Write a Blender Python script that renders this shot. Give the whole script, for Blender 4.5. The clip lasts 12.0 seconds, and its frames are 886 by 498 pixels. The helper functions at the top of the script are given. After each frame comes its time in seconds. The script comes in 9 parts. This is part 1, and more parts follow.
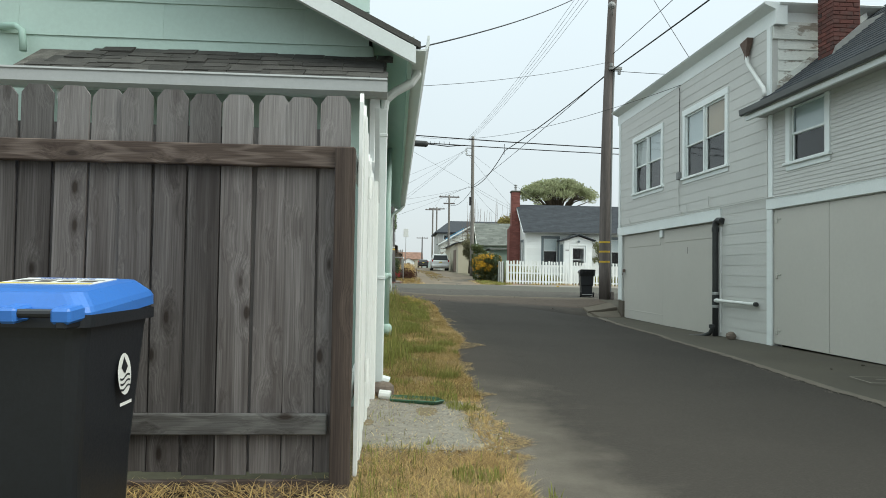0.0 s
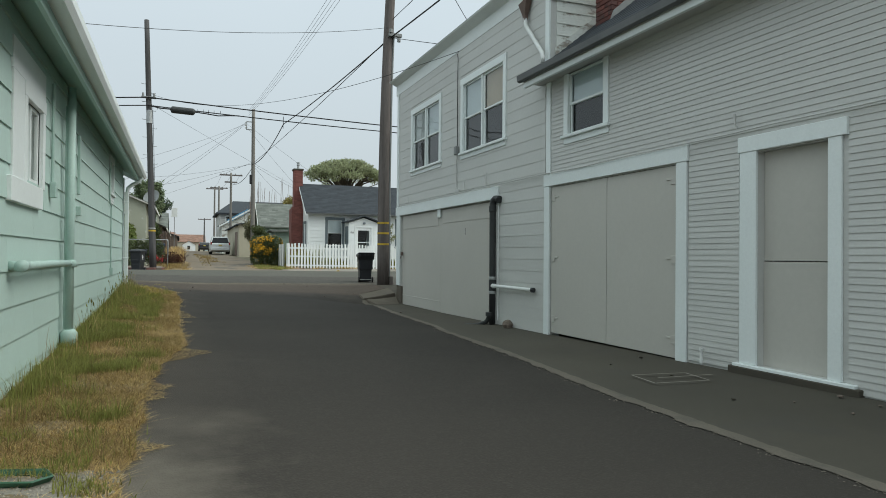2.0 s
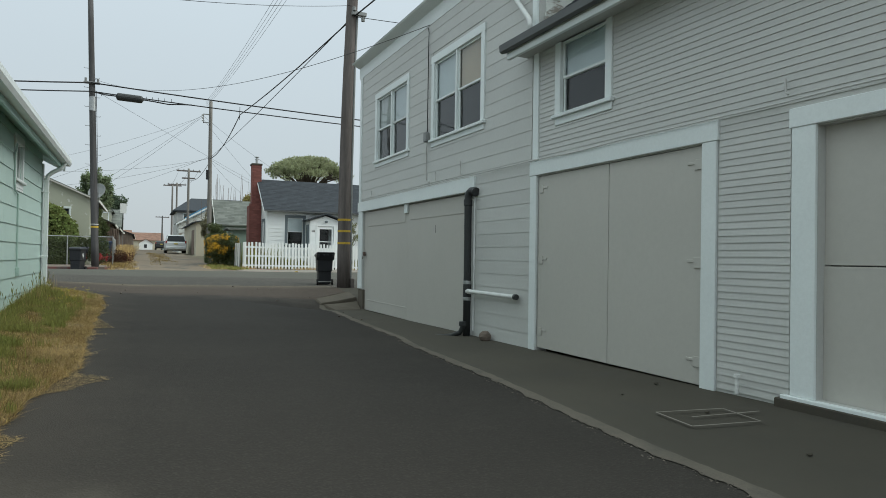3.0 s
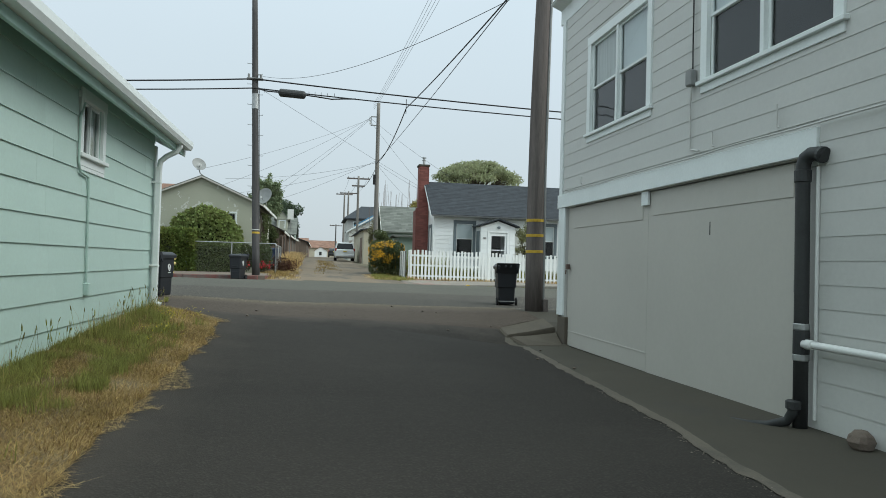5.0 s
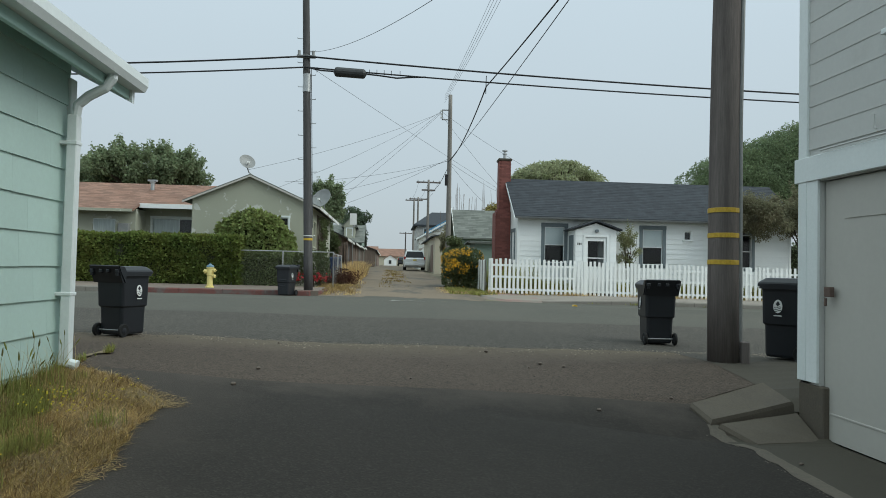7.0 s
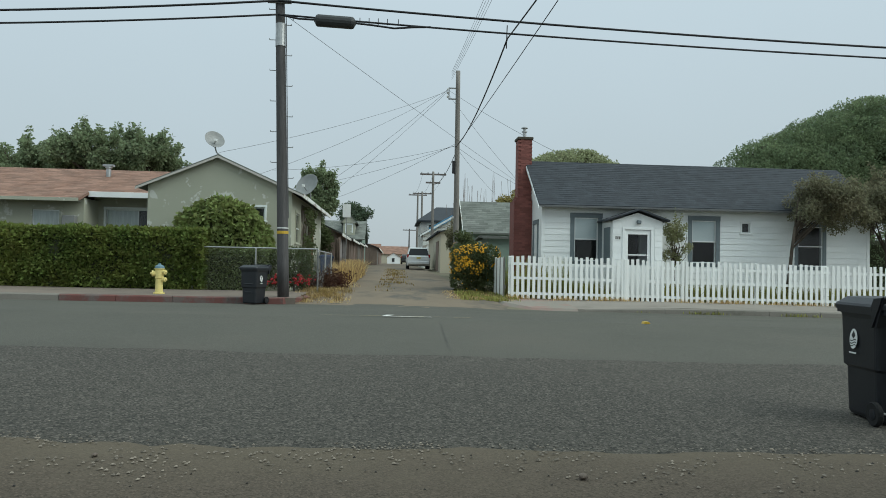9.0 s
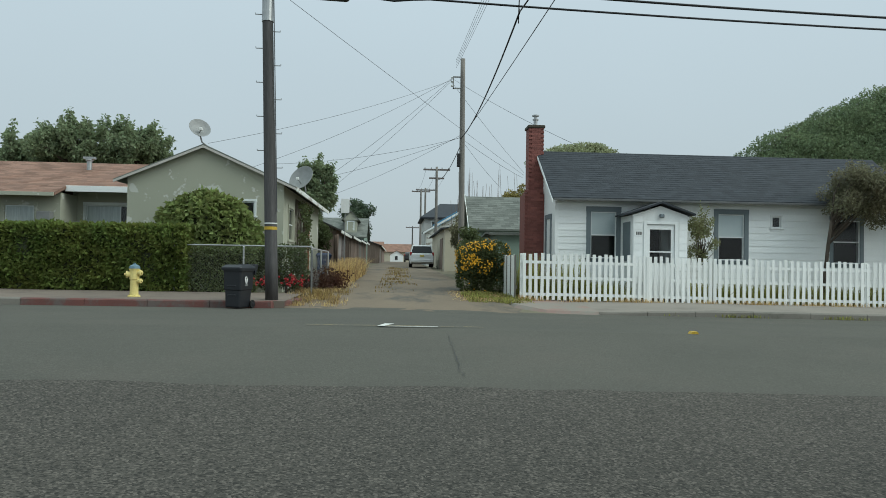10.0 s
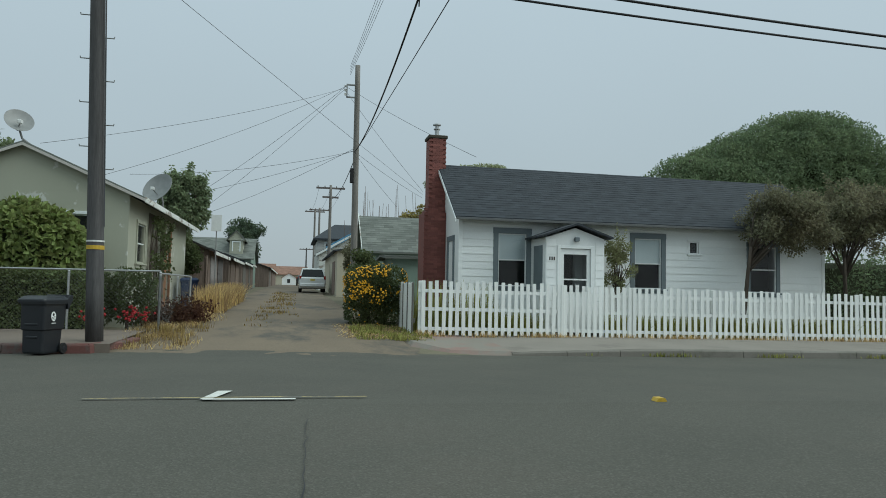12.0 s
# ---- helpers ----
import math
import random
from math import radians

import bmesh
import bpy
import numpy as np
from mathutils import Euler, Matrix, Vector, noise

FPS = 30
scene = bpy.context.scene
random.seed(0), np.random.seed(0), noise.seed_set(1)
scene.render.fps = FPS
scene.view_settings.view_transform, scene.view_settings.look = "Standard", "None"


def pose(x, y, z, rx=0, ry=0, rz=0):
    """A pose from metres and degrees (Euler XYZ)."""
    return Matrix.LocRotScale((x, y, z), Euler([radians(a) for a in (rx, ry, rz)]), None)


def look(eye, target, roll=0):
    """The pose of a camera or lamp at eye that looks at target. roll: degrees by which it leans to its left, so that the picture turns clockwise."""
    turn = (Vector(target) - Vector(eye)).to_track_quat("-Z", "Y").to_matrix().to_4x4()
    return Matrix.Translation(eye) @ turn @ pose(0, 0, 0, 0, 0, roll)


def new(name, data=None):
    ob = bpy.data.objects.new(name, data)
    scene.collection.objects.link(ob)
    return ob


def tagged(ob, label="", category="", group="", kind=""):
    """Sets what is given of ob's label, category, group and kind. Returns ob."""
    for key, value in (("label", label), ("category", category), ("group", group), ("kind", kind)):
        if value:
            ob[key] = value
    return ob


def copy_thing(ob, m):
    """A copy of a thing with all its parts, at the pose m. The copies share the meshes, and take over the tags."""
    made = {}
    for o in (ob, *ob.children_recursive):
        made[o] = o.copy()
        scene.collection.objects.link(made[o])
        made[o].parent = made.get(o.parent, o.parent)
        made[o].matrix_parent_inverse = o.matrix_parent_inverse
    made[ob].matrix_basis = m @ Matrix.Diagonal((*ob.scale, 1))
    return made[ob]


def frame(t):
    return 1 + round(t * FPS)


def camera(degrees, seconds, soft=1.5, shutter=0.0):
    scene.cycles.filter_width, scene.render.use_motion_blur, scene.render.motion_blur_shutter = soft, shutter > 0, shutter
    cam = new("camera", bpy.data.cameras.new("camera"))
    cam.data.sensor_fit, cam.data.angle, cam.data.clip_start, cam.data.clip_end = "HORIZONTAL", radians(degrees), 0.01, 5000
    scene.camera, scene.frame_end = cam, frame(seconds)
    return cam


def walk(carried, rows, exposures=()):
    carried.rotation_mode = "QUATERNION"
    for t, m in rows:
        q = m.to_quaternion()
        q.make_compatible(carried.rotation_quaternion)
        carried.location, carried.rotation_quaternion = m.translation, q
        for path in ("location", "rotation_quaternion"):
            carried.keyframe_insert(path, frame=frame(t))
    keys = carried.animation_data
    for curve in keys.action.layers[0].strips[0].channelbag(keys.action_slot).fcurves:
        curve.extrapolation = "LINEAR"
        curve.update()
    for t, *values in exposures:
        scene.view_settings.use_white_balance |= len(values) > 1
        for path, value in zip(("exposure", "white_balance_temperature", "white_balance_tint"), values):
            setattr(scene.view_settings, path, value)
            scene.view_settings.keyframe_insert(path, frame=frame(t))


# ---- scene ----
cam = camera(66.0, 12.0, soft=0.9)
PATH = [
    (0, (0.491, 1.46, 0.982), (0.629, 3.454, 1.047), 0.9),
    (0.5, (0.548, 1.752, 0.98), (0.736, 3.742, 1.056), 2.1),
    (1, (0.8, 2.186, 0.992), (1.162, 4.152, 1.058), 1.9),
    (1.5, (1.15, 2.728, 1.002), (1.703, 4.65, 1.028), 0.4),
    (2, (1.509, 3.343, 1.014), (2.23, 5.208, 1.036), 0.5),
    (2.5, (1.867, 4.113, 1.013), (2.673, 5.943, 1.036), 0.6),
    (2.7, (1.958, 4.433, 1.005), (2.788, 6.253, 1.029), 0.8),
    (4.3, (2.673, 7.712, 1.042), (3.201, 9.641, 1.082), 1.8),
    (4.5, (2.746, 8.261, 1.043), (3.221, 10.203, 1.081), 1.6),
    (5, (2.849, 9.59, 1.075), (3.208, 11.557, 1.117), 1.6),
    (5.5, (2.91, 10.901, 1.111), (3.185, 12.881, 1.167), 1.7),
    (6, (2.974, 12.214, 1.15), (3.197, 14.201, 1.212), 1.4),
    (6.5, (3.035, 13.534, 1.171), (3.215, 15.524, 1.235), 1.4),
    (7, (3.1, 14.77, 1.2), (3.256, 16.763, 1.259), 1.3),
    (7.2, (3.138, 15.259, 1.204), (3.286, 17.253, 1.261), 1.3),
    (8.8, (3.319, 19.255, 1.259), (3.463, 21.249, 1.309), 1.1),
    (9, (3.314, 19.696, 1.272), (3.458, 21.691, 1.324), 1.1),
    (9.5, (3.355, 20.721, 1.287), (3.494, 22.716, 1.342), 1.1),
    (10, (3.387, 21.564, 1.303), (3.521, 23.559, 1.348), 0.9),
    (10.5, (3.41, 22.181, 1.337), (3.541, 24.176, 1.38), 1.0),
    (11, (3.439, 22.829, 1.366), (3.57, 24.824, 1.419), 1.1),
    (11.5, (3.548, 23.639, 1.402), (3.738, 25.627, 1.49), 1.7),
    (12, (3.917, 24.623, 1.469), (4.345, 26.574, 1.586), 1.1),
]
EXPOSURES = [(0.0, 0.63, 6570, 3), (1.0, 0.58, 6560, 4), (2.0, 0.27, 6470, 4), (2.7, 0.21, 6430, 4), (4.5, 0.35, 6290, 3), (5.5, 0.36, 6280, 2), (6.0, 0.33, 6260, 1), (6.5, 0.22, 6240, 1), (7.0, 0.14, 6210, 2), (9.5, 0.08, 6200, 0), (11.0, 0.07, 6190, 0), (12.0, -0.14, 6110, -1)]
walk(cam, [(t, look(eye, target, roll)) for t, eye, target, roll in PATH], EXPOSURES)

# ---- overcast daylight ----
SUN_EL, SUN_ROT = 42.0, 112.0
world = bpy.data.worlds.new("overcast_sky")
scene.world = world
world.use_nodes = True
wn, wl = world.node_tree.nodes, world.node_tree.links
wn.clear()
sky = wn.new("ShaderNodeTexSky")
sky.sky_type = "NISHITA"
sky.sun_disc = False
sky.sun_elevation, sky.sun_rotation = radians(SUN_EL), radians(SUN_ROT)
sky.dust_density, sky.air_density, sky.ozone_density = 4.0, 1.0, 1.0
geo_w = wn.new("ShaderNodeTexCoord")
sep_w = wn.new("ShaderNodeSeparateXYZ")
wl.new(geo_w.outputs["Generated"], sep_w.inputs[0])
ramp_w = wn.new("ShaderNodeValToRGB")
wl.new(sep_w.outputs["Z"], ramp_w.inputs[0])
cr = ramp_w.color_ramp
cr.elements[0].position, cr.elements[0].color = 0.0, (0.50, 0.53, 0.56, 1)
cr.elements[1].position, cr.elements[1].color = 1.0, (1.30, 1.46, 1.49, 1)
e = cr.elements.new(0.12)
e.color = (0.53, 0.575, 0.62, 1)
e = cr.elements.new(0.4)
e.color = (0.61, 0.675, 0.74, 1)
cloud = wn.new("ShaderNodeTexNoise")
cloud.inputs["Scale"].default_value = 1.6
cloud.inputs["Detail"].default_value = 5.0
wl.new(geo_w.outputs["Generated"], cloud.inputs["Vector"])
cmul = wn.new("ShaderNodeMapRange")
cmul.inputs["To Min"].default_value, cmul.inputs["To Max"].default_value = 0.95, 1.05
wl.new(cloud.outputs["Fac"], cmul.inputs["Value"])
vmul = wn.new("ShaderNodeVectorMath")
vmul.operation = "SCALE"
wl.new(ramp_w.outputs["Color"], vmul.inputs[0])
wl.new(cmul.outputs["Result"], vmul.inputs["Scale"])
bg_sky, bg_cloud, add_w = wn.new("ShaderNodeBackground"), wn.new("ShaderNodeBackground"), wn.new("ShaderNodeAddShader")
bg_sky.inputs["Strength"].default_value = 0.012
bg_cloud.inputs["Strength"].default_value = 0.88
wl.new(sky.outputs[0], bg_sky.inputs["Color"])
wl.new(vmul.outputs[0], bg_cloud.inputs["Color"])
out_w = wn.new("ShaderNodeOutputWorld")
wl.new(bg_sky.outputs[0], add_w.inputs[0])
wl.new(bg_cloud.outputs[0], add_w.inputs[1])
wl.new(add_w.outputs[0], out_w.inputs[0])

sun = new("sun", bpy.data.lights.new("sun", "SUN"))
sun.data.energy, sun.data.angle, sun.data.color = 1.6, radians(50), (1.0, 0.97, 0.92)
a, b = radians(SUN_ROT), radians(SUN_EL)
sun.matrix_world = look(Vector((math.sin(a) * math.cos(b), math.cos(a) * math.cos(b), math.sin(b))) * 50, (0, 0, 0))


# ---- materials ----
def shader(name, base, tint=None, rough=0.8, metal=0.0, big=1.2, fine=30.0, stretch=(1, 1, 1), mix=0.6, grain=0.25,
           bump=0.15, bump_scale=None, rand=0.0, island=0.0, spec=0.35, lo=0.35, hi=0.7, dirt=None, dirt_scale=0.7, dirt_lo=0.55, dirt_hi=0.75,
           hue=0.0):
    """A surface with broad mottling between base and tint, fine grain, a third dirt colour in patches, and relief."""
    m = bpy.data.materials.new(name)
    m.use_nodes = True
    n, l = m.node_tree.nodes, m.node_tree.links
    bsdf = n["Principled BSDF"]
    tint = tint or tuple(c * 0.75 for c in base)
    co = n.new("ShaderNodeTexCoord")
    mp = n.new("ShaderNodeMapping")
    mp.inputs["Scale"].default_value = stretch
    l.new(co.outputs["Object"], mp.inputs["Vector"])
    oi = n.new("ShaderNodeObjectInfo")
    off = n.new("ShaderNodeVectorMath")
    off.operation = "MULTIPLY_ADD"
    l.new(oi.outputs["Random"], off.inputs[0])
    off.inputs[1].default_value = (37.0, 23.0, 51.0) if rand else (0, 0, 0)
    l.new(mp.outputs[0], off.inputs[2])

    def noise_tex(scale, detail=6.0, rough_=0.6):
        t = n.new("ShaderNodeTexNoise")
        t.inputs["Scale"].default_value, t.inputs["Detail"].default_value, t.inputs["Roughness"].default_value = scale, detail, rough_
        l.new(off.outputs[0], t.inputs["Vector"])
        return t

    def mix_rgb(fac, c1, c2, kind="MIX"):
        x = n.new("ShaderNodeMixRGB")
        x.blend_type = kind
        for sock, val in zip((0, 1, 2), (fac, c1, c2)):
            if hasattr(val, "is_output"):
                l.new(val, x.inputs[sock])
            else:
                x.inputs[sock].default_value = val if sock == 0 else (*val[:3], 1)
        return x.outputs[0]

    def rng(v, a0, a1, b0, b1):
        r = n.new("ShaderNodeMapRange")
        for i, q in enumerate((a0, a1, b0, b1)):
            r.inputs[i + 1].default_value = q
        l.new(v, r.inputs[0])
        return r.outputs[0]

    t1, t2 = noise_tex(big), noise_tex(fine, 8.0, 0.7)
    col = mix_rgb(rng(t1.outputs["Fac"], lo, hi, 0, mix), base, tint)
    if dirt:
        t3 = noise_tex(dirt_scale, 9.0, 0.68)
        col = mix_rgb(rng(t3.outputs["Fac"], dirt_lo, dirt_hi, 0, 1), col, dirt)
    g = rng(t2.outputs["Fac"], 0.25, 0.75, 1 - grain, 1 + grain)
    col = mix_rgb(1.0, col, g, "MULTIPLY")
    if rand:
        col = mix_rgb(1.0, col, rng(oi.outputs["Random"], 0, 1, 1 - rand, 1 + rand), "MULTIPLY")
    if island or hue:
        gi = n.new("ShaderNodeNewGeometry")
        if island:
            col = mix_rgb(1.0, col, rng(gi.outputs["Random Per Island"], 0, 1, 1 - island, 1 + island), "MULTIPLY")
        if hue:
            hs = n.new("ShaderNodeHueSaturation")
            l.new(rng(gi.outputs["Random Per Island"], 0, 1, 0.5 - hue, 0.5 + hue), hs.inputs["Hue"])
            l.new(col, hs.inputs["Color"])
            col = hs.outputs[0]
    l.new(col, bsdf.inputs["Base Color"])
    l.new(rng(t2.outputs["Fac"], 0.2, 0.8, max(rough - 0.1, 0.02), min(rough + 0.1, 1)), bsdf.inputs["Roughness"])
    bsdf.inputs["Metallic"].default_value = metal
    bsdf.inputs["Specular IOR Level"].default_value = spec
    if bump:
        bp = n.new("ShaderNodeBump")
        bp.inputs["Strength"].default_value, bp.inputs["Distance"].default_value = bump, 0.01
        l.new((noise_tex(bump_scale, 8.0, 0.7) if bump_scale else t2).outputs["Fac"], bp.inputs["Height"])
        l.new(bp.outputs[0], bsdf.inputs["Normal"])
    return m


def asphalt(name, base, tint, stone=(0.16, 0.155, 0.145), stone_amt=0.5, scale=90.0, dust=None, dust_lo=0.55, dust_hi=0.8, pits=None):
    """Bitumen with aggregate: stones by voronoi cells, broad wear, long tyre-worn streaks along y."""
    m = shader(name, base, tint, rough=0.92, big=0.35, fine=60.0, grain=0.35, mix=0.9, bump=0.0, spec=0.15, dirt=dust, dirt_scale=0.5, dirt_lo=dust_lo, dirt_hi=dust_hi)
    n, l = m.node_tree.nodes, m.node_tree.links
    bsdf = n["Principled BSDF"]
    col = bsdf.inputs["Base Color"].links[0].from_socket
    co = n.new("ShaderNodeTexCoord")
    vo = n.new("ShaderNodeTexVoronoi")
    vo.inputs["Scale"].default_value = scale
    l.new(co.outputs["Object"], vo.inputs["Vector"])
    r = n.new("ShaderNodeMapRange")
    r.inputs[1].default_value, r.inputs[2].default_value, r.inputs[4].default_value = 0.70, 0.95, stone_amt
    sp = n.new("ShaderNodeSeparateColor")
    l.new(vo.outputs["Color"], sp.inputs[0])
    l.new(sp.outputs[0], r.inputs[0])
    mx = n.new("ShaderNodeMixRGB")
    l.new(r.outputs[0], mx.inputs[0])
    l.new(col, mx.inputs[1])
    mx.inputs[2].default_value = (*stone, 1)
    l.new(mx.outputs[0], bsdf.inputs["Base Color"])
    if pits:
        # open-textured surface: stones of mixed colour standing out of dark pits
        v2 = n.new("ShaderNodeTexVoronoi")
        v2.inputs["Scale"].default_value = pits
        l.new(co.outputs["Object"], v2.inputs["Vector"])
        hs = n.new("ShaderNodeSeparateColor")
        l.new(v2.outputs["Color"], hs.inputs[0])
        hole, pale = n.new("ShaderNodeMapRange"), n.new("ShaderNodeMapRange")
        for r_, lo, hi, amt, s_ in ((hole, 0.66, 0.80, 0.75, 0), (pale, 0.66, 0.9, 0.6, 1)):
            r_.inputs[1].default_value, r_.inputs[2].default_value, r_.inputs[4].default_value = lo, hi, amt
            l.new(hs.outputs[s_], r_.inputs[0])
        prev = mx.outputs[0]
        for r_, c_ in ((pale, (stone[0] * 1.2, stone[1] * 1.15, stone[2] * 1.15)), (hole, (base[0] * 0.38, base[1] * 0.4, base[2] * 0.42))):
            m2 = n.new("ShaderNodeMixRGB")
            l.new(r_.outputs[0], m2.inputs[0])
            l.new(prev, m2.inputs[1])
            m2.inputs[2].default_value = (*c_, 1)
            prev = m2.outputs[0]
        l.new(prev, bsdf.inputs["Base Color"])
    bp = n.new("ShaderNodeBump")
    bp.inputs["Strength"].default_value, bp.inputs["Distance"].default_value = 0.5, 0.006
    l.new(vo.outputs["Distance"], bp.inputs["Height"])
    l.new(bp.outputs[0], bsdf.inputs["Normal"])
    return m


def wood(name, base, tint, rand=0.25, rough=0.85, along="z", grain=0.35, bump=0.5, knots=False):
    """Weathered timber: fibres stretched along the board, board to board variation."""
    s = {"z": (1, 1, 0.06), "x": (0.06, 1, 1), "y": (1, 0.06, 1)}[along]
    return shader(name, base, tint, rough=rough, big=9.0, fine=70.0, stretch=s, mix=0.9, grain=grain, bump=bump, rand=rand, lo=0.3, hi=0.7, spec=0.2)


def plank_wood(name, base, tint, pale, knot=(0.035, 0.027, 0.023), top=None, along="z", rand=0.28):
    """Old sawn boards: broad streaks, fibres that flow round knots, board to board variation, silvered where most exposed."""
    m = bpy.data.materials.new(name)
    m.use_nodes = True
    n, l = m.node_tree.nodes, m.node_tree.links
    bsdf = n["Principled BSDF"]
    co, oi = n.new("ShaderNodeTexCoord"), n.new("ShaderNodeObjectInfo")
    off = n.new("ShaderNodeVectorMath")
    off.operation = "MULTIPLY_ADD"
    off.inputs[1].default_value = (17.0, 9.0, 31.0)
    l.new(oi.outputs["Random"], off.inputs[0])
    l.new(co.outputs["Object"], off.inputs[2])

    def scaled(k, shift=None):
        mp = n.new("ShaderNodeVectorMath")
        mp.operation = "MULTIPLY"
        mp.inputs[1].default_value = (k[0], k[1], k[2]) if along == "z" else (k[2], k[1], k[0])
        src = off.outputs[0]
        if shift is not None:
            ad = n.new("ShaderNodeVectorMath")
            ad.operation = "MULTIPLY_ADD"
            l.new(shift, ad.inputs[0])
            ad.inputs[1].default_value = (0.05, 0.05, 0.0) if along == "z" else (0.0, 0.05, 0.05)
            l.new(off.outputs[0], ad.inputs[2])
            src = ad.outputs[0]
        l.new(src, mp.inputs[0])
        return mp.outputs[0]

    def rng(v, a0, a1, b0, b1):
        r = n.new("ShaderNodeMapRange")
        for i, q in enumerate((a0, a1, b0, b1)):
            r.inputs[i + 1].default_value = q
        l.new(v, r.inputs[0])
        return r.outputs[0]

    def blend(fac, c1, c2, kind="MIX"):
        x = n.new("ShaderNodeMixRGB")
        x.blend_type = kind
        for i, v in enumerate((fac, c1, c2)):
            if hasattr(v, "is_output"):
                l.new(v, x.inputs[i])
            else:
                x.inputs[i].default_value = v if i == 0 else (*v, 1)
        return x.outputs[0]

    def tex(vec, scale, detail=6.0):
        t = n.new("ShaderNodeTexNoise")
        t.inputs["Scale"].default_value, t.inputs["Detail"].default_value, t.inputs["Roughness"].default_value = scale, detail, 0.62
        l.new(vec, t.inputs["Vector"])
        return t.outputs["Fac"]

    vo = n.new("ShaderNodeTexVoronoi")
    vo.inputs["Scale"].default_value = 1.0
    l.new(scaled((6.5, 0.2, 2.6)), vo.inputs["Vector"])
    dist = vo.outputs["Distance"]
    near = rng(dist, 0.0, 0.45, 1.0, 0.0)
    streak = tex(scaled((16, 16, 0.45), near), 1.0, 3.0)
    fibre = tex(scaled((150, 150, 3.5), near), 1.0, 5.0)
    wave = n.new("ShaderNodeTexWave")
    wave.inputs["Scale"].default_value, wave.inputs["Distortion"].default_value, wave.inputs["Detail"].default_value = 1.0, 6.0, 2.0
    l.new(scaled((22, 5, 0.9), near), wave.inputs["Vector"])
    col = blend(rng(streak, 0.34, 0.66, 0, 1), base, tint)
    col = blend(rng(wave.outputs["Fac"], 0.3, 1.0, 0.0, 0.30), col, tint) if along == "z" else blend(rng(wave.outputs["Fac"], 0.6, 0.95, 0.0, 0.55), col, pale)
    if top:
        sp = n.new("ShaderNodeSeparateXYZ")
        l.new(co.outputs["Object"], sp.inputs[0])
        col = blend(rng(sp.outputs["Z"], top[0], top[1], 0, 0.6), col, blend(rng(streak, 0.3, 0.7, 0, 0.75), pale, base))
    else:
        col = blend(rng(tex(scaled((7, 7, 0.6)), 1.0), 0.5, 0.72, 0, 0.55), col, pale)
    col = blend(rng(dist, 0.16, 0.22, 0.45, 0), col, tint)
    col = blend(rng(dist, 0.07, 0.13, 0.95, 0), col, knot)
    col = blend(1.0, col, rng(fibre, 0.25, 0.75, 0.68, 1.30), "MULTIPLY")
    col = blend(1.0, col, rng(oi.outputs["Random"], 0, 1, 1 - rand, 1 + rand), "MULTIPLY")
    l.new(col, bsdf.inputs["Base Color"])
    bsdf.inputs["Roughness"].default_value = 0.88
    bsdf.inputs["Specular IOR Level"].default_value = 0.2
    bp = n.new("ShaderNodeBump")
    bp.inputs["Strength"].default_value, bp.inputs["Distance"].default_value = 0.5, 0.004
    l.new(fibre, bp.inputs["Height"])
    l.new(bp.outputs[0], bsdf.inputs["Normal"])
    return m


def dusty_edges(m, sand, brown):
    """A paler worn stretch at the lane's near end, wind-blown sand on the near left of the lane, brown dust along its edge and towards the street."""
    n, l = m.node_tree.nodes, m.node_tree.links
    bsdf = n["Principled BSDF"]
    col = bsdf.inputs["Base Color"].links[0].from_socket
    co, sp = n.new("ShaderNodeTexCoord"), n.new("ShaderNodeSeparateXYZ")
    l.new(co.outputs["Object"], sp.inputs[0])
    nz = n.new("ShaderNodeTexNoise")
    nz.inputs["Scale"].default_value, nz.inputs["Detail"].default_value, nz.inputs["Roughness"].default_value = 1.1, 7.0, 0.62
    l.new(co.outputs["Object"], nz.inputs["Vector"])

    def axis(sock, k, a0, a1, b0, b1):
        ad = n.new("ShaderNodeMath")
        ad.operation = "MULTIPLY_ADD"
        l.new(nz.outputs["Fac"], ad.inputs[0])
        ad.inputs[1].default_value = k
        l.new(sock, ad.inputs[2])
        r = n.new("ShaderNodeMapRange")
        for i, q in enumerate((a0, a1, b0, b1)):
            r.inputs[i + 1].default_value = q
        l.new(ad.outputs[0], r.inputs[0])
        return r.outputs[0]

    def math_(op, p, q):
        x = n.new("ShaderNodeMath")
        x.operation = op
        l.new(p, x.inputs[0])
        l.new(q, x.inputs[1])
        return x.outputs[0]

    def blend(fac, c1, c2):
        x = n.new("ShaderNodeMixRGB")
        l.new(fac, x.inputs[0])
        l.new(c1, x.inputs[1])
        x.inputs[2].default_value = (*c2, 1)
        return x.outputs[0]

    edge = axis(sp.outputs["X"], 1.6, 2.9, 2.0, 0.0, 0.6)
    far = axis(sp.outputs["Y"], 2.0, 21.6, 22.15, 0.0, 0.85)
    col = blend(math_("MAXIMUM", edge, far), col, brown)
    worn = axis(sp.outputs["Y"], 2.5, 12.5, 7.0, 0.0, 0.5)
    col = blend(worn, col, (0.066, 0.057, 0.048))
    near = math_("MULTIPLY", axis(sp.outputs["X"], 2.4, 3.25, 2.35, 0.0, 0.8), axis(sp.outputs["Y"], 2.0, 10.0, 8.2, 0.0, 1.0))
    col = blend(near, col, sand)
    l.new(col, bsdf.inputs["Base Color"])
    return m


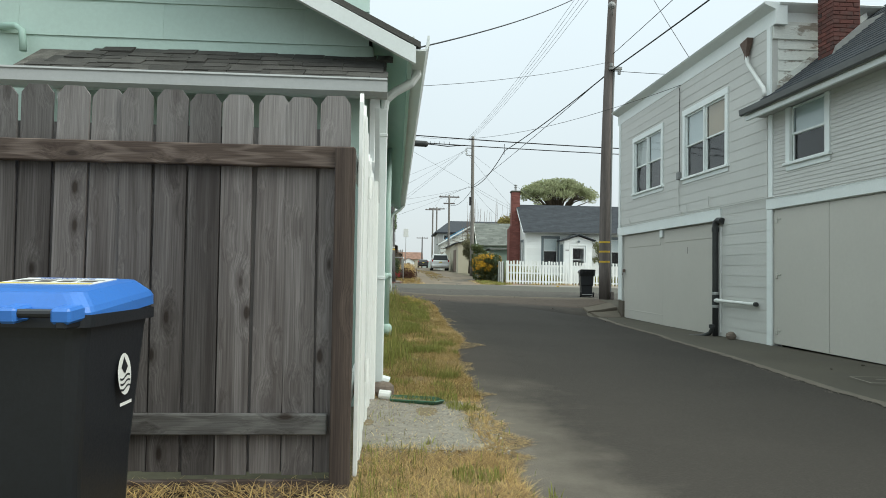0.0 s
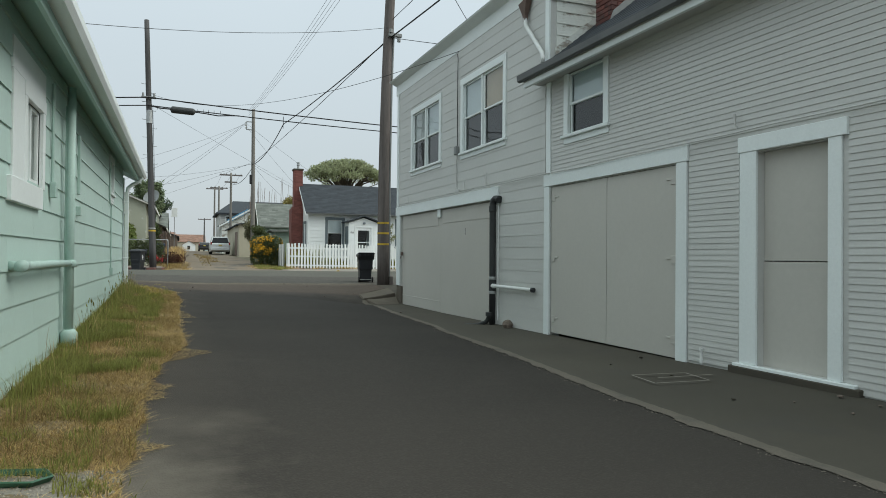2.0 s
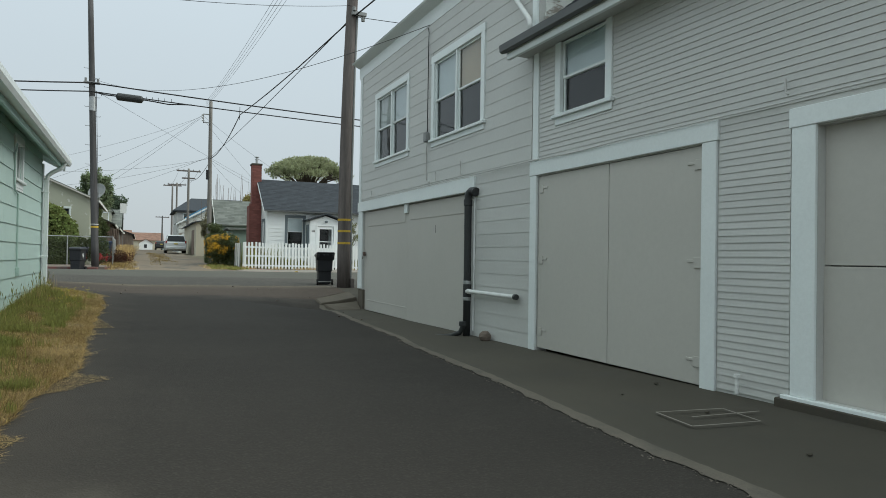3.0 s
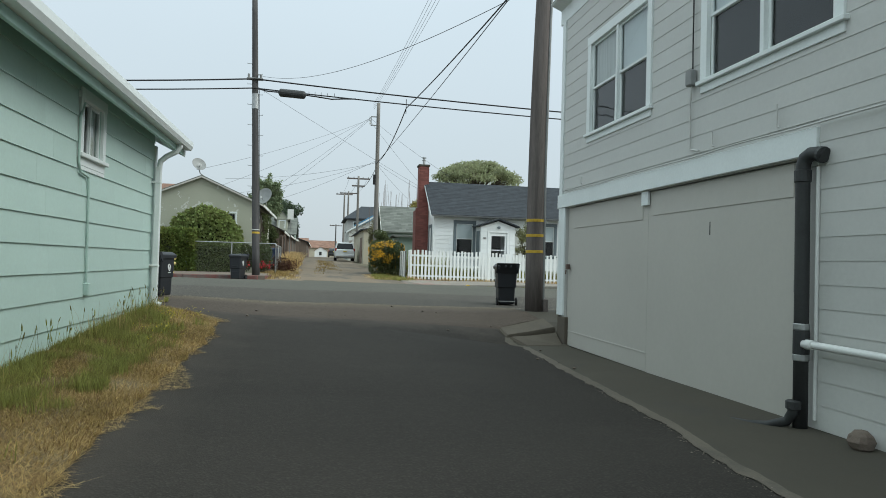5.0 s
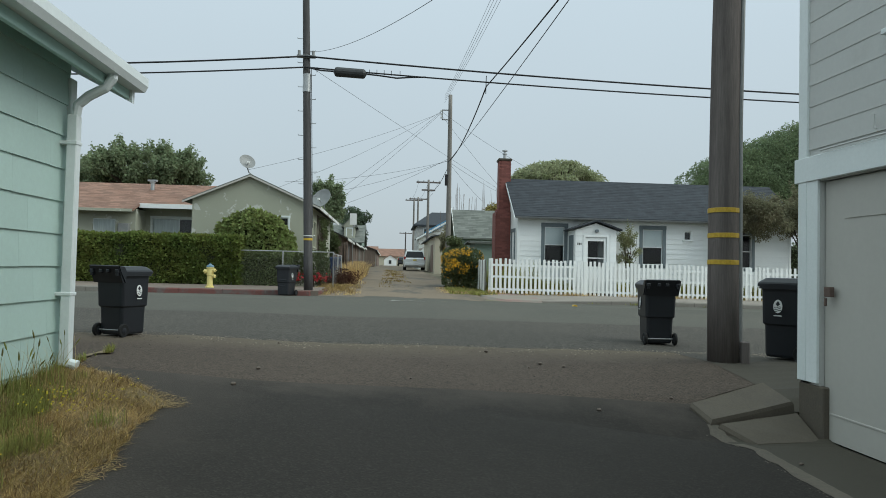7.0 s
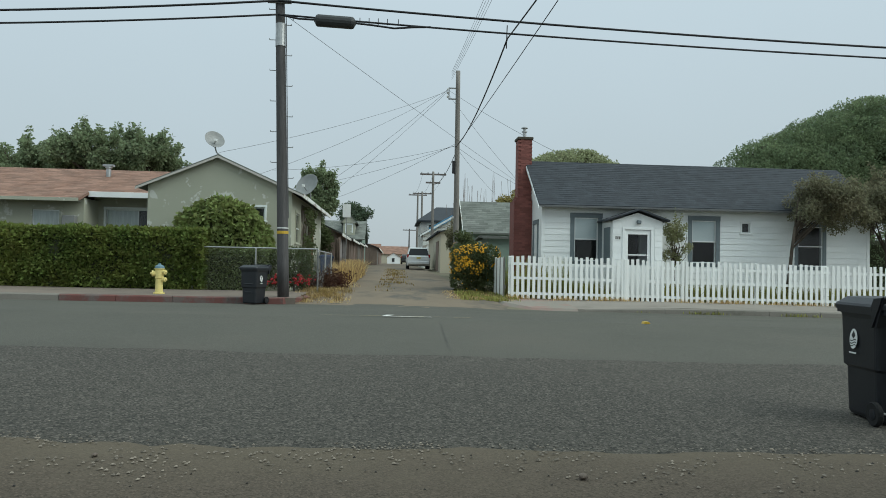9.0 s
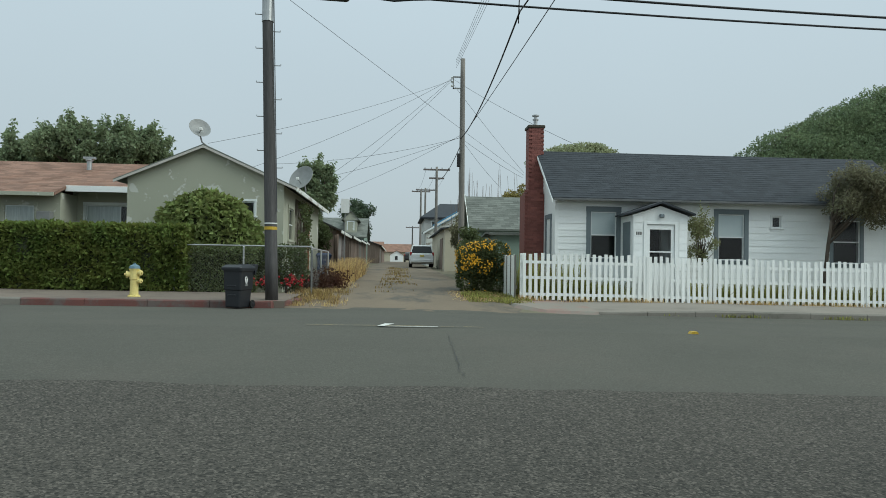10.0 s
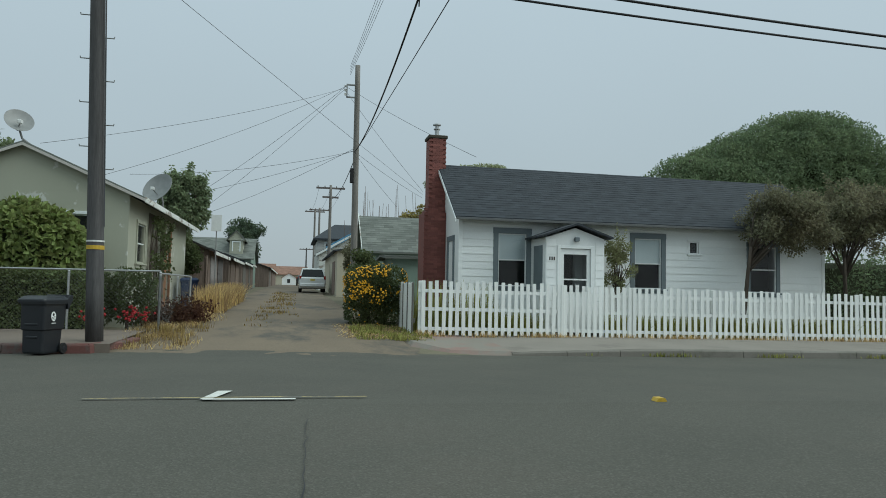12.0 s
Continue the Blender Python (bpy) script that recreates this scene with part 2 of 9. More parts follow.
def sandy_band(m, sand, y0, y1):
    """Sand and grit gathered in an uneven band across the lane, between two distances along it."""
    n, l = m.node_tree.nodes, m.node_tree.links
    bsdf = n["Principled BSDF"]
    col = bsdf.inputs["Base Color"].links[0].from_socket
    co, sp, nz, ad = n.new("ShaderNodeTexCoord"), n.new("ShaderNodeSeparateXYZ"), n.new("ShaderNodeTexNoise"), n.new("ShaderNodeMath")
    l.new(co.outputs["Object"], sp.inputs[0])
    nz.inputs["Scale"].default_value, nz.inputs["Detail"].default_value, nz.inputs["Roughness"].default_value = 1.3, 9.0, 0.7
    l.new(co.outputs["Object"], nz.inputs["Vector"])
    ad.operation = "MULTIPLY_ADD"
    l.new(nz.outputs["Fac"], ad.inputs[0])
    ad.inputs[1].default_value = 1.6
    l.new(sp.outputs["Y"], ad.inputs[2])
    r = n.new("ShaderNodeMapRange")
    for k, q in enumerate((y0 + 0.8, y1 + 0.8, 0.0, 0.75)):
        r.inputs[k + 1].default_value = q
    l.new(ad.outputs[0], r.inputs[0])
    x = n.new("ShaderNodeMixRGB")
    l.new(r.outputs[0], x.inputs[0])
    l.new(col, x.inputs[1])
    x.inputs[2].default_value = (*sand, 1)
    l.new(x.outputs[0], bsdf.inputs["Base Color"])
    return m


def glass(name, tint=(0.9, 0.95, 0.95)):
    m = bpy.data.materials.new(name)
    m.use_nodes = True
    n, l = m.node_tree.nodes, m.node_tree.links
    n.clear()
    tr, gl, fr, mx, out = (n.new("ShaderNode" + k) for k in ("BsdfTransparent", "BsdfGlossy", "Fresnel", "MixShader", "OutputMaterial"))
    tr.inputs[0].default_value = (*tint, 1)
    gl.inputs["Roughness"].default_value = 0.03
    fr.inputs[0].default_value = 1.55
    nz, bp, co = n.new("ShaderNodeTexNoise"), n.new("ShaderNodeBump"), n.new("ShaderNodeTexCoord")
    nz.inputs["Scale"].default_value = 1.3
    bp.inputs["Strength"].default_value, bp.inputs["Distance"].default_value = 0.06, 0.05
    l.new(co.outputs["Object"], nz.inputs["Vector"])
    l.new(nz.outputs["Fac"], bp.inputs["Height"])
    l.new(bp.outputs[0], gl.inputs["Normal"])
    l.new(fr.outputs[0], mx.inputs[0])
    l.new(tr.outputs[0], mx.inputs[1])
    l.new(gl.outputs[0], mx.inputs[2])
    l.new(mx.outputs[0], out.inputs[0])
    return m


def leaf_mat(name, base, tint, rough=0.6, island=0.35, hue=0.015):
    m = shader(name, base, tint, rough=rough, big=0.9, fine=12.0, grain=0.15, bump=0.0, island=island, hue=hue, mix=0.8, spec=0.25)
    n, l = m.node_tree.nodes, m.node_tree.links
    bsdf = n["Principled BSDF"]
    out = n["Material Output"]
    tl, mx = n.new("ShaderNodeBsdfTranslucent"), n.new("ShaderNodeMixShader")
    l.new(bsdf.inputs["Base Color"].links[0].from_socket, tl.inputs[0])
    mx.inputs[0].default_value = 0.5
    l.new(bsdf.outputs[0], mx.inputs[1])
    l.new(tl.outputs[0], mx.inputs[2])
    l.new(mx.outputs[0], out.inputs[0])
    return m


MINT = shader("mint_paint", (0.475, 0.605, 0.556), (0.435, 0.565, 0.515), rough=0.6, big=0.8, fine=25, grain=0.06, bump=0.12, rand=0.03, dirt=(0.40, 0.51, 0.455), dirt_scale=0.6, dirt_lo=0.6, dirt_hi=0.9)
MINT_TRIM = shader("mint_fascia_paint", (0.40, 0.56, 0.50), (0.34, 0.5, 0.44), rough=0.5, big=2, fine=20, grain=0.06, bump=0.08)
MINT_PIPE = shader("mint_pipe_paint", (0.43, 0.565, 0.515), (0.38, 0.51, 0.46), rough=0.45, big=6, fine=40, grain=0.08, bump=0.1)
WHITE_FENCE = shader("white_fence_paint", (0.85, 0.865, 0.845), (0.77, 0.785, 0.76), rough=0.6, big=1.5, fine=40, stretch=(3, 3, 0.35), grain=0.08, bump=0.25, rand=0.05, dirt=(0.45, 0.44, 0.40), dirt_scale=1.9, dirt_lo=0.64, dirt_hi=0.74)
GUTTER_GREY = shader("dulled_gutter_paint", (0.40, 0.412, 0.41), (0.33, 0.34, 0.335), rough=0.5, big=1.2, fine=30, grain=0.06, bump=0.1, dirt=(0.30, 0.31, 0.30), dirt_scale=1.2, dirt_lo=0.55, dirt_hi=0.8)
WHITE_TRIM = shader("white_trim_paint", (0.76, 0.80, 0.79), (0.68, 0.72, 0.71), rough=0.5, big=1.2, fine=30, grain=0.05, bump=0.1, rand=0.03)
GREY_SIDING = shader("pale_grey_siding_paint", (0.535, 0.535, 0.512), (0.48, 0.48, 0.458), rough=0.55, big=0.7, fine=22, grain=0.05, bump=0.12, rand=0.035, stretch=(1, 0.5, 1), dirt=(0.43, 0.42, 0.39), dirt_scale=0.8, dirt_lo=0.62, dirt_hi=0.9)
GREY_DOOR = shader("pale_grey_door_paint", (0.495, 0.477, 0.437), (0.442, 0.426, 0.389), rough=0.55, big=0.6, fine=16, grain=0.04, bump=0.12, dirt=(0.46, 0.45, 0.40), dirt_scale=0.7, dirt_lo=0.6, dirt_hi=0.9)
PEELING = shader("peeling_white_paint", (0.70, 0.72, 0.68), (0.62, 0.64, 0.60), rough=0.7, big=2, fine=30, grain=0.12, bump=0.5, dirt=(0.30, 0.27, 0.23), dirt_scale=2.6, dirt_lo=0.52, dirt_hi=0.58, stretch=(0.5, 0.5, 1.4))
HOUSE_WHITE = shader("white_house_paint", (0.84, 0.855, 0.845), (0.77, 0.79, 0.78), rough=0.55, big=0.9, fine=24, grain=0.05, bump=0.1, rand=0.04)
HOUSE_GREY = shader("blue_grey_trim_paint", (0.17, 0.20, 0.215), (0.13, 0.16, 0.17), rough=0.55, big=2, fine=24, grain=0.07, bump=0.1)
STUCCO = shader("sage_stucco", (0.40, 0.405, 0.325), (0.35, 0.36, 0.285), rough=0.9, big=0.5, fine=60, grain=0.1, bump=0.5, dirt=(0.55, 0.56, 0.51), dirt_scale=1.3, dirt_lo=0.575, dirt_hi=0.59)
CREAM = shader("cream_render", (0.50, 0.46, 0.36), (0.42, 0.39, 0.30), rough=0.85, big=0.5, fine=40, grain=0.1, bump=0.3)
GREENISH = shader("faded_green_boards", (0.24, 0.31, 0.26), (0.19, 0.26, 0.22), rough=0.8, big=0.6, fine=30, grain=0.1, bump=0.2)
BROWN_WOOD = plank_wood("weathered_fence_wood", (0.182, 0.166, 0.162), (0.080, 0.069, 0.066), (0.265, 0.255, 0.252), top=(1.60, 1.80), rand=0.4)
GREY_WOOD = wood("grey_dog_ear_wood", (0.22, 0.21, 0.19), (0.085, 0.078, 0.07), rand=0.25)
RAIL_WOOD = plank_wood("stained_rail_wood", (0.115, 0.088, 0.074), (0.058, 0.042, 0.036), (0.19, 0.152, 0.132), along="x", rand=0.1)
RAIL_GREY = plank_wood("grey_rail_wood", (0.120, 0.116, 0.112), (0.062, 0.056, 0.053), (0.16, 0.155, 0.148), along="x", rand=0.1)
POST_WOOD = plank_wood("stained_post_wood", (0.100, 0.076, 0.064), (0.055, 0.042, 0.037), (0.13, 0.105, 0.09), rand=0.1)
OLD_FENCE = wood("old_alley_fence_wood", (0.215, 0.165, 0.135), (0.105, 0.080, 0.067), rand=0.3)
POLE_WOOD = wood("utility_pole_wood", (0.178, 0.155, 0.145), (0.098, 0.084, 0.079), rand=0.0, grain=0.3)
GREY_POLE = wood("grey_utility_pole_wood", (0.24, 0.225, 0.205), (0.15, 0.14, 0.128), rand=0.0)
DARK_POLE = wood("dark_utility_pole_wood", (0.112, 0.108, 0.108), (0.064, 0.062, 0.062), rand=0.0)
ROOF_DARK = shader("charcoal_shingles", (0.042, 0.048, 0.056), (0.028, 0.032, 0.038), rough=0.9, big=2.5, fine=70, grain=0.3, bump=0.4, island=0.13)
ROOF_RED = shader("red_brown_shingles", (0.25, 0.145, 0.105), (0.18, 0.115, 0.088), rough=0.9, big=1.5, fine=50, grain=0.25, bump=0.4, island=0.22)
ROOF_GREEN = shader("faded_green_shingles", (0.125, 0.135, 0.12), (0.20, 0.21, 0.19), rough=0.9, big=0.9, fine=50, grain=0.25, bump=0.4, island=0.25)
ROOF_SHAKE = shader("weathered_shingle", (0.075, 0.072, 0.066), (0.035, 0.034, 0.032), rough=0.9, big=5, fine=70, grain=0.3, bump=0.5, rand=0.3)
BRICK = shader("red_painted_brick", (0.225, 0.082, 0.068), (0.155, 0.062, 0.054), rough=0.75, big=2.0, fine=40, grain=0.15, bump=0.3, rand=0.2)
BRICK_SOOT = shader("sooty_red_brick", (0.15, 0.053, 0.044), (0.075, 0.036, 0.032), rough=0.85, big=1.6, fine=40, grain=0.2, bump=0.4, rand=0.2, dirt=(0.055, 0.045, 0.042), dirt_scale=1.2, dirt_lo=0.45, dirt_hi=0.65)
MORTAR = shader("mortar", (0.20, 0.08, 0.065), (0.12, 0.06, 0.05), rough=0.95, big=5, fine=60)
CONCRETE = shader("old_concrete", (0.074, 0.065, 0.049), (0.047, 0.042, 0.033), rough=0.9, big=0.55, fine=55, grain=0.16, bump=0.35, dirt=(0.055, 0.050, 0.044), dirt_scale=0.8, dirt_lo=0.52, dirt_hi=0.8)
PAD_CONCRETE = shader("brown_pad_concrete", (0.122, 0.103, 0.080), (0.088, 0.076, 0.060), rough=0.92, big=1.4, fine=55, grain=0.2, bump=0.4, dirt=(0.085, 0.075, 0.064), dirt_scale=1.5, dirt_lo=0.52, dirt_hi=0.75)
PAVEMENT_BROWN = shader("brown_stained_pavement_concrete", (0.185, 0.150, 0.122), (0.135, 0.110, 0.092), rough=0.9, big=0.6, fine=45, grain=0.16, bump=0.3, dirt=(0.10, 0.082, 0.07), dirt_scale=0.9, dirt_lo=0.5, dirt_hi=0.75)
PAVEMENT = shader("pale_pavement_concrete", (0.24, 0.215, 0.185), (0.18, 0.16, 0.138), rough=0.9, big=0.6, fine=45, grain=0.14, bump=0.3, dirt=(0.13, 0.112, 0.095), dirt_scale=0.7, dirt_lo=0.55, dirt_hi=0.8)
KERB = shader("kerb_concrete", (0.21, 0.195, 0.17), (0.15, 0.14, 0.12), rough=0.9, big=1.2, fine=45, grain=0.2, bump=0.35, dirt=(0.115, 0.115, 0.09), dirt_scale=1.1, dirt_lo=0.55, dirt_hi=0.72)
KERB_RED = shader("faded_red_kerb_paint", (0.155, 0.064, 0.055), (0.105, 0.052, 0.046), rough=0.8, big=1.4, fine=40, grain=0.2, bump=0.3, dirt=(0.13, 0.105, 0.095), dirt_scale=2.2, dirt_lo=0.48, dirt_hi=0.62)
GRAVEL = shader("gravel_pad", (0.27, 0.25, 0.21), (0.14, 0.13, 0.108), rough=0.95, big=14, fine=90, grain=0.3, bump=0.9, bump_scale=45)
SOIL = shader("dry_verge_soil", (0.22, 0.17, 0.10), (0.13, 0.105, 0.06), rough=0.95, big=1.6, fine=35, grain=0.3, bump=0.6)
EARTH = shader("ground_earth", (0.16, 0.14, 0.095), (0.10, 0.10, 0.06), rough=0.95, big=0.3, fine=8, grain=0.3, bump=0.4)
ALLEY_DIRT = shader("worn_alley_surface", (0.180, 0.142, 0.100), (0.118, 0.093, 0.068), rough=0.95, big=0.5, fine=25, grain=0.22, bump=0.4, dirt=(0.085, 0.077, 0.064), dirt_scale=0.55, dirt_lo=0.5, dirt_hi=0.62, stretch=(1, 0.5, 1))
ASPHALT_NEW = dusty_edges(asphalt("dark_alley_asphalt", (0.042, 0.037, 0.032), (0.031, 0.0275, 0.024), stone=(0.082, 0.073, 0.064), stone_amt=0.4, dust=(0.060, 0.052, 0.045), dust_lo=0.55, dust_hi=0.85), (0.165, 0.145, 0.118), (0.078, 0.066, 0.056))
ASPHALT_OLD = sandy_band(asphalt("dusty_brown_asphalt", (0.094, 0.074, 0.059), (0.072, 0.058, 0.046), stone=(0.128, 0.103, 0.082), stone_amt=0.35, dust=(0.112, 0.094, 0.076), pits=95.0), (0.135, 0.112, 0.082), 22.6, 23.7)
ASPHALT_PATCH = asphalt("dark_street_patch", (0.076, 0.070, 0.060), (0.060, 0.056, 0.049), stone=(0.148, 0.137, 0.118), stone_amt=0.4, scale=105, pits=72.0)
ASPHALT_STREET = asphalt("grey_street_asphalt", (0.094, 0.091, 0.077), (0.076, 0.075, 0.064), stone=(0.165, 0.156, 0.137), stone_amt=0.35, scale=80, dust=(0.098, 0.092, 0.078), dust_lo=0.5, dust_hi=0.7)
ROAD_WHITE = shader("white_road_paint", (0.62, 0.62, 0.58), (0.50, 0.50, 0.47), rough=0.7, big=5, fine=50, grain=0.2)
ROAD_YELLOW = shader("worn_yellow_road_paint", (0.42, 0.34, 0.14), (0.27, 0.23, 0.12), rough=0.8, big=8, fine=60, grain=0.3, dirt=(0.12, 0.12, 0.11), dirt_scale=9, dirt_lo=0.5, dirt_hi=0.6)
YELLOW = shader("yellow_band", (0.55, 0.36, 0.04), (0.42, 0.28, 0.04), rough=0.5, big=8, fine=40)
HYDRANT = shader("yellow_hydrant_enamel", (0.74, 0.63, 0.25), (0.60, 0.49, 0.17), rough=0.45, big=6, fine=30, grain=0.1)
HYDRANT_CAP = shader("grey_blue_hydrant_cap", (0.14, 0.24, 0.30), (0.10, 0.16, 0.20), rough=0.5)
BIN_BLACK = shader("black_bin_plastic", (0.012, 0.014, 0.018), (0.018, 0.020, 0.024), rough=0.38, big=3, fine=60, grain=0.2, bump=0.08, spec=0.5)
BIN_BLUE = shader("blue_bin_lid_plastic", (0.045, 0.18, 0.56), (0.04, 0.155, 0.50), rough=0.33, big=3, fine=50, grain=0.08, bump=0.06, spec=0.5)
LABEL_WHITE = shader("white_label", (0.75, 0.76, 0.74), (0.65, 0.66, 0.64), rough=0.5, big=10, fine=60, grain=0.06, bump=0)
LABEL_DARK = shader("dark_label_print", (0.09, 0.08, 0.07), rough=0.6, bump=0)
LABEL_YELLOW = shader("yellow_label_print", (0.62, 0.50, 0.12), rough=0.6, bump=0)
LABEL_BLUE = shader("blue_label_print", (0.05, 0.10, 0.35), rough=0.6, bump=0)
METAL = shader("galvanised_metal", (0.45, 0.46, 0.46), (0.32, 0.33, 0.33), rough=0.45, metal=0.8, big=6, fine=40, grain=0.1)
DULL_METAL = shader("dull_grey_metal", (0.28, 0.285, 0.28), (0.20, 0.205, 0.20), rough=0.6, metal=0.3, big=6, fine=40, grain=0.1)
RUSTY = shader("rusty_metal", (0.16, 0.115, 0.095), (0.10, 0.07, 0.06), rough=0.8, metal=0.2, big=9, fine=50, grain=0.2)
BLACK_PIPE = shader("black_plastic_pipe", (0.040, 0.042, 0.042), (0.028, 0.029, 0.03), rough=0.5, big=5, fine=40)
WIRE = shader("black_wire", (0.018, 0.018, 0.02), rough=0.6, bump=0)
WIRE_GREY = shader("weathered_grey_wire", (0.07, 0.072, 0.076), rough=0.6, bump=0)
WHITE_PVC = shader("white_plastic", (0.72, 0.73, 0.71), (0.60, 0.61, 0.59), rough=0.4, big=5, fine=40, grain=0.06)
GREEN_PLASTIC = shader("green_plastic", (0.045, 0.12, 0.07), (0.03, 0.09, 0.05), rough=0.45, big=5, fine=40)
STONE = shader("brown_stone", (0.17, 0.135, 0.11), (0.11, 0.09, 0.075), rough=0.9, big=9, fine=50, bump=0.6)
INSIDE = shader("dim_room_plaster", (0.10, 0.10, 0.10), rough=0.9, bump=0)
# dull metal of a real gutter, also used to paint an eave's shadow line
GUTTER_EAVE_SHADOW = shader("dark_gutter_and_eave_shadow", (0.135, 0.14, 0.14), (0.09, 0.095, 0.095), rough=0.55, metal=0.2, big=3, fine=40, grain=0.12)
SCREEN = shader("dark_insect_screen", (0.035, 0.035, 0.037), (0.05, 0.05, 0.052), rough=0.8, big=1, fine=200, grain=0.3, bump=0)
# pale backing for blinds, and for sky reflections painted behind panes
BLIND_SKY_REFLECTION = shader("pale_blind_and_sky_reflection", (0.74, 0.77, 0.78), (0.66, 0.69, 0.70), rough=0.8, big=1, fine=20, grain=0.03, bump=0.05)
PEACH = shader("peach_curtain", (0.64, 0.53, 0.42), (0.57, 0.47, 0.37), rough=0.85, big=2, fine=20, grain=0.03, bump=0.05)
CURTAIN = shader("white_curtain", (0.66, 0.67, 0.65), (0.52, 0.53, 0.52), rough=0.85, big=9, fine=20, stretch=(1, 1, 0.05), bump=0.1)
GLASS = glass("window_glass")
CAR_WHITE = shader("white_car_paint", (0.66, 0.68, 0.68), (0.62, 0.64, 0.64), rough=0.25, big=2, fine=20, grain=0.03, bump=0, spec=0.6)
CAR_DARK = shader("dark_car_paint", (0.03, 0.032, 0.035), rough=0.25, bump=0, spec=0.6)
CAR_GLASS = shader("dark_car_glass", (0.010, 0.012, 0.014), rough=0.12, bump=0, spec=0.25)
TYRE = shader("tyre_rubber", (0.015, 0.015, 0.015), rough=0.85, bump=0.1)
RED_LAMP = shader("red_tail_lamp", (0.30, 0.015, 0.015), rough=0.25, bump=0)
BLUE_TARP = shader("blue_tarpaulin", (0.08, 0.22, 0.36), (0.10, 0.26, 0.40), rough=0.45, big=3, fine=20)
DOOR_ORANGE = wood("orange_brown_door", (0.30, 0.16, 0.085), (0.20, 0.105, 0.06), rand=0.0)
BARK = wood("bark", (0.10, 0.08, 0.062), (0.05, 0.042, 0.034), rand=0.1, grain=0.5, bump=0.9)
HEDGE_LEAF = leaf_mat("hedge_leaves", (0.135, 0.185, 0.05), (0.235, 0.255, 0.066))
# near-black green that paints in the shade deep inside foliage
FOLIAGE_SHADE = shader("foliage_inner_shade", (0.052, 0.060, 0.032), rough=0.95, bump=0.5, fine=20)
BUSH_LEAF = leaf_mat("dark_bush_leaves", (0.085, 0.108, 0.046), (0.125, 0.140, 0.058))
IVY_LEAF = leaf_mat("ivy_leaves", (0.28, 0.325, 0.115), (0.18, 0.225, 0.08), island=0.45)
TREE_LEAF = leaf_mat("broad_tree_leaves", (0.192, 0.238, 0.136), (0.263, 0.304, 0.167))
CYPRESS_LEAF = leaf_mat("cypress_foliage", (0.155, 0.205, 0.115), (0.215, 0.265, 0.135), island=0.35)
DARK_LEAF = leaf_mat("dark_conifer_leaves", (0.093, 0.128, 0.085), (0.128, 0.162, 0.093))
YELLOW_LEAF = leaf_mat("yellow_brown_leaves", (0.24, 0.21, 0.075), (0.30, 0.24, 0.09))
UMBRELLA_LEAF = leaf_mat("umbrella_tree_leaves", (0.30, 0.33, 0.19), (0.36, 0.37, 0.22))
OLIVE_LEAF = leaf_mat("olive_green_leaves", (0.22, 0.235, 0.115), (0.27, 0.265, 0.135))
DULL_LEAF = leaf_mat("dusty_shrub_leaves", (0.185, 0.185, 0.115), (0.235, 0.205, 0.125))
RED_LEAF = leaf_mat("dry_red_brown_leaves", (0.10, 0.045, 0.03), (0.07, 0.05, 0.035))
GRASS_GREEN = leaf_mat("green_grass", (0.236, 0.247, 0.067), (0.333, 0.308, 0.099), island=0.5)
GRASS_MOSS = leaf_mat("brown_olive_grass", (0.312, 0.208, 0.081), (0.208, 0.169, 0.062), island=0.5)
GRASS_DRY = leaf_mat("dry_straw_grass", (0.62, 0.455, 0.225), (0.42, 0.295, 0.140), island=0.5)
FLOWER_YELLOW = shader("yellow_petals", (0.66, 0.36, 0.012), (0.52, 0.24, 0.01), rough=0.6, bump=0, island=0.2)
FLOWER_RED = shader("red_petals", (0.30, 0.015, 0.018), (0.20, 0.012, 0.016), rough=0.6, bump=0, island=0.2)


# ---- mesh helpers ----
def chamfer_topology():
    signs = [(sx, sy, sz) for sx in (0, 1) for sy in (0, 1) for sz in (0, 1)]
    idx = {(s, ax): 3 * i + ax for i, s in enumerate(signs) for ax in range(3)}
    faces = []
    for ax in range(3):
        o = [k for k in range(3) if k != ax]
        for s in (0, 1):
            ring = []
            for p, q in ((0, 0), (1, 0), (1, 1), (0, 1)):
                c = [0, 0, 0]
                c[ax], c[o[0]], c[o[1]] = s, p, q
                ring.append(idx[tuple(c), ax])
            faces.append(ring)
        for p in (0, 1):
            for q in (0, 1):
                c0, c1 = [0, 0, 0], [0, 0, 0]
                c0[o[0]] = c1[o[0]] = p
                c0[o[1]] = c1[o[1]] = q
                c1[ax] = 1
                c0, c1 = tuple(c0), tuple(c1)
                faces.append([idx[c0, o[0]], idx[c1, o[0]], idx[c1, o[1]], idx[c0, o[1]]])
    for s in signs:
        faces.append([idx[s, 0], idx[s, 1], idx[s, 2]])
    pts = []
    for s in signs:
        for ax in range(3):
            pts.append([(k if j == ax else (0.25 + 0.5 * k)) for j, k in enumerate(s)])
    out = []
    for f in faces:
        a0, b0, c0 = (Vector(pts[i]) for i in f[:3])
        mid = sum((Vector(pts[i]) for i in f), Vector()) / len(f) - Vector((0.5, 0.5, 0.5))
        out.append(f if (b0 - a0).cross(c0 - a0).dot(mid) > 0 else f[::-1])
    return signs, out


SIGNS, CH_FACES = chamfer_topology()
BOX_FACES = [(0, 1, 3, 2), (4, 6, 7, 5), (0, 4, 5, 1), (2, 3, 7, 6), (0, 2, 6, 4), (1, 5, 7, 3)]


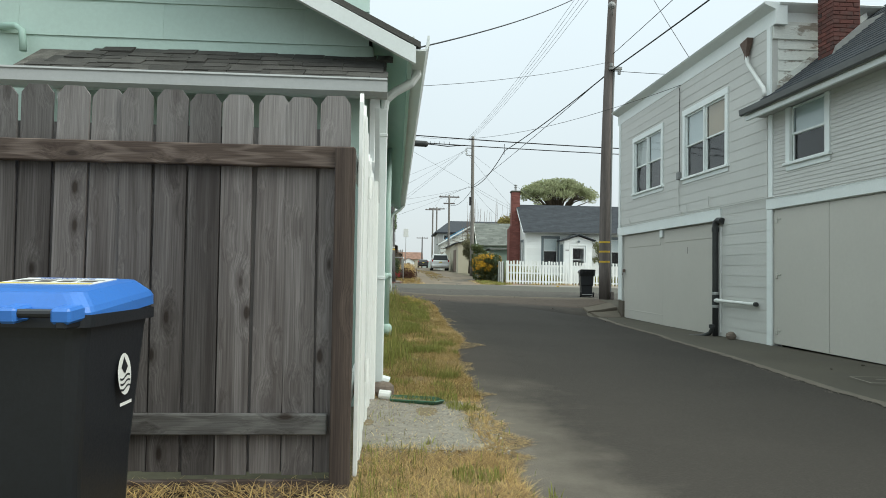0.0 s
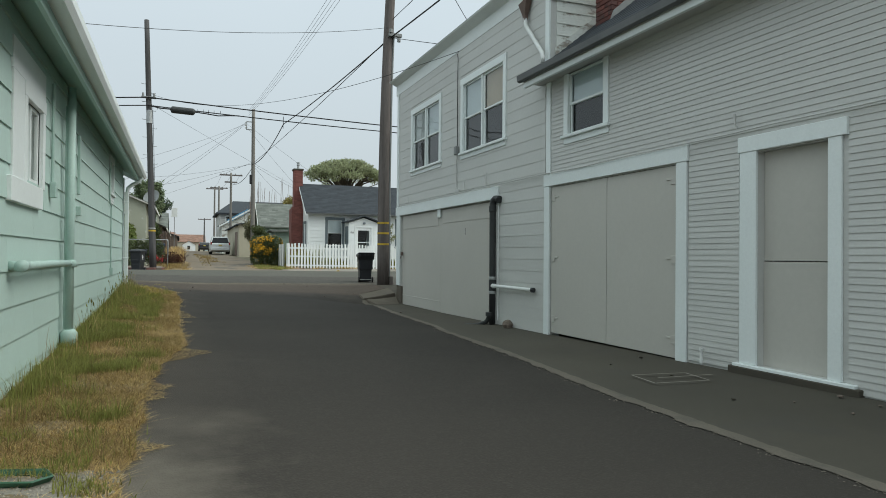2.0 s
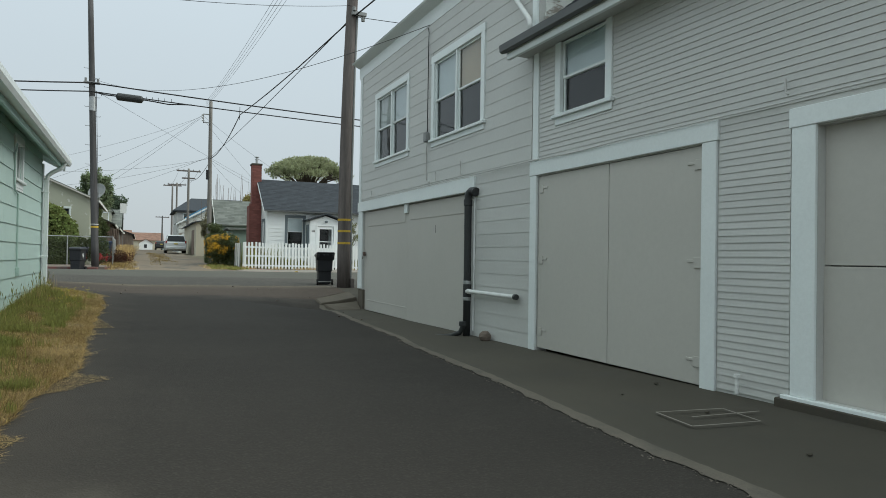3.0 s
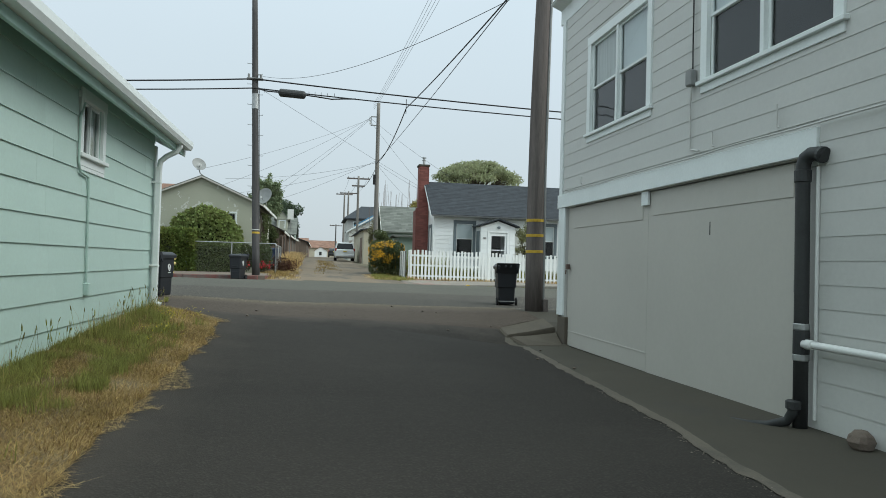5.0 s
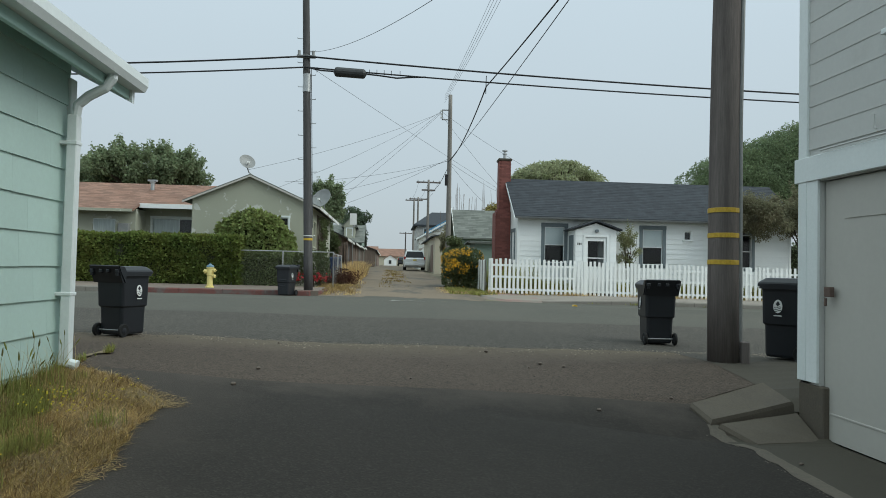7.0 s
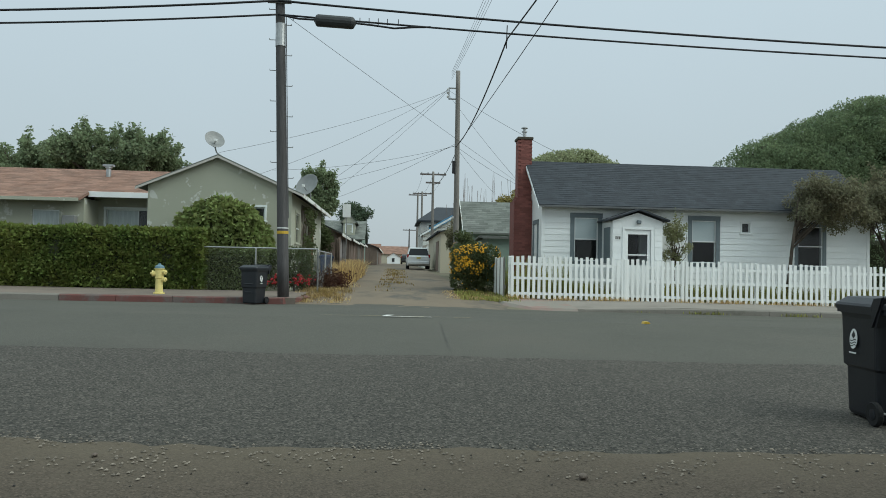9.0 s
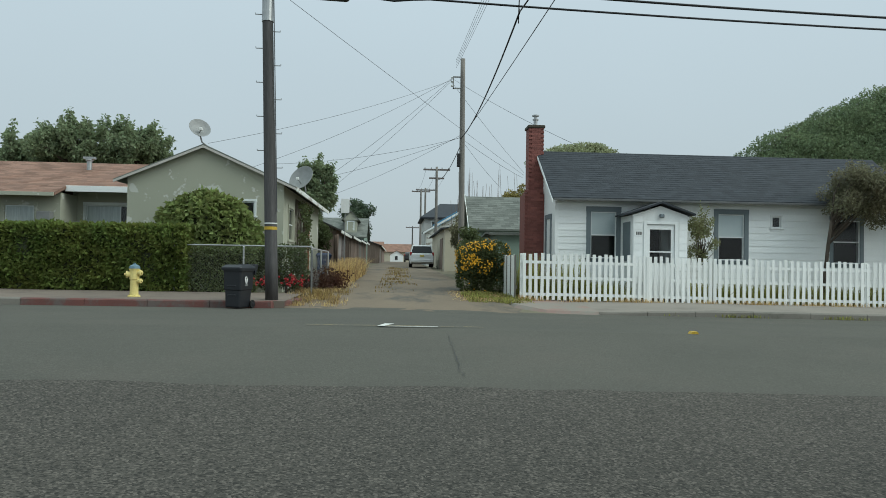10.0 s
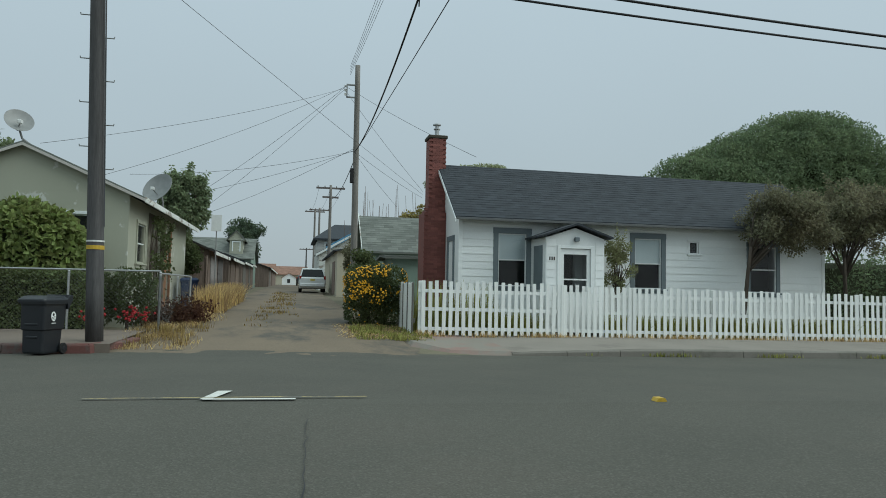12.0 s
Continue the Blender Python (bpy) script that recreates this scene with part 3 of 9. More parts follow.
class Build:
    """Collects vertices and faces for one mesh; t carries wall coordinates (along, outward, up) to the world."""

    def __init__(self, t=None):
        self.v, self.f, self.t = [], [], t
        self.flip = t is not None and t.determinant() < 0

    def add(self, verts, faces, m=None):
        k = len(self.v)
        t = self.t if m is None else (m if self.t is None else self.t @ m)
        self.v += [tuple(t @ Vector(p)) for p in verts] if t is not None else [tuple(p) for p in verts]
        self.f += [tuple(k + i for i in (f[::-1] if self.flip else f)) for f in faces]
        return self

    def box(self, x0, x1, y0, y1, z0, z1, c=0.0, m=None):
        lo, hi = (min(x0, x1), min(y0, y1), min(z0, z1)), (max(x0, x1), max(y0, y1), max(z0, z1))
        if c <= 0:
            return self.add([[(lo, hi)[s[i]][i] for i in range(3)] for s in SIGNS], BOX_FACES, m)
        pts = []
        for s in SIGNS:
            for ax in range(3):
                pts.append([(lo[j] + (0 if j == ax else c)) if s[j] == 0 else (hi[j] - (0 if j == ax else c)) for j in range(3)])
        return self.add(pts, CH_FACES, m)

    def ring_stack(self, rings, caps=True):
        n = len(rings[0])
        verts = [p for r in rings for p in r]
        faces = [(i * n + j, i * n + (j + 1) % n, (i + 1) * n + (j + 1) % n, (i + 1) * n + j) for i in range(len(rings) - 1) for j in range(n)]
        if caps:
            faces += [tuple(range(n))[::-1], tuple(range((len(rings) - 1) * n, len(rings) * n))]
        return self.add(verts, faces)

    def tube(self, pts, r, n=8, r1=None, caps=True):
        pts = [Vector(p) for p in pts]
        rings, side = [], None
        for i, p in enumerate(pts):
            d = (pts[min(i + 1, len(pts) - 1)] - pts[max(i - 1, 0)]).normalized()
            if side is None:
                side = d.cross(Vector((0, 0, 1)) if abs(d.z) < 0.9 else Vector((1, 0, 0))).normalized()
            side = (side - d * side.dot(d)).normalized()
            up = side.cross(d)
            rad = r if r1 is None else r + (r1 - r) * i / (len(pts) - 1)
            rings.append([p + (side * math.cos(w) + up * math.sin(w)) * rad for w in (2 * math.pi * k / n for k in range(n))])
        return self.ring_stack([[tuple(q) for q in ring] for ring in rings], caps)

    def lathe(self, prof, at, n=16, axis=None):
        """prof: (radius, height) pairs; axis: direction of height."""
        d = Vector(axis or (0, 0, 1)).normalized()
        s = d.cross(Vector((0, 0, 1)) if abs(d.z) < 0.9 else Vector((1, 0, 0))).normalized()
        u = s.cross(d)
        at = Vector(at)
        return self.ring_stack([[tuple(at + d * h + (s * math.cos(w) + u * math.sin(w)) * r) for w in (2 * math.pi * k / n for k in range(n))] for r, h in prof])

    def prism(self, poly, h0, h1, plane="xz"):
        """Extrudes a polygon: plane xz along y, yz along x, xy along z."""
        def at(p, h):
            return {"xz": (p[0], h, p[1]), "yz": (h, p[0], p[1]), "xy": (p[0], p[1], h)}[plane]
        n = len(poly)
        area = sum(poly[i][0] * poly[(i + 1) % n][1] - poly[(i + 1) % n][0] * poly[i][1] for i in range(n))
        if (area < 0) != (plane == "xz"):
            poly = poly[::-1]
        verts = [at(p, h0) for p in poly] + [at(p, h1) for p in poly]
        faces = [(i, (i + 1) % n, n + (i + 1) % n, n + i) for i in range(n)] + [tuple(range(n))[::-1], tuple(range(n, 2 * n))]
        return self.add(verts, faces)

    def mesh(self, name, mat, smooth=False):
        me = bpy.data.meshes.new(name)
        me.from_pydata(self.v, [], self.f)
        me.materials.append(mat)
        if smooth:
            me.polygons.foreach_set("use_smooth", [True] * len(me.polygons))
        me.update()
        return me


WORLD_OF = {}


def thing(name, at, label, category, group="", kind="", rz=0.0):
    ob = new(name)
    ob.empty_display_size = 0.2
    m = pose(*at, 0, 0, rz)
    ob.matrix_basis = m
    WORLD_OF[ob] = m
    return tagged(ob, label, category, group, kind)


def part(name, b, mat, parent, label="", smooth=False):
    """One mesh under a thing or a part; its coordinates are the world's."""
    ob = new(name, b.mesh(name, mat, smooth))
    ob.parent = parent
    ob.matrix_parent_inverse = WORLD_OF.get(parent, Matrix()).inverted()
    WORLD_OF[ob] = Matrix()
    return tagged(ob, label)


def piece(name, me, parent, m):
    """One of many alike pieces, on shared mesh data, at the pose m."""
    ob = new(name, me)
    ob.parent = parent
    ob.matrix_parent_inverse = WORLD_OF.get(parent, Matrix()).inverted()
    ob.matrix_basis = m
    return ob


def single(name, b, mat, label, category, group="", kind="", smooth=False):
    ob = new(name, b.mesh(name, mat, smooth))
    WORLD_OF[ob] = Matrix()
    return tagged(ob, label, category, group, kind)


rnd = random.Random(7)


def wall_cells(b, u0, u1, z0, z1, d0, d1, openings):
    """A wall as one closed shell with openings that go through it, in wall coordinates."""
    us = sorted({u0, u1, *[min(max(v, u0), u1) for o in openings for v in o[:2]]})
    zs = sorted({z0, z1, *[min(max(v, z0), z1) for o in openings for v in o[2:4]]})
    solid = lambda i, k: 0 <= i < len(us) - 1 and 0 <= k < len(zs) - 1 and not any(o[0] < (us[i] + us[i + 1]) / 2 < o[1] and o[2] < (zs[k] + zs[k + 1]) / 2 < o[3] for o in openings)
    verts, faces, at = [], [], {}

    def v(i, d, k):
        if (i, d, k) not in at:
            at[i, d, k] = len(verts)
            verts.append((us[i], (d0, d1)[d], zs[k]))
        return at[i, d, k]

    for i in range(len(us) - 1):
        for k in range(len(zs) - 1):
            if not solid(i, k):
                continue
            faces.append((v(i, 0, k), v(i + 1, 0, k), v(i + 1, 0, k + 1), v(i, 0, k + 1)))
            faces.append((v(i, 1, k + 1), v(i + 1, 1, k + 1), v(i + 1, 1, k), v(i, 1, k)))
            if not solid(i - 1, k):
                faces.append((v(i, 0, k + 1), v(i, 1, k + 1), v(i, 1, k), v(i, 0, k)))
            if not solid(i + 1, k):
                faces.append((v(i + 1, 0, k), v(i + 1, 1, k), v(i + 1, 1, k + 1), v(i + 1, 0, k + 1)))
            if not solid(i, k - 1):
                faces.append((v(i, 1, k), v(i + 1, 1, k), v(i + 1, 0, k), v(i, 0, k)))
            if not solid(i, k + 1):
                faces.append((v(i, 0, k + 1), v(i + 1, 0, k + 1), v(i + 1, 1, k + 1), v(i, 1, k + 1)))
    b.add(verts, faces)


def lap_boards(parent, t, mat, u0, u1, z0, z1, step, openings, name="siding_board", thick=0.016, joints=None, jitter=0.0, top=None):
    """Lapped boards in courses, each board an object; openings interrupt them; joints: length of one panel."""
    cache = {}
    k, z = 0, z0
    while z < z1 - 0.02:
        h = min(step, z1 - z)
        free = [(u0, u1)]
        for o in openings:
            if min(o[3], z + h) - max(o[2], z) > 0.45 * h:
                nxt = []
                for s0, s1 in free:
                    if o[1] <= s0 or o[0] >= s1:
                        nxt.append((s0, s1))
                    else:
                        nxt += [(s0, o[0])] * (o[0] - s0 > 0.02) + [(o[1], s1)] * (s1 - o[1] > 0.02)
                free = nxt
        for s0, s1 in free:
            cuts = [s0]
            if joints:
                c = s0 + joints * (0.35 + 0.5 * ((k * 0.618) % 1))
                while c < s1 - 0.15:
                    cuts.append(c)
                    c += joints
            cuts.append(s1)
            for c0, c1 in zip(cuts, cuts[1:]):
                g = 0.0015 if joints else 0.0
                key = (round(c1 - c0, 3), round(h, 3))
                if key not in cache:
                    w = c1 - c0 - g
                    cache[key] = Build().add([(0, 0.002, 0), (w, 0.002, 0), (w, thick, 0), (0, thick, 0), (0, 0.002, h + 0.012), (w, 0.002, h + 0.012), (w, 0.006, h + 0.012), (0, 0.006, h + 0.012)],
                                             [(0, 1, 2, 3), (4, 7, 6, 5), (0, 4, 5, 1), (3, 2, 6, 7), (0, 3, 7, 4), (1, 5, 6, 2)] if t.determinant() > 0 else [(3, 2, 1, 0), (5, 6, 7, 4), (1, 5, 4, 0), (7, 6, 2, 3), (4, 7, 3, 0), (2, 6, 5, 1)]).mesh(name, mat)
                piece(name, cache[key], parent, t @ Matrix.Translation((c0, 0, z + rnd.uniform(-jitter, jitter))))
        z += step
        k += 1


def facing(origin, along, outward):
    return Matrix(((along[0], outward[0], 0, origin[0]), (along[1], outward[1], 0, origin[1]), (0, 0, 1, origin[2]), (0, 0, 0, 1)))


def window(parent, t, u0, u1, z0, z1, trim=0.11, mat=WHITE_TRIM, sash=WHITE_TRIM, lights=1, upper=None, lower=SCREEN, split=True, head=0.0, sill=True, slide=False, name="window", depth=0.06):
    """A sash window in a wall: trim boards, sill, frames, panes of glass and what hangs behind them. Extents are the trim's outer edges."""
    b = Build(t)
    b.box(u0, u0 + trim, -0.02, 0.035, z0, z1, 0.004)
    b.box(u1 - trim, u1, -0.02, 0.035, z0, z1, 0.004)
    b.box(u0 - 0.01, u1 + 0.01, -0.02, 0.038 + head, z1 - trim, z1 + 0.015, 0.004)
    w = part(name, b, mat, parent)
    if sill:
        s = Build(t)
        s.box(u0 - 0.035, u1 + 0.035, -0.03, 0.07, z0 - 0.012, z0 + 0.035, 0.006)
        s.box(u0, u1, -0.01, 0.028, z0 - 0.10, z0 - 0.012, 0.003)
        part("window_sill", s, mat, w)
    i0, i1, j0, j1 = u0 + trim, u1 - trim, z0 + 0.035, z1 - trim
    n = lights
    for k in range(n):
        a0 = i0 + (i1 - i0) * k / n + (0.03 if k else 0)
        a1 = i0 + (i1 - i0) * (k + 1) / n - (0.03 if k < n - 1 else 0)
        if k < n - 1:
            m = Build(t)
            m.box(a1, a1 + 0.06, -0.04, 0.025, j0, j1, 0.004)
            part("mullion", m, mat, w)
        zones = [(a0, a1, j0, (j0 + j1) / 2 + 0.015, -0.035), (a0, a1, (j0 + j1) / 2 - 0.015, j1, -0.02)] if split else [(a0, a1, j0, j1, -0.02)]
        if slide:
            mid = (a0 + a1) / 2
            zones = [(a0, mid + 0.015, j0, j1, -0.035), (mid - 0.015, a1, j0, j1, -0.02)]
        for q, (p0, p1, q0, q1, d) in enumerate(zones):
            f = Build(t)
            e_ = 0.035
            f.box(p0, p0 + e_, d - 0.02, d + 0.012, q0, q1, 0.003)
            f.box(p1 - e_, p1, d - 0.02, d + 0.012, q0, q1, 0.003)
            f.box(p0 + e_, p1 - e_, d - 0.02, d + 0.012, q0, q0 + e_, 0.003)
            f.box(p0 + e_, p1 - e_, d - 0.02, d + 0.012, q1 - e_, q1, 0.003)
            fr = part("sash", f, sash, w)
            g = Build(t)
            g.add([(p0 + e_, d - 0.005, q0 + e_), (p1 - e_, d - 0.005, q0 + e_), (p1 - e_, d - 0.005, q1 - e_), (p0 + e_, d - 0.005, q1 - e_)], [(0, 3, 2, 1)])
            pane = part("pane", g, GLASS, w)
            pane.visible_shadow = False
            back = (lower if q == 0 else (upper[k] if isinstance(upper, (list, tuple)) else upper))
            if back is not None:
                c = Build(t)
                c.box(p0 + 0.01, p1 - 0.01, d - 0.05, d - 0.04, q0 + 0.01, q1 - 0.01)
                part("insect_screen" if back is SCREEN else "curtain", c, back, w)
    return w


def catenary(p, q, sag, n=24):
    p, q = Vector(p), Vector(q)
    return [p.lerp(q, i / n) - Vector((0, 0, 4 * sag * (i / n) * (1 - i / n))) for i in range(n + 1)]


# ---- the lie of the land ----
GX = [-60, -6, 0.3, 2, 4, 6, 7, 9, 20, 60]
GY = [-30, 0, 7, 11.5, 15.8, 18, 20.5, 20.75, 21.3, 22.5, 24, 31, 37.8, 41.5, 50, 85, 120, 400]
GZ = [[-.4, -.4, -.4, -.4, -.4, -.4, -.4, -.4, -.4, -.4],
      [-.25, -.25, -.22, -.22, -.22, -.20, -.18, -.18, -.2, -.2],
      [-.22, -.22, -.16, -.21, -.22, -.20, -.16, -.15, -.2, -.2],
      [-.1, -.1, -.06, -.14, -.20, -.22, -.20, -.20, -.2, -.2],
      [.05, .05, .06, -.11, -.17, -.27, -.24, -.2, -.2, -.2],
      [.1, .1, .15, -.03, -.12, -.30, -.26, -.2, -.2, -.2],
      [.2, .22, .25, .10, .00, -.25, -.27, -.2, -.2, -.2],
      [.22, .24, .26, .11, .03, -.15, -.20, -.1, -.1, -.2],
      [.3, .28, .28, .15, .09, .00, .06, .16, .1, -.2],
      [.4, .30, .30, .20, .17, .15, .18, .18, .1, -.3],
      [.55, .35, .30, .22, .20, .17, .15, .12, .0, -.5],
      [.8, .50, .43, .42, .41, .39, .38, .36, .22, -.3],
      [.6, .22, .20, .20, .18, .12, .09, .07, -.05, -.5],
      [.8, .40, .38, .36, .32, .28, .25, .20, .10, -.3],
      [.9, .60, .60, .60, .60, .60, .55, .50, .40, .0],
      [1.14] * 10, [1.5] * 10, [3.0] * 10]


def smooth(x, xs):
    i = max(0, min(len(xs) - 2, int(np.searchsorted(xs, x)) - 1))
    w = min(max((x - xs[i]) / (xs[i + 1] - xs[i]), 0), 1)
    return i, w


def land(x, y):
    i, u = smooth(x, GX)
    j, v = smooth(y, GY)
    return (GZ[j][i] * (1 - u) + GZ[j][i + 1] * u) * (1 - v) + (GZ[j + 1][i] * (1 - u) + GZ[j + 1][i + 1] * u) * v


def curve(pts):
    xs, ys = [p[0] for p in pts], [p[1] for p in pts]
    return lambda s: float(np.interp(s, xs, ys))


def strip(x_left, x_right, ys, cols, lift, extra=None):
    """A sheet between two edges given as functions of y, lying on the land."""
    b = Build()
    verts, faces = [], []
    for y in ys:
        l_, r_ = x_left(y), x_right(y)
        for k in range(cols + 1):
            x = l_ + (r_ - l_) * k / cols
            verts.append((x, y, land(x, y) + lift + (extra(x, y) if extra else 0)))
    c = cols + 1
    for i in range(len(ys) - 1):
        for k in range(cols):
            faces.append((i * c + k, i * c + k + 1, (i + 1) * c + k + 1, (i + 1) * c + k))
    return b.add(verts, faces)


def steps(a0, a1, d):
    n = max(1, int(round((a1 - a0) / d)))
    return [a0 + (a1 - a0) * i / n for i in range(n + 1)]


# ---- ground, roads, pavements ----
jag = lambda y, s: noise.noise((y * 1.7 * s, 3.1, s)) * 0.5 + noise.noise((y * 6.1 * s, 9.2, s)) * 0.25
verge_edge = curve([(-6, 1.2), (5.7, 1.15), (9.9, 1.22), (12.6, 1.55), (14.7, 1.45), (19, 1.48), (20.1, 1.36), (20.55, 1.10), (20.85, 0.70), (21.1, 0.25)])
apron_edge = curve([(-6, 4.9), (6.4, 5.02), (8.5, 5.12), (11.4, 5.42), (13.9, 5.62), (15.1, 5.84), (17.7, 6.07), (20.3, 6.18), (20.6, 6.0)])

gb = Build()
gxs = [-900, -300, -120, -60, -30, -16] + steps(-10, 10, 0.5) + [13, 16, 20, 30, 60, 120, 300, 900]
gys = [-300, -60, -20, -8] + steps(-4, 46, 0.5) + [50, 55, 60, 70, 85, 100, 120, 160, 240, 400, 900]
gb.add([(x, y, land(x, y) - 0.07) for y in gys for x in gxs],
       [(j * len(gxs) + i, j * len(gxs) + i + 1, (j + 1) * len(gxs) + i + 1, (j + 1) * len(gxs) + i) for j in range(len(gys) - 1) for i in range(len(gxs) - 1)])
single("ground", gb, EARTH, "dry bare earth ground under the whole place", "ground", kind="structure", smooth=True)

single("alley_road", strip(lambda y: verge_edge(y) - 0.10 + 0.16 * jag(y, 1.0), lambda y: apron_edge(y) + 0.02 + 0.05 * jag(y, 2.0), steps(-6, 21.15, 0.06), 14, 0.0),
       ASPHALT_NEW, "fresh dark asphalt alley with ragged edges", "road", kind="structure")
single("alley_road_old", strip(lambda y: verge_edge(y) - 0.25 if y < 21.9 else -0.2, lambda y: min(6.95, 6.1 + 0.9 * (y - 20.3)), steps(20.3, 21.98, 0.08), 24, -0.006),
       ASPHALT_OLD, "old brown dusty asphalt where the alley meets the street", "road", kind="structure")
single("street_shoulder", strip(lambda y: -40, lambda y: 6.95, steps(21.98, 23.9, 0.12), 94, -0.006),
       ASPHALT_OLD, "old brown dusty asphalt shoulder along the street", "road", kind="structure")
single("street_road", strip(lambda y: -90, lambda y: 90, [23.88, 24.0] + steps(24.5, 37.4, 0.5) + [37.9, 38.4], 90, 0.0),
       ASPHALT_STREET, "worn grey asphalt street crossing the alley", "road", kind="structure")
patch = Build()
pxs = steps(-30, 30, 0.15)
pv = [(x, y0 + (y1 - y0) * k / 12, -0.022 if k == 0 else 0) for x in pxs for y0, y1 in [(23.60 + 0.16 * jag(x, 0.8) + 0.10 * jag(x, 2.5), 27.1 + 0.22 * jag(x, 0.35) + 0.05 * jag(x, 2.2))] for k in range(13)]
patch.add([(x, y, land(x, y) + 0.005 + z) for x, y, z in pv], [(i * 13 + k, (i + 1) * 13 + k, (i + 1) * 13 + k + 1, i * 13 + k + 1) for i in range(len(pxs) - 1) for k in range(12)])
single("street_patch", patch, ASPHALT_PATCH, "darker repaved lane of the street", "road", kind="structure")
single("far_alley_road", strip(lambda y: 1.25 + 0.5 * jag(y, 0.6) - (0.5 if y < 40 else 0), lambda y: 5.9 + 0.5 * jag(y, 0.8) + (0.6 if y < 41 else 0), steps(37.5, 44, 0.12) + steps(45, 60, 1.0) + steps(62, 180, 4), 24, 0.012, lambda x, y: min(0.0, -0.035 + 0.05 * (y - 37.7) + 0.05 * noise.noise((x * 0.8, y * 1.4, 2.0)) + 0.025 * noise.noise((x * 3.0, y * 3.0, 5.0)))),
       ALLEY_DIRT, "worn pale gravelly alley beyond the street", "road", kind="structure")
DIRT = shader("brown_trodden_dirt", (0.135, 0.10, 0.065), (0.085, 0.068, 0.045), rough=0.95, big=1.6, fine=30, grain=0.3, bump=0.6, dirt=(0.20, 0.16, 0.10), dirt_scale=1.1, dirt_lo=0.52, dirt_hi=0.68)
single("dirt_shoulder", strip(lambda y: 0.5, lambda y: 1.9 + 0.7 * jag(y, 0.5) + 0.25 * jag(y, 2.0) - 0.6 * max(0.0, 39.2 - y), steps(38.25, 60, 0.25), 10, 0.020, lambda x, y: 0.03 * noise.noise((x * 1.5, y * 1.5, 3.0)) - 0.12 * max(0.0, 39.1 - y) - 0.10 * max(0.0, x - 1.7)),
       DIRT, "brown trodden dirt beside the far alley", "verge", kind="structure", smooth=True)
single("dirt_patch", strip(lambda y: 5.3 + 0.5 * jag(y, 0.9), lambda y: 7.0, steps(40.4, 47.5, 0.2), 8, 0.026, lambda x, y: 0.02 * noise.noise((x * 2, y * 2, 6.0)) - 0.10 * max(0.0, 41.3 - y) - 0.10 * max(0.0, 5.9 - x)),
       DIRT, "brown dirt under the flowering bush", "verge", kind="structure", smooth=True)
single("apron", strip(lambda y: apron_edge(y) + 0.07 * jag(y, 2.0), lambda y: 7.05, steps(-4, 20.6, 0.08), 8, 0.004),
       CONCRETE, "stained old concrete apron along the grey building", "pavement", kind="structure")
single("near_pavement", strip(lambda y: 6.9 + 0.05 * jag(y, 3), lambda y: 40, steps(21.0, 23.78, 0.2), 30, -0.002),
       CONCRETE, "worn concrete pavement at the street corner", "pavement", kind="structure")

# raised pavements with kerbs across the street
kb = lambda x: land(x, 37.8) + 0.17
# the kerb runs down to nothing where it turns into the alley
kz = lambda x: land(x, 37.8) + 0.17 * (1 if x < 2 else max(0.22, min(1, (x - 6.6) / 5.0)))
def raised(name, x0, x1, y0, y1, label, mat):
    b = Build()
    xs, ys = steps(x0, x1, 0.6), [y0, (y0 + y1) / 2, y1]
    top = [(x, y, (kz(x) * (3 - j) + kb(x) * j) / 3 + 0.012 * (y - 37.8)) for j, y in enumerate(ys) for x in xs]
    n = len(xs)
    b.add(top, [(j * n + i, j * n + i + 1, (j + 1) * n + i + 1, (j + 1) * n + i) for j in range(2) for i in range(n - 1)])
    b.add(top[:n] + [(x, y, z - 0.4) for x, y, z in top[:n]], [(n + i, n + i + 1, i + 1, i) for i in range(n - 1)])
    return single(name, b, mat, label, "pavement", kind="structure")


raised("pavement_west", -60, 0.75, 37.95, 41.3, "brownish concrete pavement beside the hedge", PAVEMENT_BROWN)
raised("pavement_east", 8.6, 60, 38.65, 42.0, "pale concrete pavement along the white picket fence", PAVEMENT)


def kerb(name, pts, mat, label):
    """Kerb stones along a line: lengths of 1.2 m, each its own piece."""
    root = thing(name, (pts[0][0], pts[0][1], kz(pts[0][0])), label, "kerb", kind="structure")
    line = [Vector((p[0], p[1], 0)) for p in pts]
    for p, q in zip(line, line[1:]):
        d = q - p
        n = max(1, round(d.length / 1.5))
        for i in range(n):
            a0, a1 = p + d * (i / n), p + d * ((i + 1) / n)
            s = (a1 - a0)
            u, o = s.normalized(), Vector((s.y, -s.x, 0)).normalized()
            z0, z1 = kz(a0.x), kz(a1.x)
            g = u * 0.006
            low0, low1 = land(a0.x, a0.y) - 0.12, land(a1.x, a1.y) - 0.12
            v = []
            for c, zt, zl in ((a0 + g, z0, low0), (a1 - g, z1, low1)):
                for off, zz in ((0.0, zl), (0.015, zt - 0.025), (0.04, zt + 0.004), (0.17, zt + 0.006), (0.17, zl)):
                    w_ = c - o * off
                    v.append((w_.x, w_.y, zz))
            f = [(k, k + 5, (k + 1) % 5 + 5, (k + 1) % 5) for k in range(5)] + [(0, 1, 2, 3, 4), (9, 8, 7, 6, 5)]
            part("kerb_stone", Build().add(v, f), mat, root)
    return root


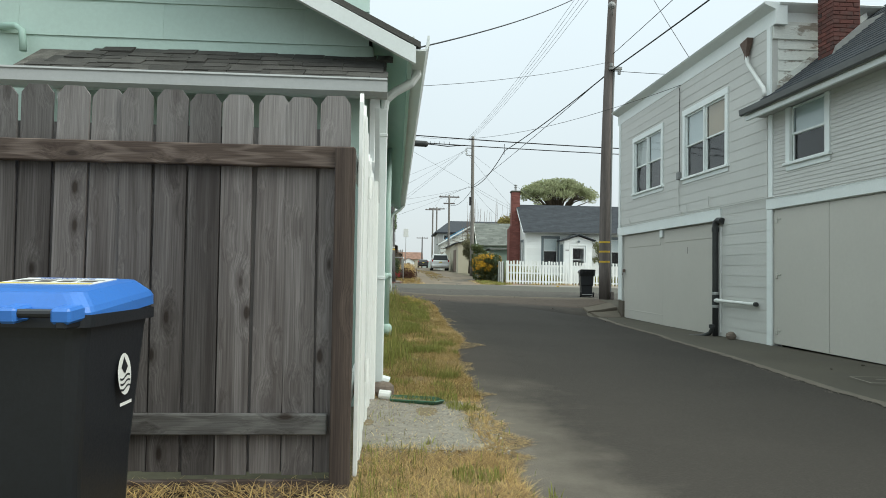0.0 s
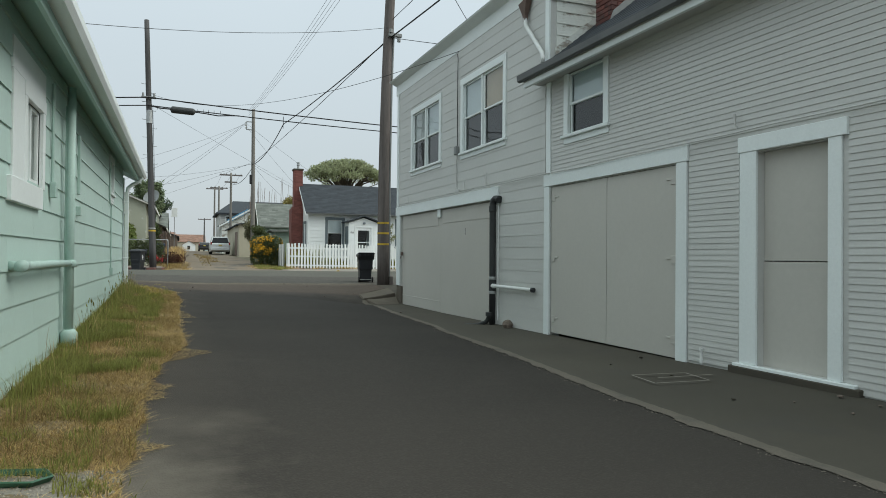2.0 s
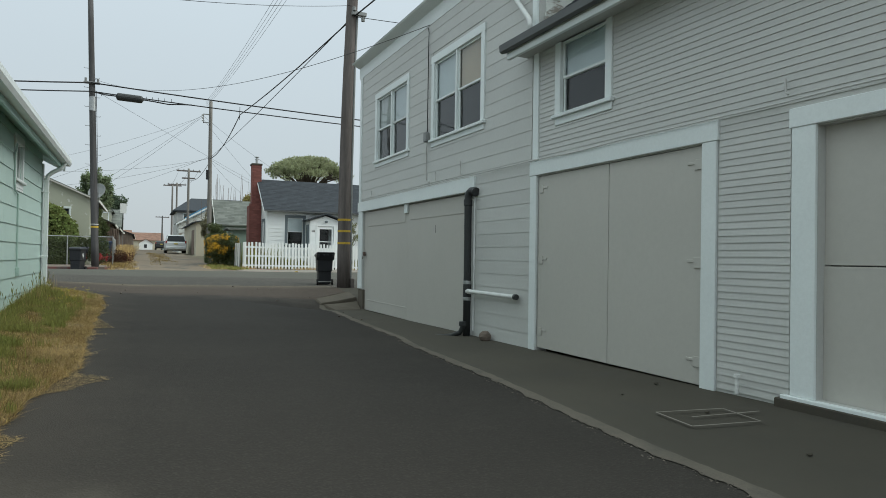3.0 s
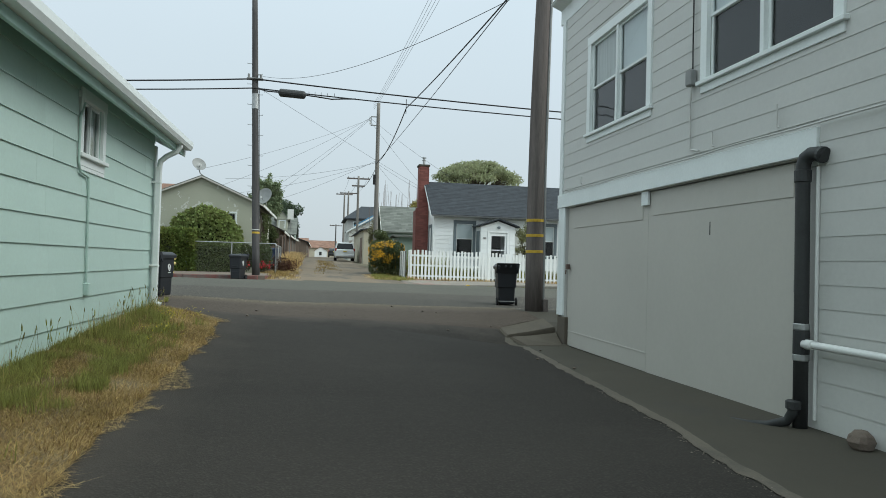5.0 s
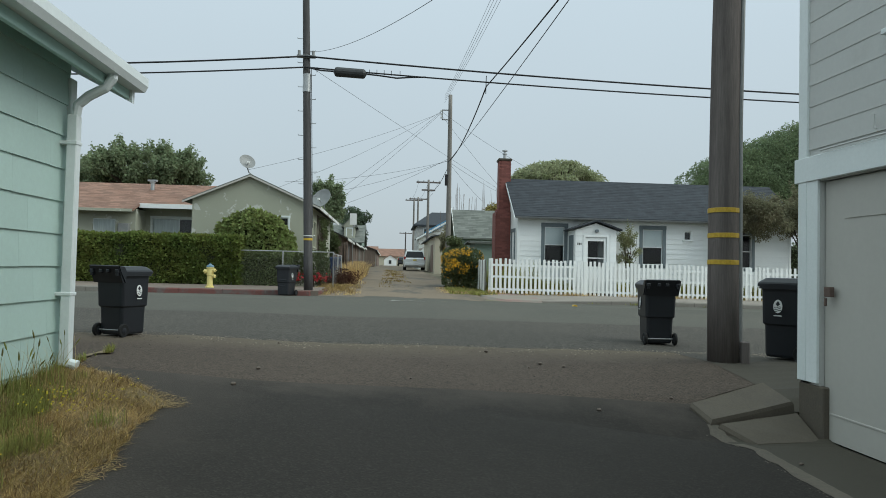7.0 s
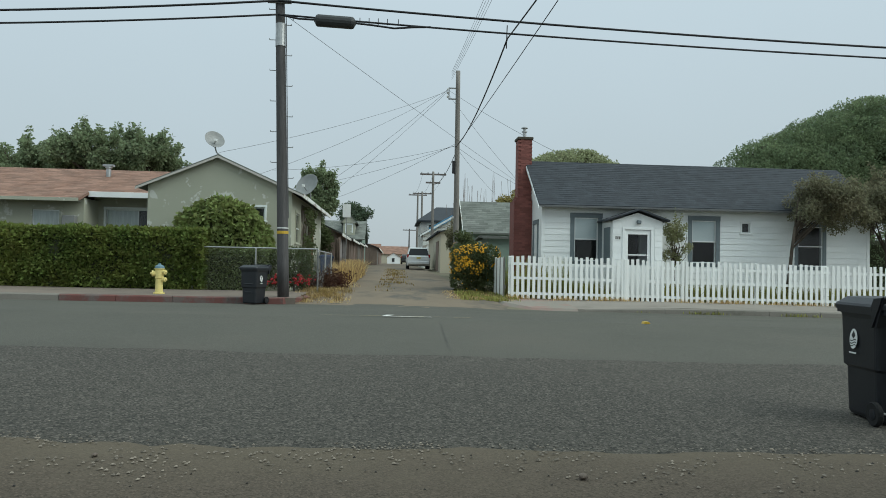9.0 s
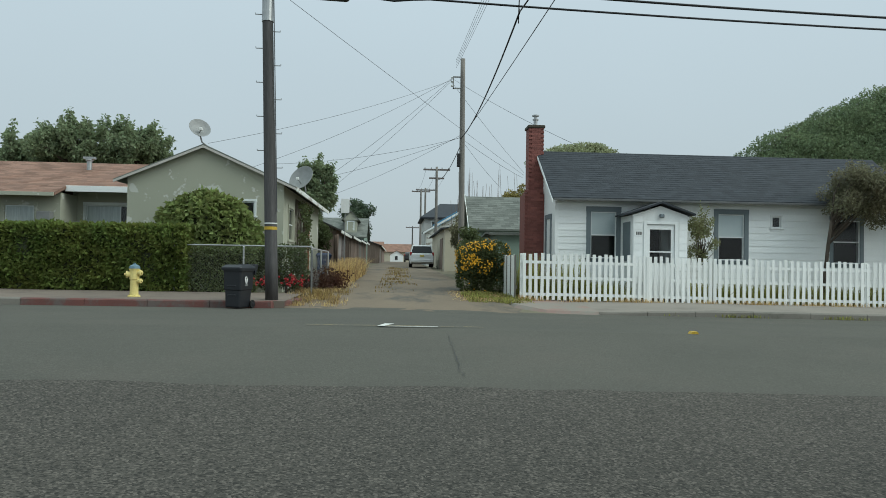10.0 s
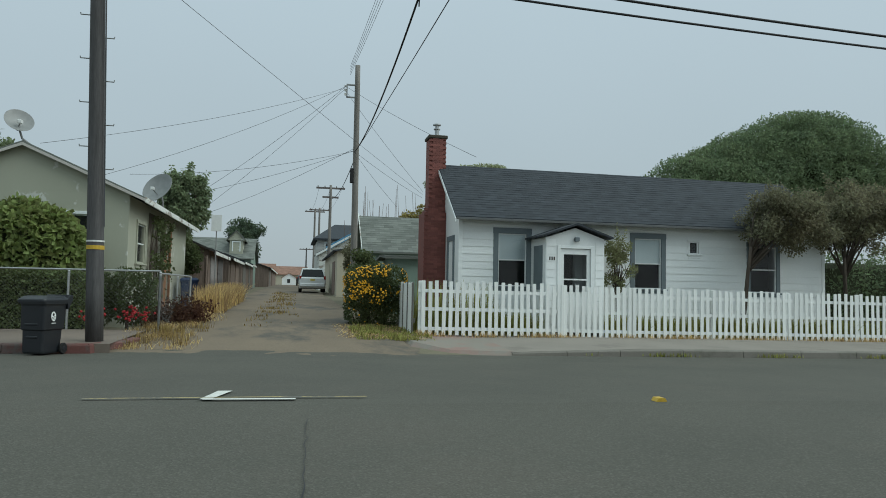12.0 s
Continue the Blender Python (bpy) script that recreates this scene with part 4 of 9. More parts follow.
kerb("kerb_west", [(-5.2, 37.8), (0.45, 37.85), (0.9, 38.6), (0.95, 39.6)], KERB_RED, "faded red painted kerb by the hydrant")
kerb("kerb_far_west", [(-40, 37.8), (-5.2, 37.8)], KERB, "grey concrete kerb, worn and stained")
kerb("kerb_east", [(8.55, 38.62), (11, 38.5), (40, 38.4)], KERB, "grey concrete kerb with moss stains")
fill = Build()
fill.add([(6.55, 41.25, land(6.55, 41.25) + 0.03), (6.7, 40.3, land(6.7, 40.3) + 0.03), (7.38, 39.34, kz(7.3) + 0.012), (8.62, 38.72, kz(8.6) + 0.012), (8.64, 40.3, (2 * kz(8.6) + kb(8.6)) / 3 + 0.032), (8.64, 42.0, (kz(8.6) + 2 * kb(8.6)) / 3 + 0.052), (6.9, 41.9, land(6.9, 41.9) + 0.05)], [(0, 1, 5, 6), (1, 2, 5), (2, 3, 4), (2, 4, 5)])
rim = [(6.9, 41.9, land(6.9, 41.9) + 0.05), (6.55, 41.25, land(6.55, 41.25) + 0.03), (6.7, 40.3, land(6.7, 40.3) + 0.03), (7.38, 39.34, kz(7.3) + 0.012), (8.62, 38.72, kz(8.6) + 0.012)]
fill.add(rim + [(x - 0.12, y - 0.16, z - 0.13) for x, y, z in rim], [(5 + i, 6 + i, 1 + i, i) for i in range(4)])
single("pavement_corner", fill, shader("reddish_concrete", (0.25, 0.165, 0.14), (0.24, 0.20, 0.17), rough=0.9, big=1.2, fine=40, grain=0.14, dirt=(0.22, 0.20, 0.17), dirt_scale=0.9, dirt_lo=0.45, dirt_hi=0.56), "reddish concrete ramp at the alley corner", "pavement", kind="structure")

# two sloped concrete pads at the building's corner
pads = thing("corner_pads", (6.4, 20.9, 0), "sloped concrete pads against the building's foundation", "concrete pad", kind="structure")
def slab(top, depth=0.3):
    n = len(top)
    v = [tuple(p) for p in top] + [(p[0], p[1], p[2] - 0.03) for p in top] + [(p[0], p[1], p[2] - depth) for p in top]
    c = Vector((sum(p[0] for p in top) / n, sum(p[1] for p in top) / n, sum(p[2] for p in top) / n))
    v[:n] = [tuple(Vector(p).lerp(c, 0.05)) for p in top]
    return Build().add(v, [tuple(range(n))] + [(r * n + i, (r + 1) * n + i, (r + 1) * n + (i + 1) % n, r * n + (i + 1) % n) for r in range(2) for i in range(n)])


part("pad", slab([(6.29, 20.45, -0.248), (6.96, 20.56, -0.252), (6.985, 20.97, -0.075), (6.50, 20.86, -0.115), (6.07, 20.70, -0.125)]), PAD_CONCRETE, pads)
part("pad", slab([(6.02, 20.74, -0.105), (6.50, 20.90, -0.055), (6.97, 21.01, 0.02), (6.90, 21.42, 0.140), (6.40, 21.22, 0.070), (5.96, 21.05, -0.01)]), PAD_CONCRETE, pads)
single("gutter_strip", strip(lambda y: apron_edge(y) - 0.03 + 0.09 * jag(y, 2.6), lambda y: apron_edge(y) + 0.10 + 0.04 * jag(y, 3.0), steps(-4, 20.75, 0.05), 3, 0.007),
       shader("pale_edge_concrete", (0.140, 0.120, 0.095), (0.095, 0.082, 0.065), rough=0.92, big=1.4, fine=55, grain=0.22, bump=0.4, dirt=(0.09, 0.08, 0.066), dirt_scale=1.8, dirt_lo=0.5, dirt_hi=0.7), "narrow brown concrete strip edging the apron", "pavement", kind="structure")

# verge soil, gravel pad, road marks
single("verge", strip(lambda y: 0.2, lambda y: verge_edge(y) + 0.02 + 0.22 * jag(y, 1.4), steps(3.0, 22.2, 0.06), 8, 0.008, lambda x, y: 0.03 * noise.noise((x * 2, y * 2, 0))),
       SOIL, "strip of dry soil and straw beside the asphalt", "verge", kind="structure", smooth=True)
single("gravel_pad", strip(lambda y: 0.28, lambda y: 1.08 + 0.12 * jag(y, 2.2), steps(5.85, 7.45, 0.08), 8, 0.022),
       GRAVEL, "pale rough concrete and gravel pad beside the gate", "gravel", kind="structure")


def road_mark(name, quads, mat, label):
    b = Build()
    for q in quads:
        b.add([(x, y, land(x, y) + 0.017) for x, y in q], [(0, 1, 2, 3)])
    return single(name, b, mat, label, "road marking", kind="structure")


road_mark("lane_line", [[(a0, 31.35), (a0 + 0.26, 31.35), (a0 + 0.26, 31.39), (a0, 31.39)] for a0 in steps(2.1, 4.4, 0.26)], ROAD_YELLOW, "thin worn yellow line on the street")
road_mark("white_mark", [[(3.15, 31.21), (3.98, 31.18), (3.98, 31.26), (3.15, 31.29)], [(3.12, 31.24), (3.22, 31.24), (3.36, 31.90), (3.22, 31.90)]], ROAD_WHITE, "short white painted tick on the street")
for x in (7.6, 13.6):
    r = Build()
    z = land(x, 31.0)
    r.prism([(x - 0.06, z), (x + 0.06, z), (x + 0.035, z + 0.035), (x - 0.035, z + 0.035)], 30.95, 31.06)
    single("road_reflector", r, YELLOW, "small yellow raised reflector on the street", "reflector", group="street reflectors")
cr_ = Build()
pts = [(3.98 + 0.045 * noise.noise((k * 0.55, 0, 0)) + 0.02 * noise.noise((k * 2.3, 1, 0)) + 0.003 * k, 27.6 + 0.10 * k) for k in range(28)]
for (x0, y0), (x1, y1) in zip(pts, pts[1:]):
    w0, w1 = (0.002 + 0.004 * abs(noise.noise((q * 3.0, 2, 5))) for q in (y0, y1))
    cr_.add([(x0 - w0, y0, land(x0, y0) + 0.012), (x0 + w0, y0, land(x0, y0) + 0.012), (x1 + w1, y1, land(x1, y1) + 0.012), (x1 - w1, y1, land(x1, y1) + 0.012)], [(0, 1, 2, 3)])
single("road_crack", cr_, WIRE, "thin dark crack in the street asphalt", "crack", kind="structure")

# ---- the mint building ----
LE = facing((0.25, 0, 0), (0, 1), (1, 0))
LS = facing((0, 7.55, 0), (1, 0), (0, -1))
mint = thing("mint_building", (-2.8, 14, 0.0), "low mint-green shingled outbuilding with white gutters", "building")
W1, W2 = (9.98, 10.92, 1.62, 2.46), (17.53, 18.42, 2.135, 2.87)
b = Build(LE)
wall_cells(b, 7.70, 20.85, -0.35, 2.98, -0.15, 0.0, [(10.09, 10.81, 1.66, 2.35), (17.66, 18.30, 2.18, 2.77)])
part("wall", b, MINT, mint)
b = Build(LS)
b.box(-5.75, 0.25, -0.15, 0.0, -0.4, 2.98)
b.prism([(-5.75, 2.98), (0.25, 2.98), (-2.75, 4.55)], -0.15, 0.0)
part("wall", b, MINT, mint)
b = Build()
b.box(-5.75, 0.25, 20.85, 21.0, -0.2, 2.98)
b.prism([(-5.75, 2.98), (0.25, 2.98), (-2.75, 4.55)], 20.85, 21.0)
b.box(-5.75, -5.6, 7.7, 20.85, -0.4, 2.98)
part("wall", b, MINT, mint)
# courses of wide shingle panels
lap_boards(mint, LE, MINT, 7.56, 20.97, -0.255, 2.98, 0.281, [(9.56, 10.95, 1.42, 2.74), (17.49, 18.44, 1.985, 2.89)], name="siding_panel", thick=0.021, joints=1.22, jitter=0.003)
lap_boards(mint, LS, MINT, -3.6, 0.22, 2.66, 3.4, 0.318, [], name="siding_panel", thick=0.020, joints=1.22, jitter=0.003)
for side, s in ((0.25, 1), (-5.75, -1)):
    roof = Build()
    sl = 0.523
    ex = 0.42
    xa, za = -2.75, 4.62
    xb, zb = side + s * ex, 3.04 - ex * sl + 0.08
    roof.prism([(xa, za), (xb, zb), (xb, zb - 0.05), (xa, za - 0.06)], 7.12, 21.45)
    rp = part("roof", roof, ROOF_SHAKE, mint, "dark weathered shingle roof")
    bb = Build()
    bb.prism([(xa, za - 0.06), (xb - 0.04 * s, zb - 0.05), (xb - 0.04 * s, zb - 0.19), (xa, za - 0.20)], 7.10, 7.16)
    part("bargeboard", bb, WHITE_TRIM, mint)
    part("bargeboard", Build().prism([(xa, za - 0.06), (xb - 0.04 * s, zb - 0.05), (xb - 0.04 * s, zb - 0.19), (xa, za - 0.20)], 21.41, 21.47), WHITE_TRIM, mint)
sof = Build()
sof.prism([(0.25, 3.03), (0.58, 2.855), (0.58, 2.825), (0.25, 3.0)], 7.15, 21.42)
sof.box(0.56, 0.60, 7.15, 21.42, 2.74, 2.93, 0.004)
part("soffit", sof, MINT_TRIM, mint)
gut = Build()
gut.prism([(0.60, 2.83), (0.60, 2.955), (0.615, 2.955), (0.615, 2.845), (0.70, 2.845), (0.725, 2.90), (0.725, 2.962), (0.745, 2.962), (0.745, 2.885), (0.715, 2.83)], 7.14, 21.5)
part("gutter", gut, WHITE_TRIM, mint, "white painted rain gutter")
for yy, zb in ((7.72, -0.05), (20.88, 0.28)):
    d = Build()
    d.tube([(0.66, yy, 2.86), (0.66, yy, 2.80), (0.60, yy, 2.71), (0.46, yy, 2.63), (0.375, yy, 2.55), (0.355, yy, 2.42)], 0.042, 10)
    d.box(0.31, 0.395, yy - 0.045, yy + 0.045, zb + 0.02, 2.46, 0.008)
    d.tube([(0.355, yy, zb + 0.12), (0.36, yy, zb + 0.05), (0.45, yy, zb + 0.02)], 0.045, 10)
    ds = part("downspout", d, WHITE_TRIM, mint, "white painted downspout")
    for zz in (0.9, 2.2):
        part("strap", Build().box(0.25, 0.40, yy - 0.055, yy + 0.055, zz, zz + 0.03, 0.004), WHITE_TRIM, ds)
part("corner_board", Build().box(0.235, 0.29, 7.50, 7.60, 0.0, 2.8, 0.006), WHITE_TRIM, mint)
part("corner_board", Build().box(0.235, 0.29, 20.94, 21.05, 0.2, 2.8, 0.006), WHITE_TRIM, mint)
w1 = window(mint, LE, *W1, trim=0.11, slide=True, upper=CURTAIN, lower=BLIND_SKY_REFLECTION, sill=False)
part("panel", Build(LE).box(9.56, 9.98, 0.0, 0.032, 1.62, 2.475, 0.004), WHITE_TRIM, mint, "wide white board beside the window")
part("panel", Build(LE).box(9.56, 10.95, 0.0, 0.028, 2.478, 2.74, 0.004), WHITE_TRIM, mint, "pale painted board above the window")
part("panel", Build(LE).box(9.44, 10.74, 0.0, 0.05, 1.42, 1.617, 0.004), WHITE_TRIM, mint, "white board below the window")
w2 = window(mint, LE, *W2, trim=0.105, slide=True, upper=CURTAIN, lower=SCREEN)
part("apron_board", Build(LE).box(17.515, 18.435, 0.002, 0.024, 1.99, 2.034, 0.003).box(17.515, 18.435, 0.002, 0.022, 2.034, 2.123, 0.002), WHITE_TRIM, w2, "white board under the window")
# drain pipes and conduits on the wall
d = Build()
d.tube([(0.36, 12.02, 2.88), (0.36, 12.02, 0.12)], 0.046, 12)
d.lathe([(0.075, 0.0), (0.075, 0.06), (0.06, 0.08)], (0.36, 12.02, 0.86), 12)
d.lathe([(0.09, 0.0), (0.09, 0.14), (0.06, 0.18)], (0.36, 12.02, -0.02), 12)
d.tube([(0.36, 12.02, 0.90), (0.36, 10.9, 0.91), (0.36, 9.55, 0.91)], 0.036, 12)
d.lathe([(0.048, 0), (0.048, 0.12)], (0.36, 9.48, 0.91), 12, (0, 1, 0))
d.tube([(0.36, 9.54, 0.91), (0.27, 9.54, 0.91)], 0.04, 10)
part("drain_pipe", d, MINT_PIPE, mint, "mint-painted cast drain pipe with a side branch", smooth=True)
d = Build()
d.tube([(0.29, 11.3, 2.75), (0.29, 11.3, 1.70)], 0.016, 8)
d.box(0.27, 0.33, 11.25, 11.35, 1.58, 1.74, 0.006)
part("conduit", d, MINT_PIPE, mint)
d = Build()
d.tube([(0.29, 12.2, 2.7), (0.29, 12.2, 0.15)], 0.014, 8)
d.box(0.262, 0.30, 13.28, 13.36, 1.78, 2.55, 0.006)
d.box(0.262, 0.32, 13.22, 13.32, 1.50, 1.62, 0.006)
part("conduit", d, MINT_PIPE, mint)
d = Build()
d.tube([(0.285, 17.62, 2.72), (0.285, 17.5, 2.55), (0.285, 17.5, 2.05), (0.285, 17.56, 1.96), (0.285, 17.82, 1.93), (0.285, 17.85, 1.8), (0.285, 17.88, 0.72)], 0.014, 8)
d.box(0.262, 0.325, 17.84, 17.92, 0.60, 0.74, 0.008)
part("conduit", d, MINT_PIPE, mint)

# lean-to roof over the yard
lean = thing("lean_to_roof", (-1.5, 7.3, 2.5), "small lean-to roof with weathered shingles and white gutter", "roof")
b = Build()
b.prism([(6.98, 2.50), (7.54, 2.855), (7.54, 2.815), (6.98, 2.46)], -2.60, 0.38, "yz")
part("deck", b, GREY_WOOD, lean)
b = Build()
b.prism([(6.86, 2.40), (6.865, 2.485), (6.855, 2.495), (6.86, 2.51), (6.885, 2.51), (6.885, 2.42), (6.97, 2.42), (6.97, 2.51), (6.99, 2.51), (6.99, 2.37), (6.90, 2.37)], -2.66, 0.40, "yz")
part("gutter", b, GUTTER_GREY, lean, "dulled white painted gutter")
for br in (0.30, -2.2):
    b = Build()
    b.add([(br, 7.0, 2.40), (br + 0.04, 7.0, 2.40), (br + 0.04, 7.0, 2.30), (br, 7.0, 2.30), (br, 7.53, 1.72), (br + 0.04, 7.53, 1.72), (br + 0.04, 7.53, 1.58), (br, 7.53, 1.58)], [(0, 1, 2, 3), (7, 6, 5, 4), (0, 4, 5, 1), (1, 5, 6, 2), (2, 6, 7, 3), (3, 7, 4, 0)])
    part("brace", b, WHITE_TRIM, lean)
shingle_w = [0.14, 0.19, 0.26, 0.34]
shingle_me = [Build().add([(0, 0, 0), (w, 0, 0), (w, 0.19, 0.010), (0, 0.19, 0.010), (0, 0, 0.020), (w, 0.006, 0.020), (w, 0.19, 0.016), (0, 0.19, 0.016)], [(3, 2, 1, 0), (4, 5, 6, 7), (0, 1, 5, 4), (1, 2, 6, 5), (2, 3, 7, 6), (3, 0, 4, 7)]).mesh("shingle", ROOF_SHAKE) for w in shingle_w]
for row_ in range(6):
    x = -2.60 + 0.10 * row_ + rnd.uniform(0, 0.08)
    while x < 0.30:
        k = rnd.randrange(4)
        if x + shingle_w[k] > 0.40:
            k = 0
        yy = 6.945 + 0.098 * row_ + rnd.uniform(-0.012, 0.012)
        piece("shingle", shingle_me[k], lean, pose(x, yy, 2.50 + (yy - 6.98) * 0.634 + 0.012 + rnd.uniform(0, 0.008), 32.4 + rnd.uniform(-3, 0), rnd.uniform(-1, 1), rnd.uniform(-0.8, 0.8)))
        x += shingle_w[k] + 0.006
b = Build()
b.tube([(-2.95, 7.50, 3.02), (-2.78, 7.46, 3.02), (-2.72, 7.45, 2.98), (-2.70, 7.44, 2.80)], 0.03, 10)
part("vent_pipe", b, MINT_TRIM, lean, smooth=True)

# ---- plank fence and white gate ----
fence = thing("plank_fence", (-0.9, 5.15, -0.2), "tall weathered dog-eared plank fence with stained rails", "fence")
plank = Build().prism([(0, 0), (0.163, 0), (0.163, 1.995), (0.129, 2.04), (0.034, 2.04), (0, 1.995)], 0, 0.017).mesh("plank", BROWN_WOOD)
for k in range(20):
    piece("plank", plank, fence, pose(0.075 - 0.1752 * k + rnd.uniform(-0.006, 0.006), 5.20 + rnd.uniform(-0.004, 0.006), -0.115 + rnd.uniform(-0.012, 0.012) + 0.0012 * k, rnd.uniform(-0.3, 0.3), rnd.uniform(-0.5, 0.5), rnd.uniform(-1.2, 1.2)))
gap = Build().prism([(0, 0), (0.05, 0), (0.05, 1.86), (0, 1.86)], 0, 0.014).mesh("batten", BROWN_WOOD)
for k in range(20):
    piece("batten", gap, fence, pose(0.042 - 0.1752 * k, 5.222, -0.11))
part("rail", Build().box(-3.6, 0.18, 5.150, 5.195, 1.53, 1.645, 0.006), RAIL_WOOD, fence, "reddish stained rail with bold grain")
part("rail", Build().box(-3.6, 0.14, 5.150, 5.195, 0.10, 0.21, 0.006), RAIL_GREY, fence)
part("kickboard", Build().box(-3.6, 0.16, 5.165, 5.20, -0.26, -0.14, 0.005), RAIL_WOOD, fence)
part("post", Build().box(0.16, 0.265, 5.11, 5.215, -0.35, 1.64, 0.008), POST_WOOD, fence)
part("end_plank", Build().prism([(0.12, 1.2), (0.232, 1.2), (0.232, 1.86), (0.20, 1.90), (0.15, 1.90), (0.12, 1.86)], 5.222, 5.24), GREY_WOOD, fence)

gate = thing("white_gate", (0.28, 6.6, -0.15), "white painted plank gate, chipped along the edges", "gate")
widths = [0.115, 0.178, 0.172, 0.178, 0.177, 0.178, 0.155] + [0.121] * 9
y = 5.235
top_of = curve([(5.2, 1.97), (6.3, 1.95), (6.36, 1.87), (7.3, 1.76), (8, 1.75)])
for k, w in enumerate(widths):
    if y + w > 7.60:
        break
    zt, zb = top_of(y) + rnd.uniform(-0.015, 0.015), -0.14 + rnd.uniform(-0.01, 0.02)
    x0 = 0.268 + rnd.uniform(-0.013, 0.013)
    c_ = w * 0.30
    bd = Build().prism([(y, zb), (y + w - 0.009, zb), (y + w - 0.009, zt - c_ - 0.02), (y + w - c_ - 0.009, zt), (y + c_, zt), (y, zt - c_ - 0.02)], x0, x0 + 0.02, "yz")
    part("plank", bd, WHITE_FENCE, gate)
    y += w
part("post", Build().box(0.25, 0.33, 7.40, 7.58, -0.2, 1.93, 0.006), WHITE_FENCE, gate)
for zz in (0.25, 1.55):
    part("rail", Build().box(0.22, 0.262, 5.25, 7.45, zz, zz + 0.09, 0.004), WHITE_FENCE, gate)
for zz in (0.22, 1.52):
    h = Build()
    h.box(0.286, 0.297, 6.35, 6.45, zz - 0.02, zz + 0.12, 0.003)
    h.tube([(0.30, 6.355, zz - 0.03), (0.30, 6.355, zz + 0.13)], 0.014, 8)
    part("hinge", h, WHITE_FENCE, gate, "painted-over butt hinge")

# ---- the pale grey building ----
RW = facing((7.0, 0, 0), (0, 1), (-1, 0))
grey = thing("grey_building", (9.5, 12, -0.25), "pale grey two-storey clapboard building with garage doors", "building")
G1, G2, DOOR = (9.86, 12.82, -0.25, 2.13), (14.87, 20.68, -0.3, 2.08), (7.83, 8.66, -0.07, 2.11)
WA, WB, WC = (17.68, 19.80, 3.14, 4.70), (14.40, 16.52, 3.14, 4.70), (11.24, 12.40, 2.84, 3.92)
inset = lambda w, e_=0.11: (w[0] + e_, w[1] - e_, w[2] + 0.03, w[3] - e_)
b = Build(RW)
wall_cells(b, 12.85, 20.95, -0.45, 5.45, -0.16, 0.0, [inset(WA), inset(WB), G2])
part("wall", b, GREY_SIDING, grey)
b = Build(RW)
wall_cells(b, -2.0, 12.85, -0.45, 3.98, -0.16, 0.0, [inset(WC), G1, DOOR])
part("wall", b, GREY_SIDING, grey)
for dims in ((7.16, 14.5, 20.79, 20.95, 0.1, 5.45), (7.16, 14.5, 12.85, 13.0, 3.5, 5.45), (14.5, 14.66, 12.85, 20.95, -0.2, 5.45), (7.16, 14.5, -2.0, -1.84, -0.4, 3.98), (14.5, 14.66, -2.0, 12.85, -0.4, 3.98)):
    part("wall", Build().box(*dims), PEELING, grey)
part("upper_floor", Build().box(7.16, 14.5, 13.0, 20.79, 2.5, 2.62), INSIDE, grey)
b = Build()
b.box(7.0, 14.6, 20.80, 20.96, -0.45, 0.24)
b.box(6.985, 7.10, 20.60, 20.965, -0.45, 0.22, 0.01)
part("foundation", b, PAD_CONCRETE, grey)
part("threshold", Build().box(6.93, 7.05, 7.5, 9.0, -0.22, -0.10, 0.01), CONCRETE, grey)
b = Build()
b.box(7.1, 14.65, 12.95, 20.9, 5.45, 5.55)
part("roof", b, ROOF_DARK, grey)
b = Build()
prof = [(6.985, 5.36), (6.985, 5.62), (6.80, 5.70), (6.78, 5.73), (6.80, 5.745), (7.2, 5.745), (7.2, 5.36)]
b.prism(prof, 12.72, 21.12)
part("cornice", b, WHITE_TRIM, grey, "white painted projecting cornice")
b = Build()
b.prism([(12.86, 5.36), (12.86, 5.62), (12.70, 5.70), (12.68, 5.73), (12.70, 5.745), (13.1, 5.745), (13.1, 5.36)], 7.05, 14.7, "yz")
part("cornice", b, WHITE_TRIM, grey, "white painted projecting cornice")
b = Build()
b.prism([(20.94, 5.36), (20.94, 5.62), (21.10, 5.70), (21.12, 5.73), (21.10, 5.745), (20.7, 5.745), (20.7, 5.36)], 7.05, 14.7, "yz")
part("cornice", b, WHITE_TRIM, grey, "white painted projecting cornice")
lap_boards(grey, RW, GREY_SIDING, 12.99, 20.86, -0.2195, 5.36, 0.2005, [WA, WB, (14.68, 21.05, -0.4, 2.32)], thick=0.0115)
lap_boards(grey, RW, GREY_SIDING, 6.2, 12.84, -0.147, 3.92, 0.0635, [WC, (9.66, 12.99, -0.4, 2.33), (7.64, 8.90, -0.3, 2.28)], thick=0.015)
LSG = facing((0, 12.85, 0), (1, 0), (0, -1))
lap_boards(grey, LSG, PEELING, 7.1, 9.5, 4.0, 5.36, 0.192, [], thick=0.018)
for u0, u1, z0, z1 in ((12.80, 12.93, 2.34, 4.0), (12.86, 12.98, 4.0, 5.36), (20.84, 20.97, 0.24, 5.36)):
    part("corner_board", Build(RW).box(u0, u1, 0.0, 0.032, z0, z1, 0.004), WHITE_TRIM, grey)
t_ = Build(RW)
t_.box(20.68, 20.84, 0.0, 0.028, 0.24, 2.09, 0.004)
t_.box(14.68, 21.02, 0.0, 0.04, 2.09, 2.32, 0.004)
t_.box(14.68, 14.86, 0.0, 0.03, 1.99, 2.09, 0.004)
part("trim", t_, WHITE_TRIM, grey)
t_ = Build(RW)
t_.box(9.68, 9.86, 0.0, 0.034, -0.20, 2.14, 0.005)
t_.box(12.82, 12.98, 0.0, 0.034, -0.24, 2.14, 0.005)
